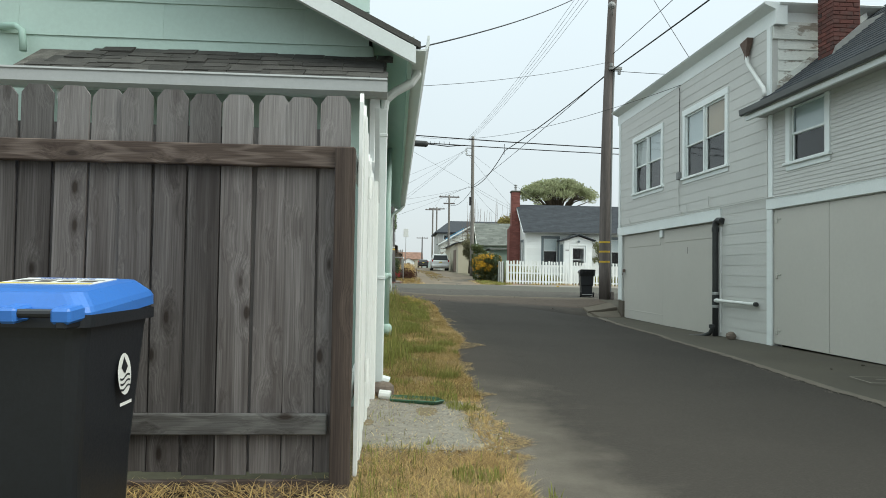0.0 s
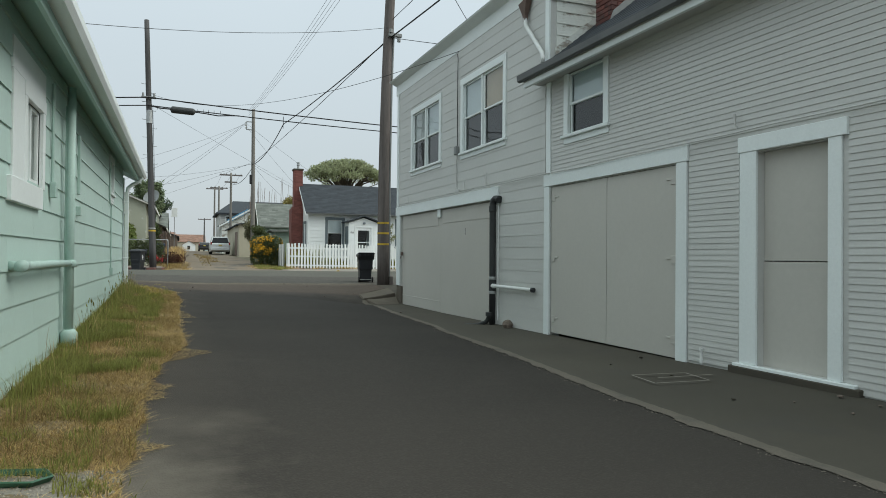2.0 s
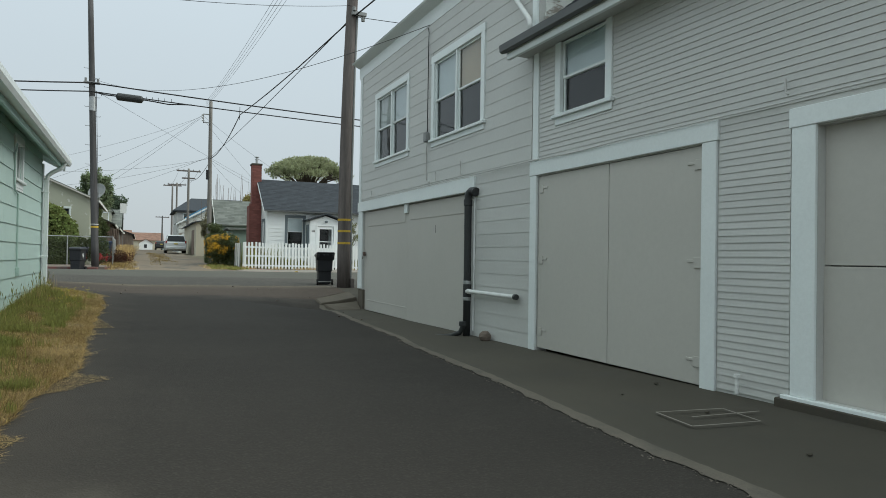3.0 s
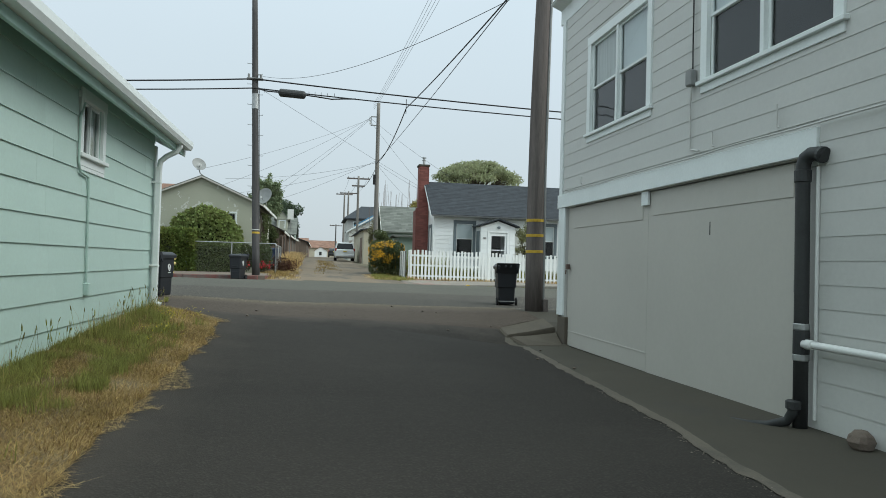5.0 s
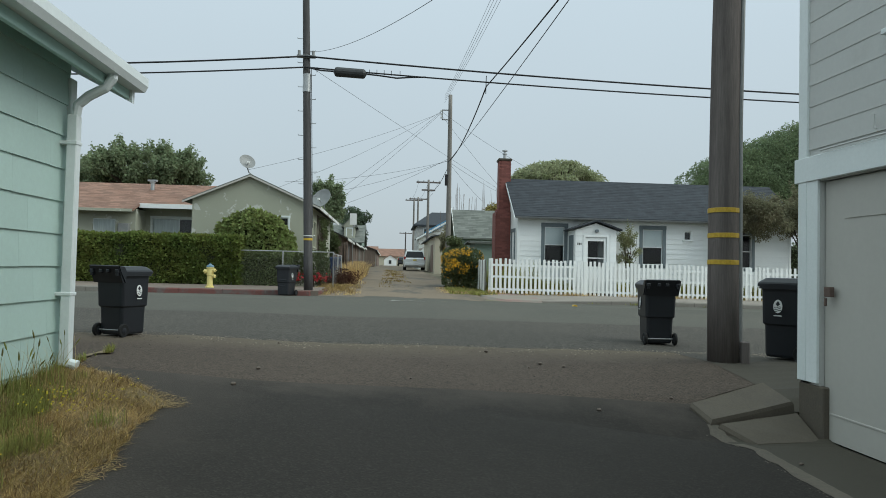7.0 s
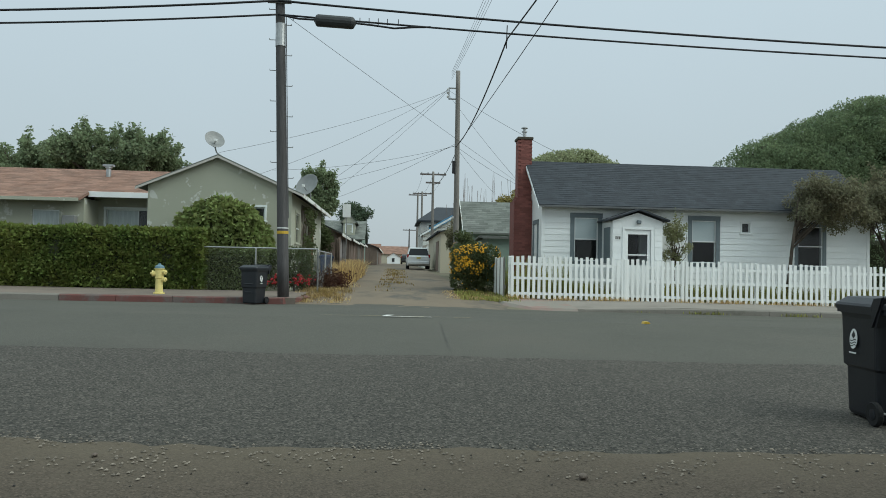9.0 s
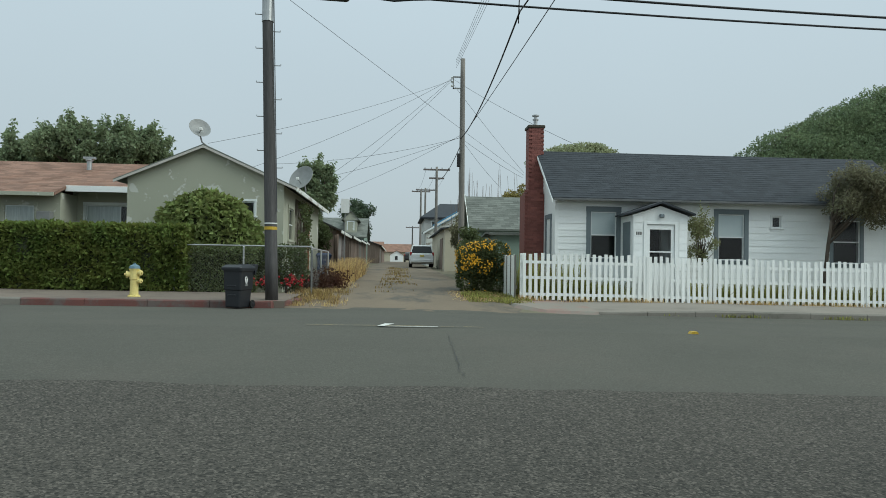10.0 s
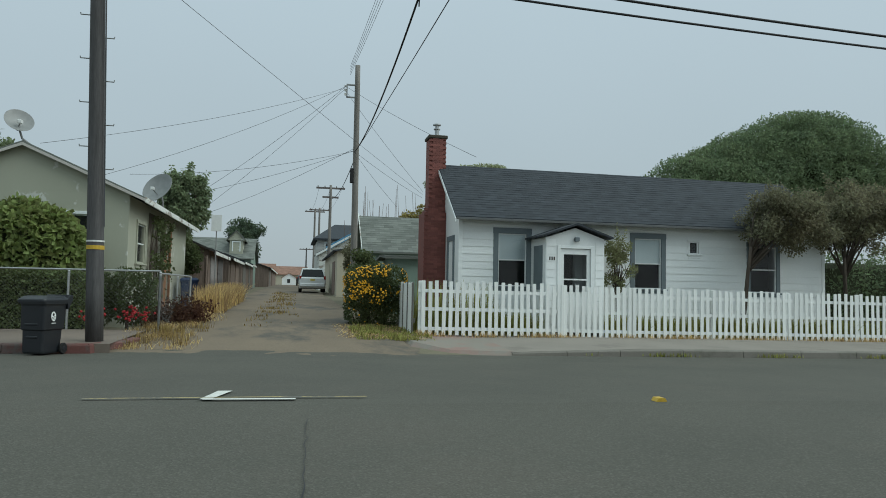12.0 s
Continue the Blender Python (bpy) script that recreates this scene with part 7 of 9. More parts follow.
for x0, x1 in ((7.05, 10.93), (10.96, 12.90), (13.0, 18), (18, 27)):
    for h in (0.12, 0.62, 1.08):
        z0, z1 = zf(x0) + h, zf(x1) + h
        part("rail", Build().add([(x0, 41.70, z0), (x1, 41.70, z1), (x1, 41.74, z1), (x0, 41.74, z0), (x0, 41.70, z0 + 0.085), (x1, 41.70, z1 + 0.085), (x1, 41.74, z1 + 0.085), (x0, 41.74, z0 + 0.085)], [(3, 2, 1, 0), (4, 5, 6, 7), (0, 1, 5, 4), (1, 2, 6, 5), (2, 3, 7, 6), (3, 0, 4, 7)]), WHITE_FENCE, pick)
side = thing("side_fence", (6.95, 43, 0.3), "grey-white weathered board fence along the alley", "fence")
for k in range(13):
    y = 41.85 + 0.19 * k
    part("board", Build().box(6.93, 6.955, y, y + 0.175, 0.30, 1.62 + rnd.uniform(-0.03, 0.03), 0.004), WHITE_FENCE if k % 4 else GREY_WOOD, side)
part("rail", Build().box(6.96, 7.0, 41.85, 44.3, 0.6, 0.7), GREY_WOOD, side)

# ---- sage stucco house and its neighbour ----
sage = thing("sage_house", (-2.5, 48, 0.5), "sage-green stucco house with a low gable and patched walls", "house")
SF = facing((0, 43.1, 0), (1, 0), (0, -1))
SE = facing((-0.17, 0, 0), (0, 1), (1, 0))
b = Build(SF)
wall_cells(b, -4.92, -0.17, 0.2, 3.72, -0.18, 0, [(-1.62, -1.05, 2.75, 3.15)])
b.prism([(-4.92, 3.721), (-0.17, 3.721), (-0.17, 3.75), (-2.62, 4.83), (-4.92, 3.85)], -0.18, 0)
part("wall", b, STUCCO, sage)
b = Build(SE)
wall_cells(b, 43.28, 52.5, 0.2, 3.68, -0.18, 0, [(44.1, 45.0, 2.05, 3.05), (48.0, 48.95, 0.5, 2.7)])
part("wall", b, STUCCO, sage)
for dims in ((-4.92, -4.74, 43.28, 52.5, 0.2, 3.72), (-4.73, -0.36, 52.3, 52.48, 0.2, 3.7), (-4.7, -0.4, 47.2, 47.3, 0.3, 3.6)):
    part("wall", Build().box(*dims), STUCCO, sage)
for s, xe, ze in ((-1, -5.28, 3.76), (1, 0.22, 3.64)):
    b = Build()
    b.prism([(-2.62, 4.90), (xe, ze), (xe, ze - 0.05), (-2.62, 4.84)], 42.93, 52.8)
    part("roof", b, ROOF_GREEN, sage, "grey composition roof with brown fascia")
    b = Build()
    b.prism([(-2.62, 4.85), (xe, ze - 0.04), (xe, ze - 0.11), (-2.62, 4.78)], 42.90, 42.93)
    part("bargeboard", b, GREY_DOOR, sage)
part("fascia", Build().box(0.22, 0.26, 42.93, 52.8, 3.50, 3.64, 0.004), PEELING, sage)
window(sage, SE, 43.98, 45.12, 1.97, 3.15, trim=0.08, mat=STUCCO, upper=SCREEN, lower=SCREEN)
window(sage, SF, -1.68, -1.0, 2.68, 3.22, trim=0.06, upper=SCREEN, lower=SCREEN, split=False)
part("door", Build(SE).box(48.0, 48.95, -0.1, -0.05, 0.5, 2.7, 0.004), DOOR_ORANGE, sage, "orange-brown wooden side door")
part("door_frame", Build(SE).box(47.85, 48.0, -0.02, 0.05, 0.5, 2.8, 0.004), DOOR_ORANGE, sage)
part("door_frame", Build(SE).box(48.95, 49.08, -0.02, 0.06, 0.5, 3.4, 0.004), DOOR_ORANGE, sage)
part("porch_post", Build(SE).box(47.1, 47.22, 0.05, 0.17, 0.45, 3.42, 0.006), OLD_FENCE, sage, "stained brown timber post")
# board colour holds the eave's shadow as well as stains and brown timber
part("stain_board", Build(SE).box(45.5, 47.0, 0.004, 0.012, 1.2, 3.5, 0.002), shader("stained_shadowed_boarding", (0.11, 0.09, 0.07), (0.06, 0.052, 0.045), rough=0.9, big=2.5, fine=30, grain=0.25, bump=0.3, dirt=(0.30, 0.29, 0.23), dirt_scale=1.6, dirt_lo=0.5, dirt_hi=0.62), sage, "weather-stained boarding, darkened with the eave's shadow")


def dish(name, at, mast, aim, r):
    root = thing(name, at, "grey satellite dish on a bent mast", "satellite dish", group="satellite dishes")
    aim = Vector(aim).normalized()
    c = Vector(mast[-1])
    part("mast", Build().tube([at] + mast, 0.025, 8), DULL_METAL, root)
    b = Build()
    b.lathe([(0.02, -0.13 * r), (0.4 * r, -0.10 * r), (0.75 * r, -0.01 * r), (r, 0.13 * r), (r * 1.01, 0.16 * r), (0.98 * r, 0.15 * r), (0.72 * r, 0.02 * r), (0.4 * r, -0.07 * r), (0.02, -0.10 * r)], c + aim * 0.10, 24, aim)
    part("reflector", b, DULL_METAL, root, smooth=True)
    f = c + aim * (0.8 * r) + Vector((0, 0, -0.35 * r))
    part("feed_arm", Build().tube([c, c + Vector((0, 0, -0.5 * r)), f], 0.015, 8), DULL_METAL, root)
    part("feed", Build().box(f.x - 0.05, f.x + 0.05, f.y - 0.06, f.y + 0.06, f.z - 0.04, f.z + 0.05, 0.01), WHITE_PVC, root)


dish("satellite_dish", (-2.55, 43.3, 4.85), [(-2.75, 43.25, 5.0), (-2.85, 43.2, 5.35)], (0.45, -0.7, 0.45), 0.33)
dish("satellite_dish", (0.12, 45.9, 3.70), [(0.12, 45.9, 3.85), (0.05, 45.9, 4.2)], (-0.45, -0.75, 0.45), 0.48)

red = thing("red_roofed_house", (-11, 48, 0.5), "low sage house with a red-brown shingle roof", "house")
R1 = facing((0, 45.1, 0), (1, 0), (0, -1))
R2 = facing((0, 46.3, 0), (1, 0), (0, -1))
b = Build(R1)
wall_cells(b, -20, -8.0, 0.3, 3.5, -0.18, 0, [(-9.62, -8.68, 1.7, 3.05), (-13.5, -12, 1.6, 3.0)])
part("wall", b, STUCCO, red)
b = Build(R2)
wall_cells(b, -8.0, -4.95, 0.3, 3.9, -0.18, 0, [(-7.55, -5.2, 1.7, 3.2)])
b.box(-8.0, -7.85, 0.0, 1.2, 0.3, 3.5)
part("wall", b, STUCCO, red)
b = Build()
b.box(-20, -4.95, 51.5, 51.7, 0.3, 3.5)
b.box(-20, -19.8, 45.3, 51.5, 0.3, 3.5)
part("wall", b, STUCCO, red)
rf = Build()
shingle_plane(rf, (-20.5, 44.5, 3.45), (1, 0, 0), (0, 4.0, 1.52), 12.75, math.hypot(4.0, 1.52), course=0.16, tab=0.4)
shingle_plane(rf, (-7.75, 45.3, 3.754), (1, 0, 0), (0, 4.0, 1.52), 3.0, math.hypot(3.2, 1.216), course=0.16, tab=0.4)
part("roof", rf, ROOF_RED, red, "red-brown shingle roof")
b = Build()
b.prism([(44.5, 3.44), (48.5, 4.96), (52.5, 3.44), (52.5, 3.36), (48.5, 4.88), (44.5, 3.36)], -20.5, -7.75, "yz")
b.prism([(45.3, 3.744), (48.5, 4.96), (52.5, 3.44), (52.5, 3.36), (48.5, 4.88), (45.3, 3.66)], -7.74, -4.7, "yz")
part("roof_deck", b, ROOF_RED, red)
part("fascia", Build().box(-7.78, -4.75, 45.26, 45.30, 3.56, 3.76, 0.004), HOUSE_WHITE, red, "white painted fascia")
part("fascia", Build().box(-20.5, -7.78, 44.46, 44.50, 3.33, 3.45, 0.004), STUCCO, red)
window(red, R2, -7.63, -5.12, 1.65, 3.28, trim=0.08, lights=1, slide=True, upper=SCREEN, lower=CURTAIN)
window(red, R1, -9.7, -8.6, 1.62, 3.13, trim=0.08, mat=STUCCO, split=False, upper=CURTAIN, lower=CURTAIN)
window(red, R1, -13.6, -11.9, 1.5, 3.1, trim=0.08, split=False, upper=SCREEN, lower=CURTAIN)
b = Build()
b.lathe([(0.09, 0), (0.09, 0.35), (0.13, 0.37), (0.13, 0.42)], (-8.0, 47.5, 4.55), 12)
b.box(-8.2, -7.8, 47.4, 47.6, 4.98, 5.06)
part("flue", b, METAL, red, "white metal roof flue")
part("window_cooler", Build().box(-8.5, -8.05, 44.85, 45.1, 2.45, 2.85, 0.02), DULL_METAL, red)


# ---- sheds and houses down the far alley ----
def shed(name, x0, x1, y0, y1, wall_h, ridge_h, axis, mat, roof_mat, label, overhang=0.3, doors=()):
    zb = min(land(x0, y0), land(x1, y1)) - 0.1
    root = thing(name, ((x0 + x1) / 2, (y0 + y1) / 2, zb), label, "shed")
    b = Build()
    z = land((x0 + x1) / 2, y0) + wall_h
    b.box(x0, x1, y0, y1, zb, z)
    zr = z + ridge_h
    if axis == "y":
        xm = (x0 + x1) / 2
        b.prism([(x0, z), (x1, z), (xm, zr)], y0, y1)
        part("wall", b, mat, root)
        run = xm - x0 + overhang
        drop = ridge_h * run / (xm - x0)
        for s in (-1, 1):
            r = Build()
            shingle_plane(r, (xm + s * run, y0 - overhang, zr - drop + 0.06), (0, 1, 0), (-s * run, 0, drop), y1 - y0 + 2 * overhang, math.hypot(run, drop), course=0.2, tab=0.5)
            r.prism([(xm, zr + 0.055), (xm + s * run, zr - drop + 0.055), (xm + s * run, zr - drop - 0.02), (xm, zr - 0.02)], y0 - overhang, y1 + overhang)
            part("roof", r, roof_mat, root)
    else:
        ym = (y0 + y1) / 2
        b.prism([(y0, z), (y1, z), (ym, zr)], x0, x1, "yz")
        part("wall", b, mat, root)
        run = ym - y0 + overhang
        drop = ridge_h * run / (ym - y0)
        for s in (-1, 1):
            r = Build()
            shingle_plane(r, (x0 - overhang, ym + s * run, zr - drop + 0.06), (1, 0, 0), (0, -s * run, drop), x1 - x0 + 2 * overhang, math.hypot(run, drop), course=0.2, tab=0.5)
            r.prism([(ym, zr + 0.055), (ym + s * run, zr - drop + 0.055), (ym + s * run, zr - drop - 0.02), (ym, zr - 0.02)], x0 - overhang, x1 + overhang, "yz")
            part("roof", r, roof_mat, root)
    if x1 < 3 and axis == "y":
        part("fascia", Build().box(x1 + overhang - 0.02, x1 + overhang + 0.03, y0 - overhang, y1 + overhang, zr - drop - 0.10, zr - drop + 0.05, 0.005), PEELING, root)
    for (da, db, h, m_) in doors:
        side_x = x1 if x1 < 3 else x0
        s = 1 if x1 < 3 else -1
        part("door", Build().box(side_x, side_x + s * 0.04, da, db, zb + 0.15, zb + 0.15 + h, 0.004), m_, root)
    return root


gs = shed("green_roofed_shed", 7.5, 12.2, 57.9, 62.5, 2.75, 1.75, "x", GREENISH, ROOF_GREEN, "old shed with a faded patchy green shingle roof")
part("bargeboard", Build().prism([(57.55, 3.13), (60.2, 5.31), (60.2, 5.20), (57.55, 3.02)], 7.15, 7.19, "yz"), PEELING, gs)
shed("lean_shed", 7.6, 9.0, 50.5, 53.0, 2.1, 0.10, "x", GREENISH, ROOF_GREEN, "small low outbuilding behind the white house")
shed("cream_garage", 6.75, 11.5, 70.0, 87.0, 3.0, 0.4, "y", CREAM, ROOF_DARK, "cream rendered garage along the alley", doors=((72, 75, 2.3, OLD_FENCE), (79, 82, 2.3, CREAM)))
low = shed("gabled_garage", 6.3, 13.7, 90.0, 94.6, 3.5, 2.2, "y", PEELING, ROOF_DARK, "pale gabled garage with a white edged roof")
for s_ in (-1, 1):
    part("bargeboard", Build().prism([(10.0, 6.90), (10.0 + s_ * 4.05, 4.52), (10.0 + s_ * 4.05, 4.30), (10.0, 6.68)], 89.62, 89.69), WHITE_TRIM, low)
part("door", Build().box(7.2, 9.6, 89.95, 90.0, 1.1, 3.3, 0.01), OLD_FENCE, low)


def hip_house(x0, x1, y0, y1, zb, ze, zr, label):
    """A block of two storeys under a hipped roof, with sash windows towards the alley's mouth."""
    root = thing("two_storey_house", ((x0 + x1) / 2, (y0 + y1) / 2, zb), label, "house")
    south = facing((0, y0, 0), (1, 0), (0, -1))
    ws = [(x0 + 0.7 + 2.4 * k, x0 + 1.7 + 2.4 * k, ze - 1.65, ze - 0.35) for k in range(3)]
    b = Build(south)
    wall_cells(b, x0, x1, zb, ze, -0.2, 0.0, [inset(w, 0.08) for w in ws])
    part("wall", b, GREY_SIDING, root)
    part("wall", Build().box(x0, x0 + 0.2, y0 + 0.2, y1, zb, ze), GREY_SIDING, root)
    part("wall", Build().box(x1 - 0.2, x1, y0 + 0.2, y1, zb, ze), GREY_SIDING, root)
    part("wall", Build().box(x0 + 0.2, x1 - 0.2, y1 - 0.2, y1, zb, ze), GREY_SIDING, root)
    for w in ws:
        window(root, south, *w, trim=0.10, upper=SCREEN, lower=SCREEN)
    o, r = 0.45, (y1 - y0) / 2 * 0.42
    e0, e1, f0, f1, ym = x0 - o, x1 + o, y0 - o, y1 + o, (y0 + y1) / 2
    b = Build()
    v = [(e0, f0, ze), (e1, f0, ze), (e1, f1, ze), (e0, f1, ze), (x0 + r, ym, zr), (x1 - r, ym, zr)]
    b.add(v + [(x, y, z - 0.16) for x, y, z in v[:4]], [(0, 1, 5, 4), (1, 2, 5), (2, 3, 4, 5), (3, 0, 4), (6, 7, 1, 0), (7, 8, 2, 1), (8, 9, 3, 2), (9, 6, 0, 3), (9, 8, 7, 6)])
    part("roof", b, ROOF_DARK, root, "dark hipped shingle roof")
    return root


hip_house(6.3, 18.0, 95.6, 105.0, 1.1, 6.4, 8.3, "two-storey grey house with a hipped roof down the alley")
shed("plank_garage", -4.2, 0.35, 55.5, 62.0, 2.3, 1.0, "y", OLD_FENCE, ROOF_SHAKE, "brown plank garage beside the alley", doors=((56.2, 58.6, 2.0, BROWN_WOOD), (59.2, 61.4, 2.0, BROWN_WOOD)))
shed("plank_garage", -4.5, 0.4, 64.5, 72.0, 2.2, 0.9, "y", OLD_FENCE, ROOF_SHAKE, "brown garage with a low roof beside the alley", doors=((65.5, 68.2, 2.0, OLD_FENCE), (69, 71.5, 2.0, OLD_FENCE)))
shed("plank_garage", -4.0, 0.3, 75.5, 84.0, 2.2, 0.8, "y", OLD_FENCE, ROOF_DARK, "brown garage further down the alley", doors=((77, 80, 2.0, GREY_WOOD),))
shed("plank_garage", -4.0, 0.25, 86.0, 91.5, 2.2, 0.8, "y", GREY_WOOD, ROOF_DARK, "pale garage far down the alley", doors=((87, 90, 2.0, OLD_FENCE),))
dh = shed("dormer_house", -9.5, -0.1, 93.5, 102.0, 2.9, 2.1, "x", GREENISH, ROOF_GREEN, "grey-green house with a roof dormer behind the garages")
part("dormer", Build().box(-2.2, -0.95, 94.2, 97.0, 4.4, 5.9).prism([(-2.4, 5.85), (-0.75, 5.85), (-1.58, 6.75)], 94.1, 97.4), STUCCO, dh, "small gabled roof dormer")
for s_ in (-1, 1):
    part("dormer_roof", Build().prism([(-1.58, 6.86), (-1.58 + s_ * 0.95, 5.86), (-1.58 + s_ * 0.95, 5.76), (-1.58, 6.76)], 93.95, 97.4), ROOF_GREEN, dh)
window(dh, facing((0, 94.2, 0), (1, 0), (0, -1)), -1.98, -1.17, 4.75, 5.75, trim=0.10, upper=SCREEN, lower=SCREEN, sill=False)
shed("dark_garage", -4.0, 1.2, 106, 140.0, 2.2, 0.9, "y", OLD_FENCE, ROOF_DARK, "long run of dark timber garages far down the alley", doors=((108, 112, 2.0, GREY_WOOD), (116, 120, 2, OLD_FENCE)))
eh = shed("end_house", 2.1, 4.5, 148, 153, 1.3, 0.75, "y", HOUSE_WHITE, ROOF_RED, "white gabled cottage at the alley's end", overhang=0.15)
part("window", Build().box(3.0, 3.5, 147.95, 148.0, 2.0, 2.7, 0.01), SCREEN, eh)
shed("end_house", 0.6, 6.4, 156, 163, 2.0, 1.5, "x", CREAM, ROOF_RED, "cream cottage with a red roof in the distance")
shed("end_house", -8.0, 0.4, 158, 166, 2.2, 1.8, "x", CREAM, ROOF_RED, "low cottage with a red roof in the distance")
tarp = Build()
tr_ = lambda x: 4.5 + (x - 5.95) * 0.595 + 0.16
rows_ = [(x, y, tr_(x) + 0.05 * noise.noise((x * 2, y * 2, 0))) for x in steps(6.9, 9.3, 0.4) for y in steps(89.65, 92.2, 0.5)]
ny_ = len(steps(89.65, 92.2, 0.5))
nx_ = len(steps(6.9, 9.3, 0.4))
tarp.add(rows_ + [(x, 89.62, z - 0.45 - 0.1 * noise.noise((x * 3, 0, 4))) for x, y, z in rows_[::ny_]], [(i * ny_ + k, (i + 1) * ny_ + k, (i + 1) * ny_ + k + 1, i * ny_ + k + 1) for i in range(nx_ - 1) for k in range(ny_ - 1)] + [(nx_ * ny_ + i, nx_ * ny_ + i + 1, (i + 1) * ny_, i * ny_) for i in range(nx_ - 1)])
single("tarpaulin", tarp, BLUE_TARP, "bright blue tarpaulin draped over a roof edge", "tarpaulin")

alley_fence = thing("alley_fence", (0.85, 52, 0.6), "old brown plank fence along the far alley", "fence")
apm = Build().box(0, 0.022, 0, 0.15, 0, 1.85, 0.003).mesh("board", OLD_FENCE)
for k in range(30):
    y = 49.6 + 0.165 * k
    x = 0.95 - 0.02 * k
    piece("board", apm, alley_fence, pose(x, y, land(x, y) + rnd.uniform(-0.05, 0.05), rnd.uniform(-1, 1), rnd.uniform(-2, 2), rnd.uniform(-3, 3)))
cf = thing("cream_fence", (6.6, 60, 0.7), "grey board fence beside the alley bushes", "fence")
for k in range(24):
    y = 50.0 + 0.30 * k
    part("board", Build().box(6.78, 6.81, y, y + 0.285, 0.4, land(6.8, y) + 1.75 + rnd.uniform(-0.05, 0.05), 0.004), GREY_WOOD if k % 3 else CREAM, cf)

sg = thing("street_sign", (1.2, 50.2, 0.6), "back of a plain pale metal sign on a post", "sign")
part("post", Build().box(1.18, 1.215, 50.2, 50.23, 0.4, 3.75, 0.004), DULL_METAL, sg)
part("plate", Build().box(1.02, 1.37, 50.17, 50.20, 3.38, 3.97, 0.003), WHITE_PVC, sg)



# ---- chain-link fence ----
def chain_link(root, p, q, z0, h, pitch=0.085):
    p, q = Vector((*p, 0)), Vector((*q, 0))
    d = q - p
    L = d.length
    u = d / L
    b = Build()
    s = -h
    while s < L:
        for up in (1, -1):
            a0, a1 = max(s, 0), min(s + h, L)
            if a1 - a0 < 0.03:
                continue
            za, zb = (a0 - s, a1 - s) if up > 0 else (h - (a0 - s), h - (a1 - s))
            P, Q = p + u * a0, p + u * a1
            b.tube([(P.x, P.y, z0 + za), (Q.x, Q.y, z0 + zb)], 0.0009, 3, caps=False)
        s += pitch
    tagged(part("mesh", b, DULL_METAL, root), kind="stuff")
    part("top_rail", Build().tube([(p.x, p.y, z0 + h), (q.x, q.y, z0 + h)], 0.021, 8), METAL, root)
    n = max(1, round(L / 2.2))
    for i in range(n + 1):
        c = p + d * (i / n)
        part("post", Build().lathe([(0.028, 0), (0.028, h + 0.05), (0.035, h + 0.06), (0.01, h + 0.10)], (c.x, c.y, z0 - 0.1), 8), METAL, root)


cl = thing("chain_link_fence", (0, 41.4, 0.4), "galvanised chain-link fence around the front yard", "fence")
chain_link(cl, (-2.9, 41.35), (0.95, 41.35), 0.42, 1.33)
chain_link(cl, (0.95, 41.35), (0.9, 46.5), 0.45, 1.25, 0.17)

# ---- hydrant ----
hy = thing("fire_hydrant", (-3.02, 38.75, 0.40), "yellow fire hydrant with a grey-blue cap", "fire hydrant")
h0 = (-3.02, 38.75, 0.38)
part("barrel", Build().lathe([(0.15, 0), (0.15, 0.035), (0.105, 0.05), (0.10, 0.12), (0.095, 0.42), (0.115, 0.44), (0.115, 0.66), (0.13, 0.68), (0.13, 0.70)], h0, 18), HYDRANT, hy, smooth=False)
part("bonnet", Build().lathe([(0.13, 0.70), (0.13, 0.72), (0.11, 0.77), (0.05, 0.80), (0.03, 0.81), (0.03, 0.84), (0.0, 0.845)], h0, 18), HYDRANT_CAP, hy)
for ax, z, r in (((-1, -0.3, 0), 0.56, 0.07), ((1, -0.3, 0), 0.60, 0.055), ((1, -0.3, 0), 0.40, 0.05)):
    part("outlet", Build().lathe([(r, 0.05), (r, 0.15), (r * 1.2, 0.15), (r * 1.2, 0.19), (r * 0.4, 0.195), (r * 0.4, 0.23)], (h0[0], h0[1], h0[2] + z), 12, ax), HYDRANT, hy)
for k in range(6):
    a_ = k * math.pi / 3
    part("bolt", Build().lathe([(0.016, 0), (0.016, 0.03)], (h0[0] + 0.13 * math.cos(a_), h0[1] + 0.13 * math.sin(a_), h0[2] + 0.03), 6), HYDRANT, hy)


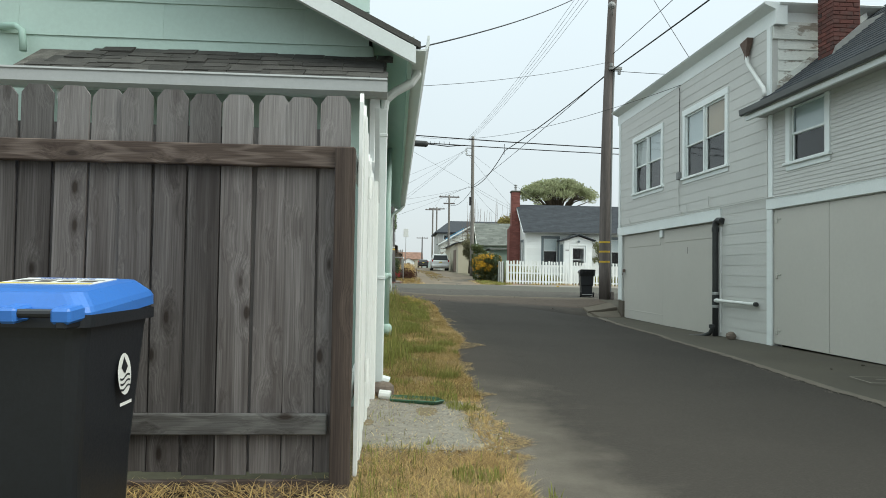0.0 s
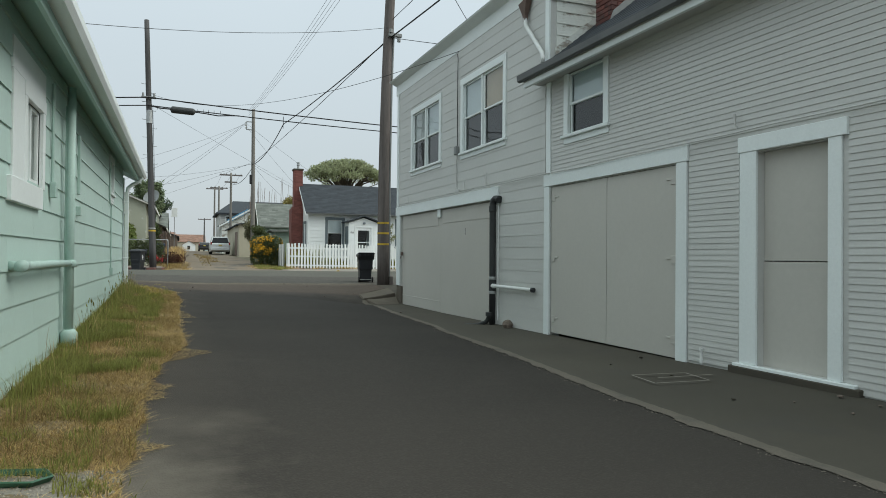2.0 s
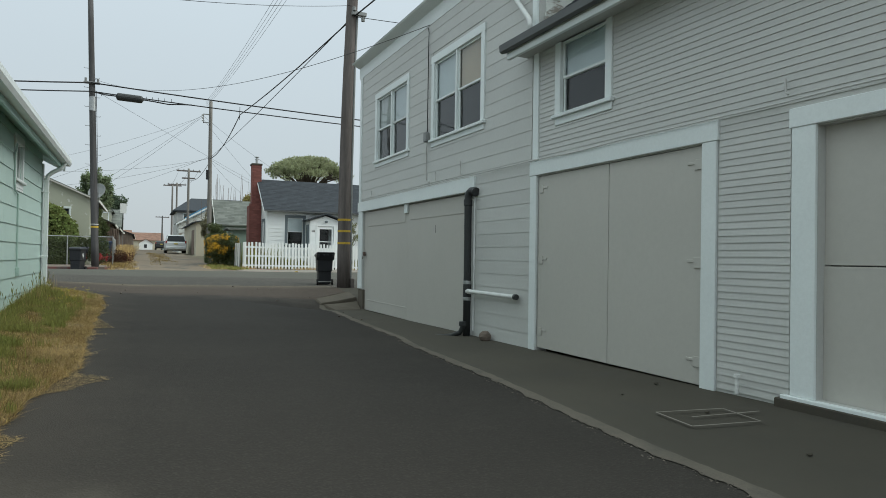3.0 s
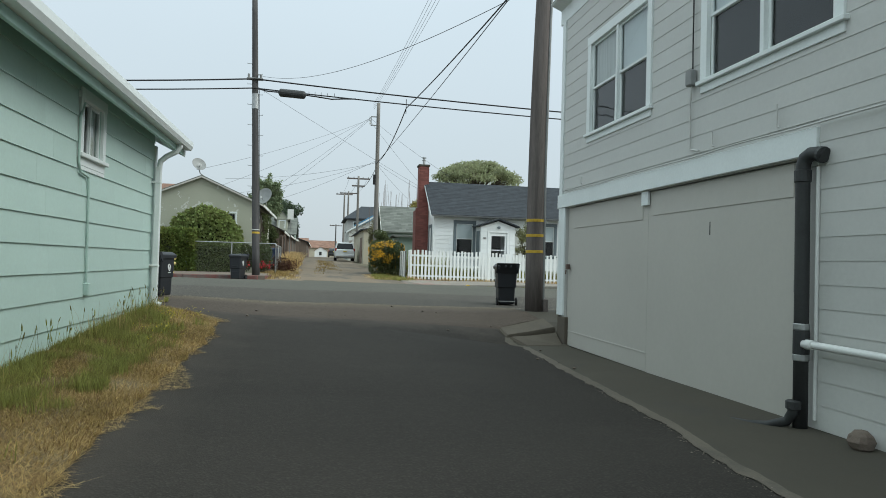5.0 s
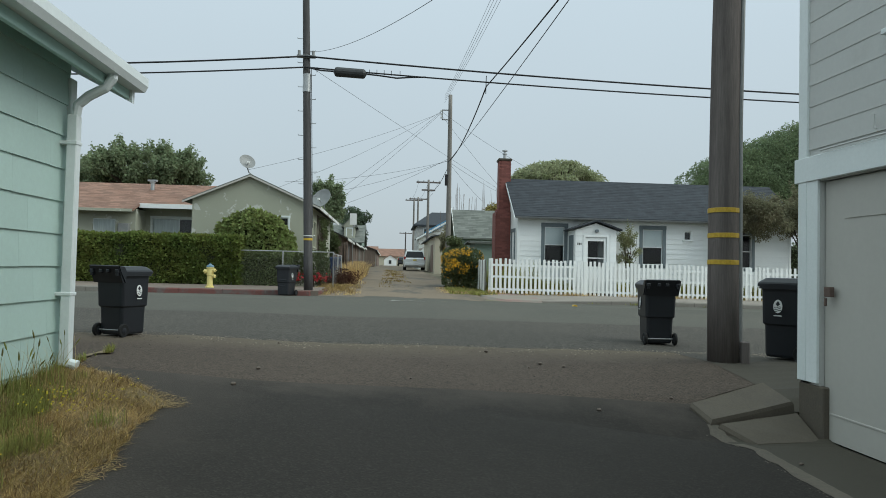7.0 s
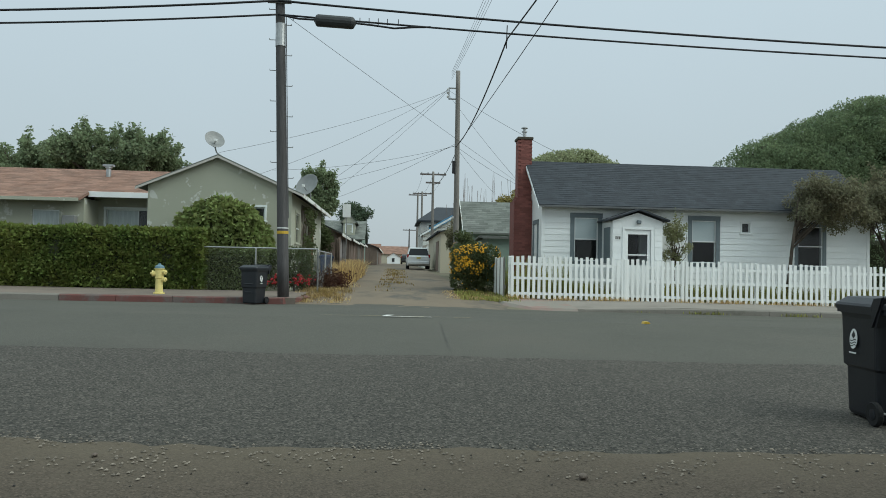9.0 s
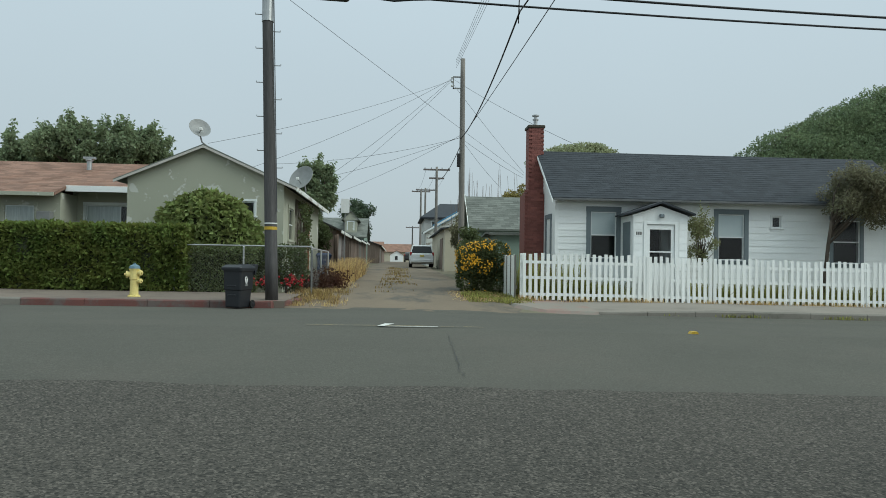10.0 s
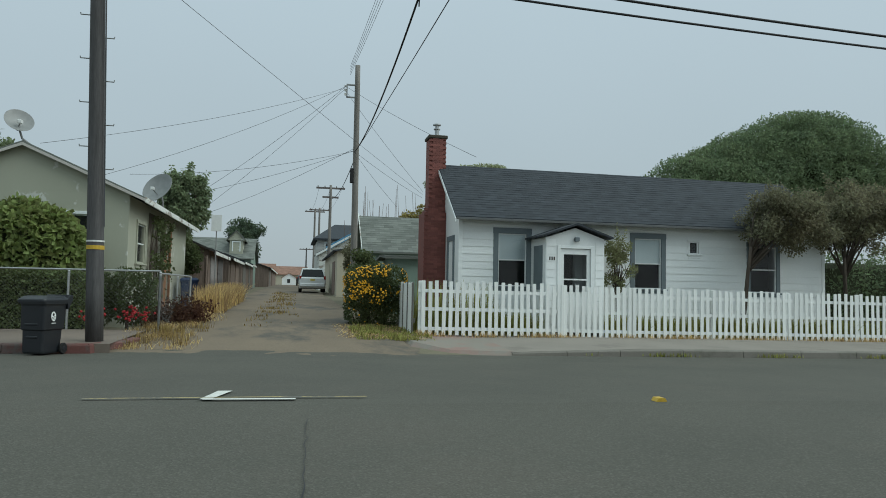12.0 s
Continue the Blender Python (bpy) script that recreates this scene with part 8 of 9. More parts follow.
# ---- parked vehicles ----
def car(name, x, y, rz, mat, label, tall=1.78, w=1.92, length=4.7):
    z = land(x, y) + 0.012
    root = thing(name, (x, y, z), label, "car", group="parked cars")
    m = pose(x, y, z, 0, 0, rz)
    hw = w / 2
    def sec(yy, w0, z0, z1, w1, z2, w2, z3):
        return [(-w0, yy, z0), (w0, yy, z0), (w1, yy, (z0 + z1) / 2), (w1, yy, z1), (w2 + 0.04, yy, z2), (w2, yy, z3), (-w2, yy, z3), (-w2 - 0.04, yy, z2), (-w1, yy, z1), (-w1, yy, (z0 + z1) / 2)]
    t = tall
    rows = [sec(-length / 2, hw * 0.86, 0.42, 0.85, hw * 0.92, 0.98, hw * 0.88, 1.02), sec(-length / 2 + 0.10, hw * 0.92, 0.32, 0.95, hw, 1.10, hw * 0.90, 1.12), sec(-length / 2 + 0.42, hw * 0.95, 0.28, 0.98, hw, t - 0.12, hw * 0.74, t - 0.04), sec(-length / 2 + 0.9, hw * 0.95, 0.26, 0.98, hw, t - 0.08, hw * 0.76, t), sec(0.3, hw * 0.95, 0.26, 0.96, hw, t - 0.08, hw * 0.76, t), sec(0.95, hw * 0.95, 0.26, 0.96, hw, t - 0.45, hw * 0.80, t - 0.42), sec(1.25, hw * 0.95, 0.26, 0.95, hw, 1.05, hw * 0.86, 1.08), sec(length / 2 - 0.1, hw * 0.9, 0.30, 0.80, hw * 0.94, 0.88, hw * 0.8, 0.92), sec(length / 2, hw * 0.8, 0.38, 0.70, hw * 0.85, 0.76, hw * 0.7, 0.80)]
    b = Build(m)
    b.ring_stack(rows)
    part("body", b, mat, root)
    b = Build(m)
    yb = -length / 2
    b.add([(-hw * 0.86, yb + 0.075, 1.13), (hw * 0.86, yb + 0.075, 1.13), (hw * 0.71, yb + 0.365, t - 0.11), (-hw * 0.71, yb + 0.365, t - 0.11)], [(0, 1, 2, 3)])
    part("rear_window", b, CAR_GLASS, root)
    for s in (-1, 1):
        b = Build(m)
        b.add([(s * (hw * 0.985), yb + 0.7, 1.03), (s * (hw * 0.985), 0.85, 1.03), (s * (hw * 0.80), 0.35, t - 0.11), (s * (hw * 0.80), yb + 0.85, t - 0.11)], [(0, 1, 2, 3)])
        part("side_window", b, CAR_GLASS, root)
        b = Build(m)
        b.box(s * hw * 0.90 - 0.07, s * hw * 0.90 + 0.07, yb + 0.0, yb + 0.12, 0.92, 1.2, 0.02)
        part("tail_lamp", b, RED_LAMP, root)
        for yw in (-length / 2 + 0.95, length / 2 - 0.95):
            b = Build(m)
            b.lathe([(0.2, -0.11), (0.33, -0.11), (0.36, -0.07), (0.36, 0.07), (0.33, 0.11), (0.2, 0.11)], (s * (hw - 0.12), yw, 0.36), 18, (1, 0, 0))
            wv = part("wheel", b, TYRE, root)
            part("rim", Build(m).lathe([(0.05, -0.115), (0.2, -0.10), (0.2, 0.10), (0.05, 0.115)], (s * (hw - 0.12), yw, 0.36), 12, (1, 0, 0)), METAL, wv)
    part("bumper", Build(m).box(-hw * 0.92, hw * 0.92, yb - 0.06, yb + 0.1, 0.42, 0.66, 0.03), mat, root)
    part("number_plate", Build(m).box(-0.16, 0.16, yb - 0.03, yb - 0.005, 0.85, 0.97), LABEL_YELLOW, root)
    return root


car("suv", 5.33, 77.2, 0, CAR_WHITE, "white sport utility car parked in the alley")
car("sedan", 5.3, 122, 0, CAR_DARK, "dark car parked far down the alley", tall=1.45, w=1.8, length=4.4)


# ---- plants ----
grn = random.Random(21)


def leaf_quads(b, points, size, droop=0.0, narrow=0.55):
    """Small pointed leaves, each its own island, at the given points with outward directions."""
    verts, faces = [], []
    for p, nrm in points:
        s = size * grn.uniform(0.6, 1.35)
        d = Vector((grn.gauss(0, 1), grn.gauss(0, 1), grn.gauss(0, 1) - droop)) * 0.6 + nrm * 0.5
        d.normalize()
        t = d.cross(Vector((grn.gauss(0, 1), grn.gauss(0, 1), grn.gauss(0, 1)))).normalized() * s * narrow * 0.5
        p = Vector(p)
        k = len(verts)
        mid = p + d * s * 0.45 + Vector((0, 0, 0.08 * s))
        verts += [tuple(p), tuple(mid + t), tuple(p + d * s), tuple(mid - t)]
        faces.append((k, k + 1, k + 2, k + 3))
    return b.add(verts, faces)


def blob_points(c, r, count, shell=0.35, rough=0.25, low=-1.0, freq=1.6):
    """Points near the surface of a lumpy ellipsoid."""
    out = []
    c = Vector(c)
    while len(out) < count:
        d = Vector((grn.gauss(0, 1), grn.gauss(0, 1), grn.gauss(0, 1)))
        d.normalize()
        if d.z < low:
            continue
        k = 1 + rough * noise.noise(d * freq + c) + rough * 0.6 * noise.noise(d * freq * 3.1 + c)
        k *= 1 - shell * grn.random() ** 2
        p = c + Vector((d.x * r[0], d.y * r[1], d.z * r[2])) * k
        out.append((p, d))
    return out


def tree(name, base, trunk_h, trunk_r, crowns, leaf, mat, count, label, category="tree", limbs=7, lean=(0, 0), rough=0.3, shell=0.5, droop=0.1, low=-1.0):
    base = Vector(base)
    root = thing(name, base, label, category)
    top = base + Vector((lean[0], lean[1], trunk_h))
    b = Build()
    b.tube([base - Vector((0, 0, 0.1)), base.lerp(top, 0.3) + Vector((0.05 * trunk_h * 0.3, 0, 0)), base.lerp(top, 0.7), top], trunk_r, 10, trunk_r * 0.6)
    total = sum(c[1][0] * c[1][1] * c[1][2] for c in crowns)
    for k in range(limbs):
        c, r = crowns[k % len(crowns)]
        e_ = Vector(c) + Vector((grn.uniform(-0.6, 0.6) * r[0], grn.uniform(-0.6, 0.6) * r[1], grn.uniform(-0.1, 0.6) * r[2]))
        s = base.lerp(top, grn.uniform(0.7, 1.0))
        m = s.lerp(e_, 0.5) + Vector((grn.uniform(-0.2, 0.2), grn.uniform(-0.2, 0.2), 0.15 * (e_ - s).length))
        b.tube([s, m, e_], trunk_r * 0.45, 6, trunk_r * 0.12)
    part("trunk", b, BARK, root, smooth=True)
    b = Build()
    for c, r in crowns:
        n = int(count * (r[0] * r[1] * r[2] / total) ** 0.8 / sum((q[1][0] * q[1][1] * q[1][2] / total) ** 0.8 for q in crowns))
        leaf_quads(b, blob_points(c, r, n, shell, rough, low), leaf, droop)
    part("crown", b, mat, root)
    return root


def clumps(c, r, n, size):
    """Crown clumps scattered over an ellipsoid, for an uneven outline with gaps."""
    out = []
    for _ in range(n):
        d = Vector((grn.gauss(0, 1), grn.gauss(0, 1), grn.gauss(0, 0.8)))
        d.normalize()
        k = grn.uniform(0.45, 1.0)
        s = size * grn.uniform(0.7, 1.3)
        out.append(((c[0] + d.x * r[0] * k, c[1] + d.y * r[1] * k, c[2] + d.z * r[2] * k), (s, s, s * 0.75)))
    return out


def sprays(c, r, n, length, size):
    """Leafy shoots reaching up and out of a crown: a row of shrinking clumps along each."""
    out = []
    for _ in range(n):
        d = Vector((grn.gauss(0, 1), grn.gauss(0, 0.8), abs(grn.gauss(0, 0.9)) - 0.15))
        d.normalize()
        k = grn.uniform(0.6, 0.88)
        p = Vector((c[0] + d.x * r[0] * k, c[1] + d.y * r[1] * k, c[2] + d.z * r[2] * k))
        u = Vector((d.x * 0.8, d.y * 0.8, 0.75 + abs(d.z) * 0.4)).normalized()
        L = length * grn.uniform(0.6, 1.2)
        for i in range(5):
            s = size * (1.15 - 0.19 * i)
            out.append((tuple(p + u * (L * i / 4)), (s * 0.8, s * 0.8, s)))
    return out


def grass_blades(name, spots, mat, label, h=(0.05, 0.14), w=0.006, category="grass", lean=0.5, lie=0.0):
    verts, faces = [], []
    for x, y in spots:
        z = land(x, y) + 0.005
        hh = grn.uniform(*h)
        a_ = grn.uniform(0, 2 * math.pi)
        ln = abs(grn.gauss(0, lean)) * hh + lie * hh
        dx, dy = math.cos(a_), math.sin(a_)
        ww = w * grn.uniform(0.6, 1.4)
        px, py = -dy * ww, dx * ww
        k = len(verts)
        zz = hh * max(0.12, 1 - 0.6 * lie)
        verts += [(x - px, y - py, z), (x + px, y + py, z), (x + px * 0.7 + dx * ln * 0.4, y + py * 0.7 + dy * ln * 0.4, z + zz * 0.6), (x - px * 0.7 + dx * ln * 0.4, y - py * 0.7 + dy * ln * 0.4, z + zz * 0.6), (x + dx * ln, y + dy * ln, z + zz)]
        faces += [(k, k + 1, k + 2, k + 3), (k + 3, k + 2, k + 4)]
    return single(name, Build().add(verts, faces), mat, label, category, kind="stuff")


def scatter(n, x0, x1, y0, y1, want):
    out = []
    while len(out) < n:
        x, y = grn.uniform(x0, x1), grn.uniform(y0, y1)
        if grn.random() < want(x, y):
            out.append((x, y))
    return out


def verge_in(x, y):
    if x > verge_edge(y) + 0.14 * jag(y, 1.4) + 0.05 or x < 0.30:
        return 0.0
    if 5.9 < y < 7.4 and x < 1.06 + 0.1 * jag(y, 2.2):
        return 0.06
    return 1.0


fade = curve([(4, -0.12), (5.6, -0.10), (7.6, -0.08), (9.0, 0.26), (14.5, 0.45), (17, 0.40), (22, 0.38)])
lush = lambda x, y: (0.16 if y < 6.2 else 0.16 + 0.84 * min(1.0, (y - 6.2) / 2.2)) * max(0.03, min(1.0, 0.10 + fade(y) + 0.9 * noise.noise((x * 1.3, y * 0.8, 4.0)) + 0.9 * noise.noise((x * 3.4, y * 2.6, 1.0)) + (0.9 if y < 9 else 1.1) * (0.72 - x)))
patchy = lambda x, y: max(0.0, min(1.0, 2.6 * (lush(x, y) - 0.42))) if y > 8 else lush(x, y)
grass_blades("green_grass", scatter(62000, 0.28, 1.6, 4.0, 22.0, lambda x, y: verge_in(x, y) * patchy(x, y)), GRASS_GREEN, "patches of green grass on the verge", (0.025, 0.10), 0.0021, lean=0.8)
grass_blades("dry_grass", scatter(120000, 0.28, 1.7, 4.0, 22.2, lambda x, y: verge_in(x, y) * (1.0 - 0.85 * patchy(x, y)) * (1.0 if y < 14 else 0.7)), GRASS_DRY, "dry straw-coloured grass on the verge", (0.02, 0.075), 0.0020, lean=0.9, lie=0.7)
spill = lambda y: 0.04 + 0.46 * max(-0.2, noise.noise((y * 0.9, 3.0, 1.0)) + 0.5 * noise.noise((y * 2.6, 8.0, 2.0)) + 0.25 * noise.noise((y * 7.0, 5.0, 3.0)))
tongues = []
for _ in range(44000):
    ty, s_ = 4.2 + 16.4 * grn.random() ** 1.2, grn.random() ** 1.8
    tongues.append((verge_edge(ty) + 0.14 * jag(ty, 1.4) - 0.10 + s_ * (0.14 + max(0.0, spill(ty))), ty))
grass_blades("moss_grass", scatter(60000, 0.30, 1.55, 7.6, 21.5, lambda x, y: verge_in(x, y) * min(1.0, 0.45 + 0.8 * noise.noise((x * 1.9, y * 1.6, 12.0)))), GRASS_MOSS, "low brown-olive growth between the tufts", (0.02, 0.075), 0.0022, lean=1.0, lie=0.3)
grass_blades("straw_litter", tongues, GRASS_DRY, "cut straw littering the asphalt edge in tongues", (0.015, 0.045), 0.0019, lean=0.5, lie=1.5)
def tufts(spots, per, spread):
    return [(x + grn.gauss(0, spread), y + grn.gauss(0, spread)) for x, y in spots for _ in range(grn.randrange(per // 2, per))]


wall_side = lambda x, y: max(0.0, 0.25 + noise.noise((y * 1.3, 2.0, 0)) + (0.7 if y > 17.5 else 0))
grass_blades("tall_weeds", tufts(scatter(64, 0.36, 0.56, 8.5, 20.6, wall_side), 34, 0.045), GRASS_GREEN, "tall seeding weeds along the wall", (0.08, 0.26), 0.0022, lean=0.5)
fox, fox_stalk, foxr = Build(), Build(), random.Random(12)
for _ in range(120):
    y = foxr.uniform(12.5, 20.7)
    if noise.noise((y * 1.4, 6.0, 3.0)) < -0.08 and y < 19.2:
        continue
    x, hh = foxr.uniform(0.31, 0.50), foxr.uniform(0.10, 0.36)
    p0 = Vector((x, y, land(x, y)))
    p1 = p0 + Vector((foxr.gauss(0.02, 0.05), foxr.gauss(0, 0.07), hh))
    fox_stalk.tube([p0, p0.lerp(p1, 0.55) + Vector((0, foxr.gauss(0, 0.012), 0)), p1], 0.0016, 3, caps=False)
    d = (p1 - p0).normalized() + Vector((foxr.uniform(-0.2, 0.2), foxr.uniform(-0.3, 0.3), 0))
    k = foxr.uniform(0.6, 1.25)
    fox.lathe([(0.001, 0), (0.0052 * k, 0.014 * k), (0.0058 * k, 0.035 * k), (0.003 * k, 0.055 * k), (0.0008, 0.066 * k)], p1, 5, tuple(d))
single("foxtail_stalks", fox_stalk, GRASS_GREEN, "thin green stalks of foxtail grass along the wall", "grass", kind="stuff")
single("foxtail_heads", fox, GRASS_GREEN, "olive foxtail seed heads along the wall", "grass", kind="stuff")
grass_blades("seed_heads", tufts(scatter(36, 0.36, 0.60, 8.5, 20.6, wall_side), 9, 0.05), GRASS_DRY, "pale seed stalks among the weeds", (0.18, 0.42), 0.0018, lean=0.45)
grass_blades("grass_tufts", tufts(scatter(120, 0.40, 1.3, 8.0, 20.2, lambda x, y: verge_in(x, y) * lush(x, y)), 70, 0.06), GRASS_GREEN, "taller green tufts on the verge", (0.06, 0.17), 0.0024, lean=0.7)
grass_blades("tuft_grass", scatter(1700, 0.45, 1.35, 4.3, 8.3, lambda x, y: (1.0 if noise.noise((x * 2.6, y * 2.6, 7)) > 0.32 else 0.02) * (0.0 if 6.1 < y < 7.2 and x < 0.95 else 1.0)), GRASS_GREEN, "small green tufts around the gravel", (0.03, 0.08), 0.0035)
pb = Build()
for x, y in scatter(2600, 0.29, 1.25, 5.75, 7.5, lambda x, y: max(0.0, min(1.0, 2.2 - 3.0 * max(abs(y - 6.62) - 0.55, x - 0.95, 0.0) * 2))):
    s_ = grn.uniform(0.004, 0.014)
    z = land(x, y) + 0.020
    a_ = grn.uniform(0, 6.3)
    c_, d_ = math.cos(a_) * s_, math.sin(a_) * s_
    pb.add([(x + c_, y + d_, z), (x - d_, y + c_, z), (x - c_, y - d_, z), (x + d_, y - c_, z), (x, y, z + s_ * 0.7)], [(0, 1, 4), (1, 2, 4), (2, 3, 4), (3, 0, 4)])
single("gravel_stones", pb, shader("loose_gravel", (0.30, 0.275, 0.23), (0.17, 0.155, 0.13), rough=0.95, island=0.45, bump=0), "loose pale gravel stones beside the gate", "gravel", kind="stuff")
eg = Build()
for _ in range(1300):
    y = grn.uniform(5, 20.6)
    x = apron_edge(y) + 0.09 * jag(y, 2.6) - 0.03 + grn.gauss(0, 0.035)
    s_ = grn.uniform(0.003, 0.009)
    z = land(x, y) + 0.004
    eg.add([(x - s_, y - s_, z), (x + s_, y - s_ * 0.6, z), (x + s_ * 0.7, y + s_, z), (x - s_ * 0.8, y + s_ * 0.7, z), (x, y, z + s_ * 0.7)], [(0, 1, 4), (1, 2, 4), (2, 3, 4), (3, 0, 4)])
single("edge_grit", eg, shader("pale_edge_grit", (0.15, 0.13, 0.105), (0.08, 0.07, 0.06), rough=0.95, island=0.5, bump=0), "crumbled grit along the apron edge", "grit", kind="stuff")
grass_blades("fence_litter", scatter(1500, -1.6, 0.3, 4.75, 5.15, lambda x, y: 0.3 + 0.7 * max(0, (y - 4.75) / 0.4)), GRASS_DRY, "dry grass litter at the foot of the fence", (0.03, 0.09), 0.0035, lean=0.8, lie=0.8)
fl = Build()
for x, y in tufts(scatter(14, 0.75, 1.25, 17.6, 20.2, lambda x, y: 1.0), 16, 0.08):
    z = land(x, y) + grn.uniform(0.09, 0.17)
    fl.lathe([(0.002, 0), (0.0062, 0.003), (0.002, 0.006)], (x, y, z), 6, (grn.uniform(-0.5, 0.5), -0.6, 1))
tagged(single("yellow_weeds", fl, shader("lemon_petals", (0.62, 0.50, 0.03), (0.50, 0.42, 0.03), rough=0.6, bump=0, island=0.2), "tiny yellow weed flowers in the grass", "flowers"), kind="stuff")

# street-side weeds and litter along the kerbs and fence foot
grass_blades("fence_weeds", scatter(2600, 7.0, 24, 41.52, 41.68, lambda x, y: max(0.05, noise.noise((x * 0.8, 0, 2)) + 0.35)), GRASS_DRY, "dry weeds along the fence foot", (0.05, 0.22), 0.008)
grass_blades("corner_tufts", tufts(scatter(26, 0.5, 1.9, 38.5, 42.5, lambda x, y: 1.0), 50, 0.09), GRASS_MOSS, "tufts of brown dry grass at the alley corner", (0.06, 0.26), 0.006, lean=0.8)
grass_blades("corner_straw", scatter(3000, 0.3, 2.3, 38.3, 47.5, lambda x, y: max(0.0, 1.0 - abs(x - 1.05 - 0.25 * math.sin(y)) * 1.1) * (0.12 + max(0.0, noise.noise((x * 1.8, y * 1.1, 6)) * 2.4))), GRASS_DRY, "low dry straw weeds at the alley corner", (0.03, 0.13), 0.006, lean=1.2)
grass_blades("alley_straw", scatter(5000, 0.7, 1.9, 47.5, 58, lambda x, y: max(0.0, 1.1 - abs(x - 1.25) * 2)), GRASS_DRY, "tall dry grass along the alley fence", (0.3, 0.95), 0.014)
grass_blades("bush_litter", scatter(2500, 5.0, 7.2, 40.8, 44.2, lambda x, y: max(0, 1 - abs(x - 6.2) * 0.8)), GRASS_DRY, "dry clippings under the flowering bush", (0.04, 0.14), 0.012, lean=0.8, lie=0.8)
grass_blades("kerb_weeds", scatter(350, 9, 24, 38.35, 38.55, lambda x, y: max(0.0, noise.noise((x * 0.7, 5, 2)) * 1.5)), GRASS_GREEN, "weeds in the kerb joint", (0.04, 0.12), 0.010)
grass_blades("bush_greens", scatter(1800, 5.4, 7.3, 40.5, 43.6, lambda x, y: max(0.0, 0.4 + noise.noise((x * 1.6, y * 1.6, 2)))), GRASS_GREEN, "low green weeds under the flowering bush", (0.05, 0.16), 0.012, lean=0.9)
grass_blades("alley_weeds", scatter(1100, 2.6, 4.4, 43, 75, lambda x, y: max(0.0, noise.noise((x * 1.2, y * 0.9, 9)) + 0.05) * max(0, 1 - abs(x - 3.4) * 1.2)), GRASS_MOSS, "low weeds along the alley crown", (0.04, 0.12), 0.014)
for i in range(10):
    x, y = grn.uniform(1.2, 6), grn.uniform(20.4, 23.6)
    s = grn.uniform(0.012, 0.026)
    stone((x, y, land(x, y) - 0.004), (s, s * 1.2, s * 0.6), STONE, "pebble on the old asphalt", i + 40)

# clipped hedge
hedge = thing("hedge", (-8, 41.9, 0.4), "dense clipped green hedge behind the pavement", "hedge")
# dark block behind the leaves stands for shade inside the hedge
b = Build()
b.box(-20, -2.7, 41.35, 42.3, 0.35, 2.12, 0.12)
part("inner_growth", b, FOLIAGE_SHADE, hedge)
pts = []
for _ in range(36000):
    x = grn.uniform(-14, -2.55)
    k = grn.random()
    bump_ = 0.10 * noise.noise((x * 1.3, 0, 0)) + 0.06 * noise.noise((x * 4.0, k * 5, 0))
    if k < 0.68:
        z = grn.uniform(0.42, 2.25)
        y = 41.28 + 0.16 * noise.noise((x * 1.5, z * 1.5, 1)) + 0.05 * noise.noise((x * 5, z * 5, 1)) + (0.0 if z < 2.05 else (z - 2.05) * 0.8)
        pts.append(((x, y + grn.uniform(-0.06, 0.08), z), Vector((0, -1, 0.2))))
    else:
        pts.append(((x, grn.uniform(41.3, 42.3), 2.20 + bump_ + grn.uniform(-0.07, 0.07)), Vector((0, -0.3, 1))))
for _ in range(1500):
    pts.append(((-2.62 + grn.uniform(-0.08, 0.08), grn.uniform(41.3, 42.2), grn.uniform(0.45, 2.2)), Vector((1, 0, 0))))
part("foliage", leaf_quads(Build(), pts, 0.125), HEDGE_LEAF, hedge)
low_hedge = thing("low_hedge", (-1.6, 41.8, 0.4), "dark lower hedge behind the chain-link", "hedge")
# shade within the lower hedge, put in as a dark block
part("inner_growth", Build().box(-2.6, -0.75, 41.6, 42.4, 0.35, 1.55, 0.15), FOLIAGE_SHADE, low_hedge)
pts = [((grn.uniform(-2.65, -0.62), 41.56 + 0.08 * noise.noise((k * 0.1, 0, 0)) + grn.uniform(-0.08, 0.08), grn.uniform(0.42, 1.72)), Vector((0, -1, 0.2))) for k in range(5000)]
pts += [((grn.uniform(-2.6, -0.65), grn.uniform(41.55, 42.3), 1.66 + grn.uniform(-0.1, 0.1)), Vector((0, 0, 1))) for k in range(1600)]
part("foliage", leaf_quads(Build(), pts, 0.075), leaf_mat("low_hedge_leaves", (0.175, 0.215, 0.095), (0.24, 0.275, 0.125), island=0.45), low_hedge)

ivy = thing("ivy_mound", (-2.3, 42.5, 0.4), "rounded mound of ivy growing against the stucco wall", "ivy")
# dark core gives the ivy its painted inner shade
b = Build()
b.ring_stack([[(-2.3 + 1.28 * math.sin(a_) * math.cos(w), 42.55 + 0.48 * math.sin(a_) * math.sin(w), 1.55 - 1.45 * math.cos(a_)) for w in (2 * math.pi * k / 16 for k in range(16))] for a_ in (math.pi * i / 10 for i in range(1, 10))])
part("inner_growth", b, FOLIAGE_SHADE, ivy, smooth=True)
part("foliage", leaf_quads(Build(), blob_points((-2.3, 42.4, 1.65), (1.62, 0.68, 1.72), 11000, 0.15, 0.10, freq=2.2), 0.155, 0.9, 0.8), IVY_LEAF, ivy)
tree("garden_shrub", (0.15, 41.9, 0.45), 0.5, 0.04, [((0.2, 42.0, 1.15), (0.55, 0.45, 0.65)), ((-0.45, 42.0, 1.1), (0.4, 0.4, 0.6))], 0.08, BUSH_LEAF, 6500, "leafy green shrub behind the chain-link", "shrub", limbs=4)
b = Build()
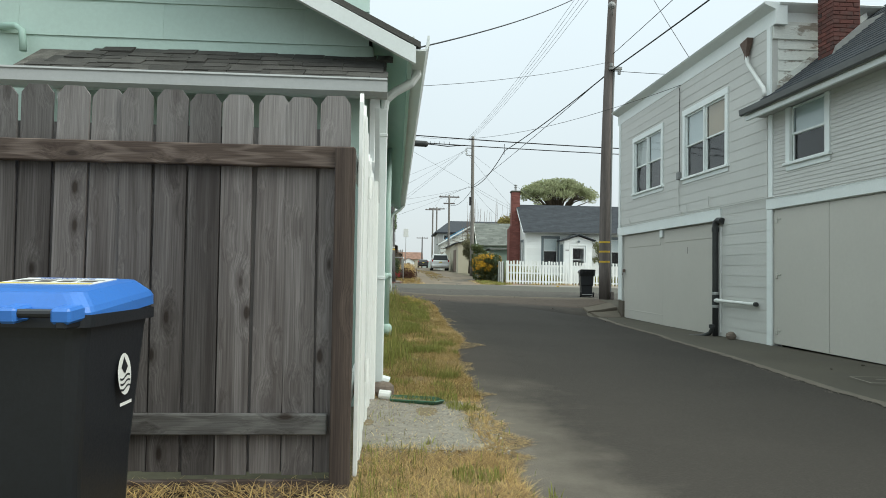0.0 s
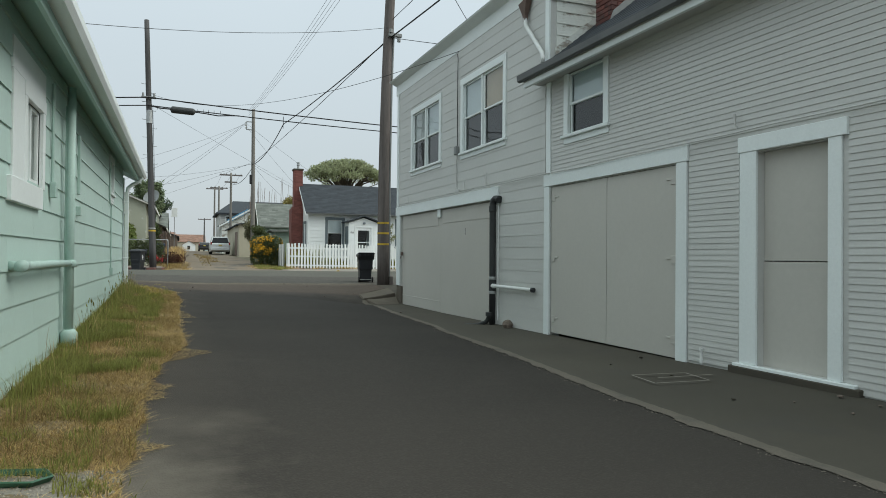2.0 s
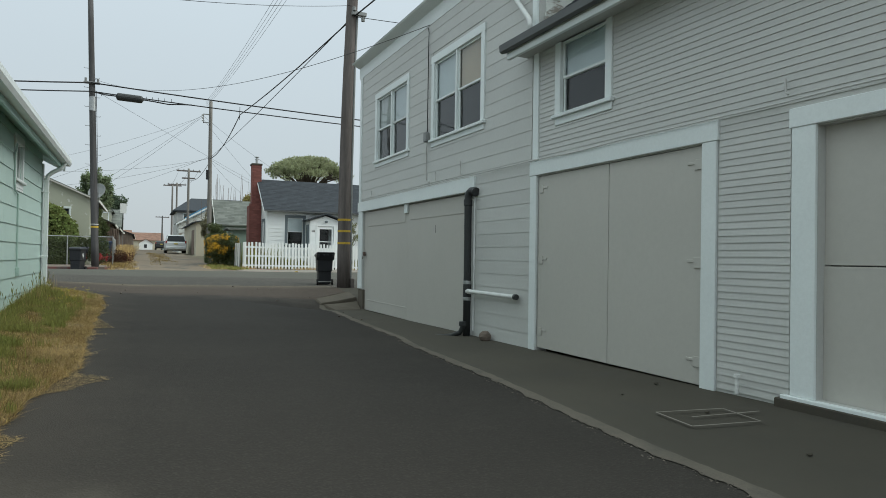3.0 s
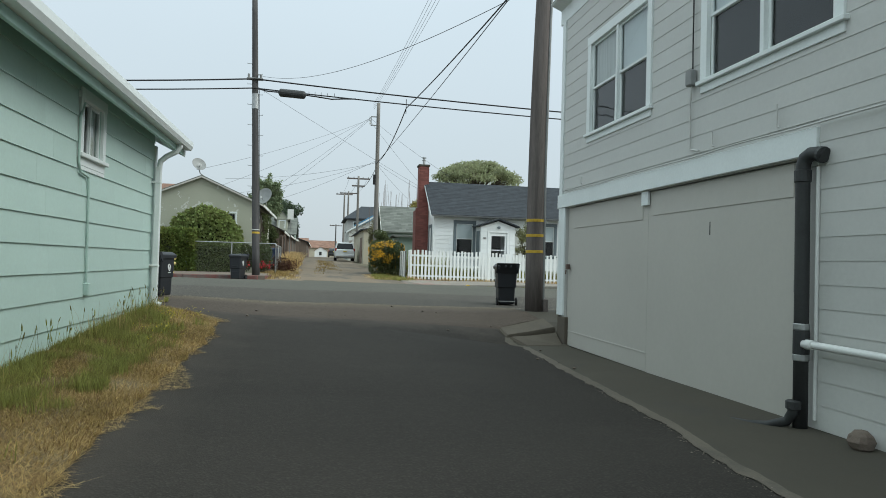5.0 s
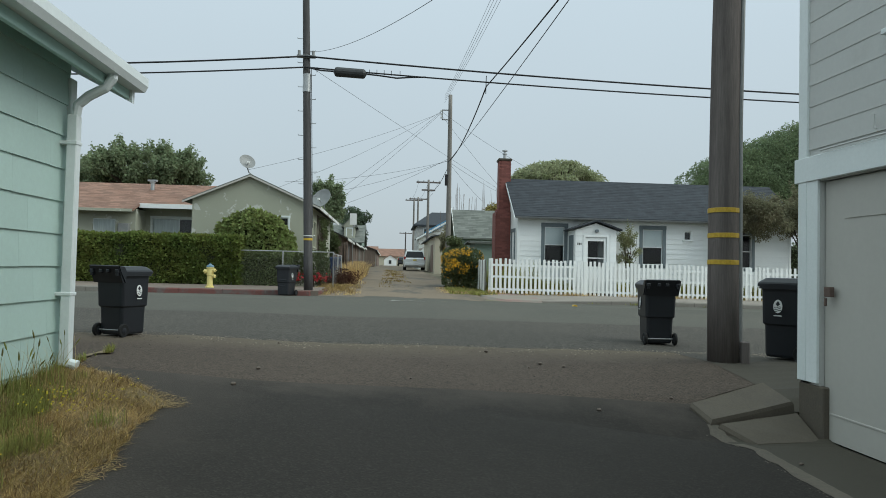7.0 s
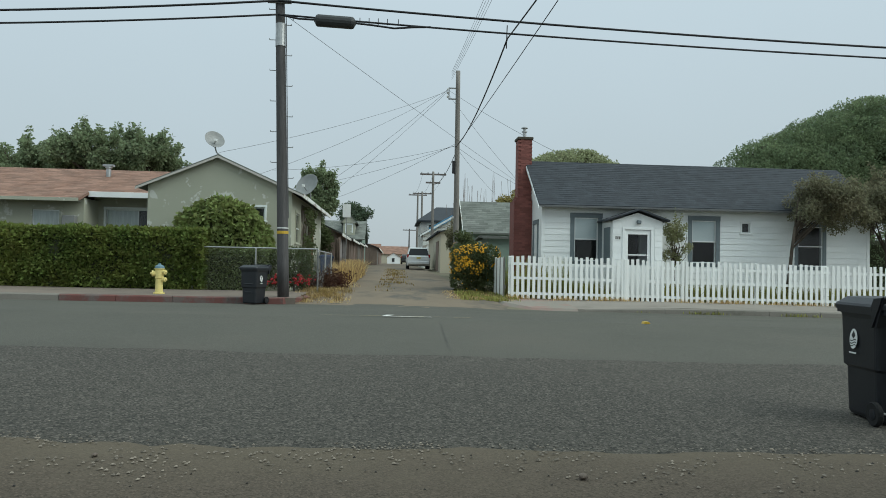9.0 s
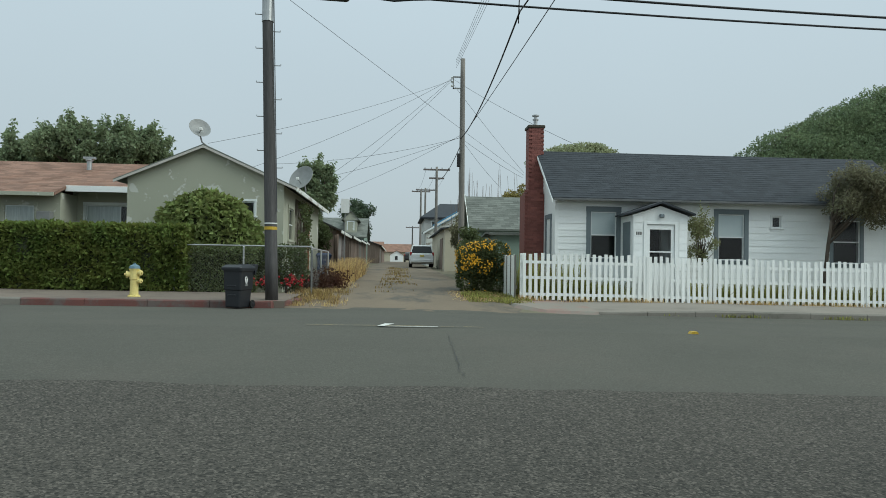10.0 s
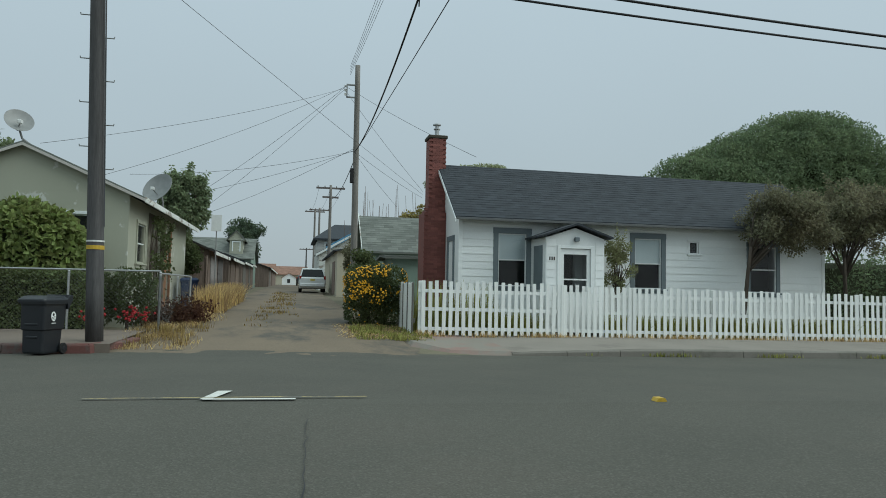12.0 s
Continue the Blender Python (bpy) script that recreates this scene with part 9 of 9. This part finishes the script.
for _ in range(80):
    x, y = grn.choice(((-0.35, 41.25), (0.55, 41.2), (0.35, 41.2)))
    p = (x + grn.gauss(0, 0.15), y + grn.gauss(0, 0.05), 0.62 + abs(grn.gauss(0, 0.16)))
    b.lathe([(0.006, 0), (0.032, 0.012), (0.006, 0.03)], p, 6, (grn.uniform(-1, 1), -1, grn.uniform(-0.3, 1)))
tagged(single("red_flowers", b, FLOWER_RED, "bright red flowers at the foot of the pole", "flowers"), kind="stuff")
tree("dry_shrub", (1.0, 43.7, 0.4), 0.2, 0.03, [((0.75, 43.5, 0.62), (0.62, 0.5, 0.36)), ((1.25, 43.9, 0.66), (0.55, 0.6, 0.40)), ((0.35, 43.8, 0.58), (0.4, 0.4, 0.3))], 0.085, RED_LEAF, 4400, "dry reddish-brown shrub beside the alley", "shrub", limbs=16, rough=0.6, shell=0.8)

# flowering bush by the alley
lumps = [((x, 44.6 + grn.uniform(-0.1, 0.1), z), (0.42 + grn.uniform(-0.04, 0.06), 0.68, 0.46 + grn.uniform(-0.04, 0.06))) for x in (5.80, 6.28, 6.74) for z in (0.78, 1.25, 1.68 + grn.uniform(-0.06, 0.05))]
bush = tree("flowering_bush", (6.1, 44.6, 0.4), 0.5, 0.05, lumps, 0.075, BUSH_LEAF, 16000, "dense boxy bush covered with yellow flowers", "bush", limbs=6, rough=0.2, shell=0.35)
b = Build()
for c, r in lumps:
    for p, d in blob_points(c, r, 620, 0.02, 0.15):
        if d.y < 0.1 and noise.noise(p * 2.6) > 0.05 and grn.random() < (0.07 if p.z < 1.05 else 0.9):
            b.lathe([(0.005, 0), (0.026, 0.008), (0.004, 0.020)], p + d * 0.06, 5, tuple(d))
part("blossom", b, FLOWER_YELLOW, bush, "clusters of bright yellow flowers")
for y, zt in ((52.5, 1.7), (55.8, 2.6)):
    tree("alley_bush", (7.2, y, 0.5), 1.0, 0.06, clumps((7.1, y, 0.6 + zt * 0.55), (0.5, 1.0, zt * 0.42), 12, 0.40), 0.11, BUSH_LEAF, 5200, "overgrown dull green bush beside the alley", "bush", limbs=8, shell=0.7)

vine = thing("climbing_vine", (-0.05, 46.6, 0.5), "dark straggling vine on the stucco side wall", "vine")
b = Build()
for k in range(7):
    y0_ = 45.4 + 0.33 * k
    b.tube([(-0.10, y0_, 0.5), (-0.06, y0_ + grn.uniform(-0.2, 0.2), 1.5), (-0.04, y0_ + grn.uniform(-0.4, 0.4), 2.5), (-0.02, y0_ + grn.uniform(-0.5, 0.5), 3.35)], 0.018, 5, 0.008)
part("stem", b, BARK, vine)
pts = [((-0.06 + grn.uniform(0, 0.22), grn.uniform(45.2, 48.0), 1.1 + 2.3 * math.sqrt(grn.random())), Vector((1, 0, 0))) for _ in range(1500)]
part("foliage", leaf_quads(Build(), [p for p in pts if noise.noise(Vector(p[0]) * 1.7) > -0.05], 0.10, 0.8, 0.7), BUSH_LEAF, vine)

# trees
tree("broadleaf_tree", (-12.2, 58, 0.7), 4.2, 0.22, clumps((-12.2, 58, 6.6), (4.1, 2.4, 1.6), 60, 0.5) + sprays((-12.2, 58, 6.6), (4.2, 2.5, 1.7), 60, 0.95, 0.30), 0.19, TREE_LEAF, 36000, "leafy dark green tree behind the red-roofed house", limbs=60, shell=0.8, droop=0.5)
tree("broadleaf_tree", (-18.0, 60, 0.7), 4.2, 0.22, clumps((-17.8, 60, 6.2), (4.4, 2.4, 1.6), 60, 0.55) + sprays((-18.8, 60, 6.5), (3.6, 2.4, 1.8), 40, 0.95, 0.32), 0.20, TREE_LEAF, 22000, "leafy dark green tree behind the red-roofed house", limbs=40, shell=0.8, droop=0.5)
tree("narrow_tree", (-0.55, 54.0, 0.6), 3.6, 0.11, clumps((-0.55, 54.2, 4.6), (0.85, 0.8, 1.7), 30, 0.34) + sprays((-0.55, 54.2, 4.7), (0.9, 0.8, 1.7), 30, 0.55, 0.2), 0.15, TREE_LEAF, 13000, "slender green tree behind the stucco house", limbs=34, shell=0.8, droop=0.9)
tree("passage_bush", (-0.25, 53.3, 0.6), 1.4, 0.06, clumps((-0.35, 53.3, 2.5), (0.6, 0.5, 0.9), 18, 0.3), 0.12, BUSH_LEAF, 4500, "dark overgrown bush in the passage beside the house", "bush", limbs=10)
tree("dark_tree", (-1.8, 112, 1.4), 3.5, 0.25, clumps((-1.9, 112, 6.9), (1.9, 1.8, 2.7), 70, 0.75), 0.26, DARK_LEAF, 18000, "dark rounded tree far down the alley", limbs=10)
dome = []
for _ in range(170):
    a_, q_ = grn.uniform(0, 2 * math.pi), math.sqrt(grn.random())
    z_ = 9.05 + 2.55 * math.sqrt(max(0.0, 1 - q_ ** 2)) * (0.9 + 0.2 * grn.random()) - (0.5 if grn.random() < 0.3 else 0.0)
    k_ = grn.uniform(0.28, 0.5)
    dome.append(((19.3 + 4.7 * q_ * math.cos(a_), 80 + 3.6 * q_ * math.sin(a_), z_), (k_ * 1.5, k_ * 1.3, k_ * 0.6)))
tree("umbrella_tree", (19.2, 80, 1.1), 6.6, 0.3, dome, 0.22, UMBRELLA_LEAF, 17000, "spreading umbrella-shaped tree behind the roof", limbs=60, shell=0.8)
tree("yellow_tree", (11.5, 70, 0.9), 3.5, 0.16, clumps((12.1, 70, 5.8), (1.1, 1.3, 1.4), 26, 0.5), 0.17, YELLOW_LEAF, 8000, "yellow-green tree behind the old shed", limbs=8)
tree("vine_tree", (7.5, 66.3, 0.9), 2.6, 0.10, clumps((7.5, 66.3, 3.2), (0.55, 0.9, 1.3), 34, 0.36), 0.13, DULL_LEAF, 9000, "dull brown-green vine mass between the alley sheds", limbs=14)
crest = curve([(20.8, 5.6), (21.6, 7.2), (22.5, 8.2), (24.6, 9.1), (26.8, 10.15), (28.6, 11.0), (29.4, 10.85), (30.8, 11.15), (31.6, 10.8), (32.5, 9.9), (33.4, 8.9), (34.4, 7.2), (35.2, 5.8)])
lobes = []
for x in steps(21.9, 34.6, 0.65):
    for k in range(7):
        q = k / 6
        rz = 0.55 + 0.65 * grn.random()
        lobes.append(((x + grn.uniform(-0.25, 0.25), 55.2 - 2.6 * math.sin(q * 1.5) + grn.uniform(-0.3, 0.3), crest(x) - rz - (crest(x) - 5.6) * 0.82 * (1 - math.cos(q * 1.5))), (0.75 + grn.uniform(0, 0.55), 1.2 + grn.uniform(-0.3, 0.4), rz)))
big = tree("cypress_tree", (31, 58, 0.3), 5.0, 0.7, lobes, 0.115, CYPRESS_LEAF, 150000, "huge wind-shaped dark green cypress crown", limbs=14, rough=0.16, shell=0.2, low=-0.6)
# dark body under the lobes paints the crown's inner shade
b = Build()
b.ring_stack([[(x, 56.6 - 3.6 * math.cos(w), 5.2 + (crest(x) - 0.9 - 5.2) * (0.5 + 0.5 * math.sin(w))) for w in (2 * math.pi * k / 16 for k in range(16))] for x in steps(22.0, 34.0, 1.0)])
part("inner_growth", b, FOLIAGE_SHADE, big, smooth=True)
tree("yard_tree", (16.95, 42.6, 0.3), 2.6, 0.075, clumps((18.55, 42.5, 3.8), (1.5, 0.9, 0.95), 70, 0.34) + sprays((18.55, 42.5, 3.8), (1.5, 0.9, 0.95), 26, 0.4, 0.16) + clumps((19.1, 42.5, 2.95), (1.0, 0.5, 0.4), 10, 0.2), 0.08, DULL_LEAF, 21000, "small dusty tree leaning over the picket fence", limbs=16, lean=(0.3, -0.1), shell=0.95, droop=0.6)
tree("yard_tree", (21.0, 43.0, 0.3), 2.4, 0.075, clumps((21.6, 43.2, 4.0), (1.8, 0.9, 1.25), 80, 0.38) + sprays((21.6, 43.2, 4.0), (1.8, 0.9, 1.25), 20, 0.45, 0.18), 0.09, DULL_LEAF, 25000, "small dusty tree leaning over the picket fence", limbs=14, lean=(-0.1, -0.1), shell=0.95, droop=0.6)
tree("porch_shrub", (13.1, 42.9, 0.3), 1.2, 0.03, clumps((13.15, 42.8, 2.25), (0.6, 0.3, 0.95), 30, 0.13) + sprays((13.1, 42.8, 2.3), (0.5, 0.25, 0.9), 7, 0.5, 0.09), 0.07, OLIVE_LEAF, 3400, "straggly shrub beside the porch", "shrub", limbs=26, shell=0.95)
yh = tree("yard_hedge", (23.2, 44.5, 0.2), 1.0, 0.08, [((22.4, 44.6, 1.7), (1.4, 0.9, 1.3)), ((24.6, 44.6, 1.8), (1.6, 0.9, 1.4)), ((27.2, 44.6, 1.7), (1.8, 0.9, 1.3)), ((30.0, 44.6, 1.7), (1.8, 0.9, 1.3))], 0.12, CYPRESS_LEAF, 15000, "dark green garden hedge beside the white house", "hedge", limbs=6, rough=0.15)
# dark block added as shade between the hedge's leaves
part("inner_growth", Build().box(21.2, 31.5, 44.3, 45.1, 0.1, 2.6, 0.2), FOLIAGE_SHADE, yh)
grass_blades("fence_shoots", scatter(300, 7.0, 9.3, 42.1, 42.6, lambda x, y: 1.0), GRASS_GREEN, "weedy shoots behind the fence corner", (0.9, 1.55), 0.012, lean=0.2)

grass_blades("garden_plants", scatter(9000, 7.4, 26, 41.95, 43.3, lambda x, y: 0.0 if 10.6 < x < 12.6 else max(0.15, 0.5 + noise.noise((x * 0.9, y, 3.3)))), GRASS_GREEN, "rough green garden growth behind the picket fence", (0.15, 0.75), 0.014, lean=0.5)

# tall bare stalks behind the shed
stalks = thing("tall_stalks", (10.2, 72, 1.0), "cluster of tall thin bare flower stalks", "stalks")
for _ in range(48):
    x, y = grn.uniform(7.2, 13.2), grn.uniform(70, 76)
    h = grn.uniform(5.8, 8.6)
    part("stalk", Build().tube([(x, y, 0.9), (x + grn.uniform(-0.1, 0.1), y, h * 0.6), (x + grn.uniform(-0.25, 0.25), y, h)], 0.028, 5, 0.010), OLD_FENCE, stalks)

# far wooded rise at the end of the alley
hill = Build()
prof = [(x, 3.2 + 5.5 * (0.5 + 0.5 * noise.noise((x * 0.01, 1.0, 0))) + 1.4 * noise.noise((x * 0.06, 2.0, 0))) for x in steps(-420, 420, 6)]
for (xa, za), (xb, zb) in zip(prof, prof[1:]):
    hill.add([(xa, 420, 0), (xb, 420, 0), (xb, 430, zb), (xa, 430, za), (xb, 470, zb * 0.9), (xa, 470, za * 0.9)], [(0, 1, 2, 3), (3, 2, 4, 5)])
single("backdrop", hill, shader("hazy_far_hill", (0.20, 0.23, 0.22), (0.16, 0.19, 0.18), rough=1.0, big=0.05, fine=0.6, grain=0.2, bump=0), "low hazy wooded hill in the distance", "hill", kind="structure")

# crumbled edge where the street meets the old asphalt
gr = Build()
for _ in range(5200):
    x = grn.uniform(-6, 12)
    y = 23.60 + grn.gauss(0, 0.20) + 0.35 * noise.noise((x * 0.7, 2.0, 5.0))
    if noise.noise((x * 2.2, y * 3.0, 8.0)) < -0.12:
        continue
    s_ = grn.uniform(0.003, 0.010)
    z = land(x, y) + 0.001
    gr.add([(x - s_, y - s_, z), (x + s_, y - s_ * 0.7, z), (x + s_ * 0.6, y + s_, z), (x - s_ * 0.8, y + s_ * 0.8, z), (x, y, z + s_ * 0.8)], [(0, 1, 4), (1, 2, 4), (2, 3, 4), (3, 0, 4)])
bits = Build()
for _ in range(330):
    x = grn.uniform(-4, 9)
    y = 22.9 + grn.gauss(0, 0.6)
    if not 21.4 < y < 23.7:
        continue
    s_ = grn.uniform(0.003, 0.009)
    z = land(x, y) - 0.004
    bits.add([(x - s_, y - s_, z), (x + s_, y - s_ * 0.7, z), (x + s_ * 0.6, y + s_, z), (x - s_ * 0.8, y + s_ * 0.8, z), (x, y, z + s_ * 0.8)], [(0, 1, 4), (1, 2, 4), (2, 3, 4), (3, 0, 4)])
single("asphalt_chips", bits, shader("dark_asphalt_chips", (0.028, 0.026, 0.024), (0.05, 0.045, 0.04), rough=0.9, island=0.4, bump=0), "dark asphalt chips scattered over the old shoulder", "grit", kind="stuff")
single("crumbled_asphalt", gr, shader("crumbled_asphalt_bits", (0.24, 0.205, 0.165), (0.10, 0.09, 0.078), rough=0.9, island=0.5), "crumbled asphalt grit along the street edge", "grit", kind="stuff")
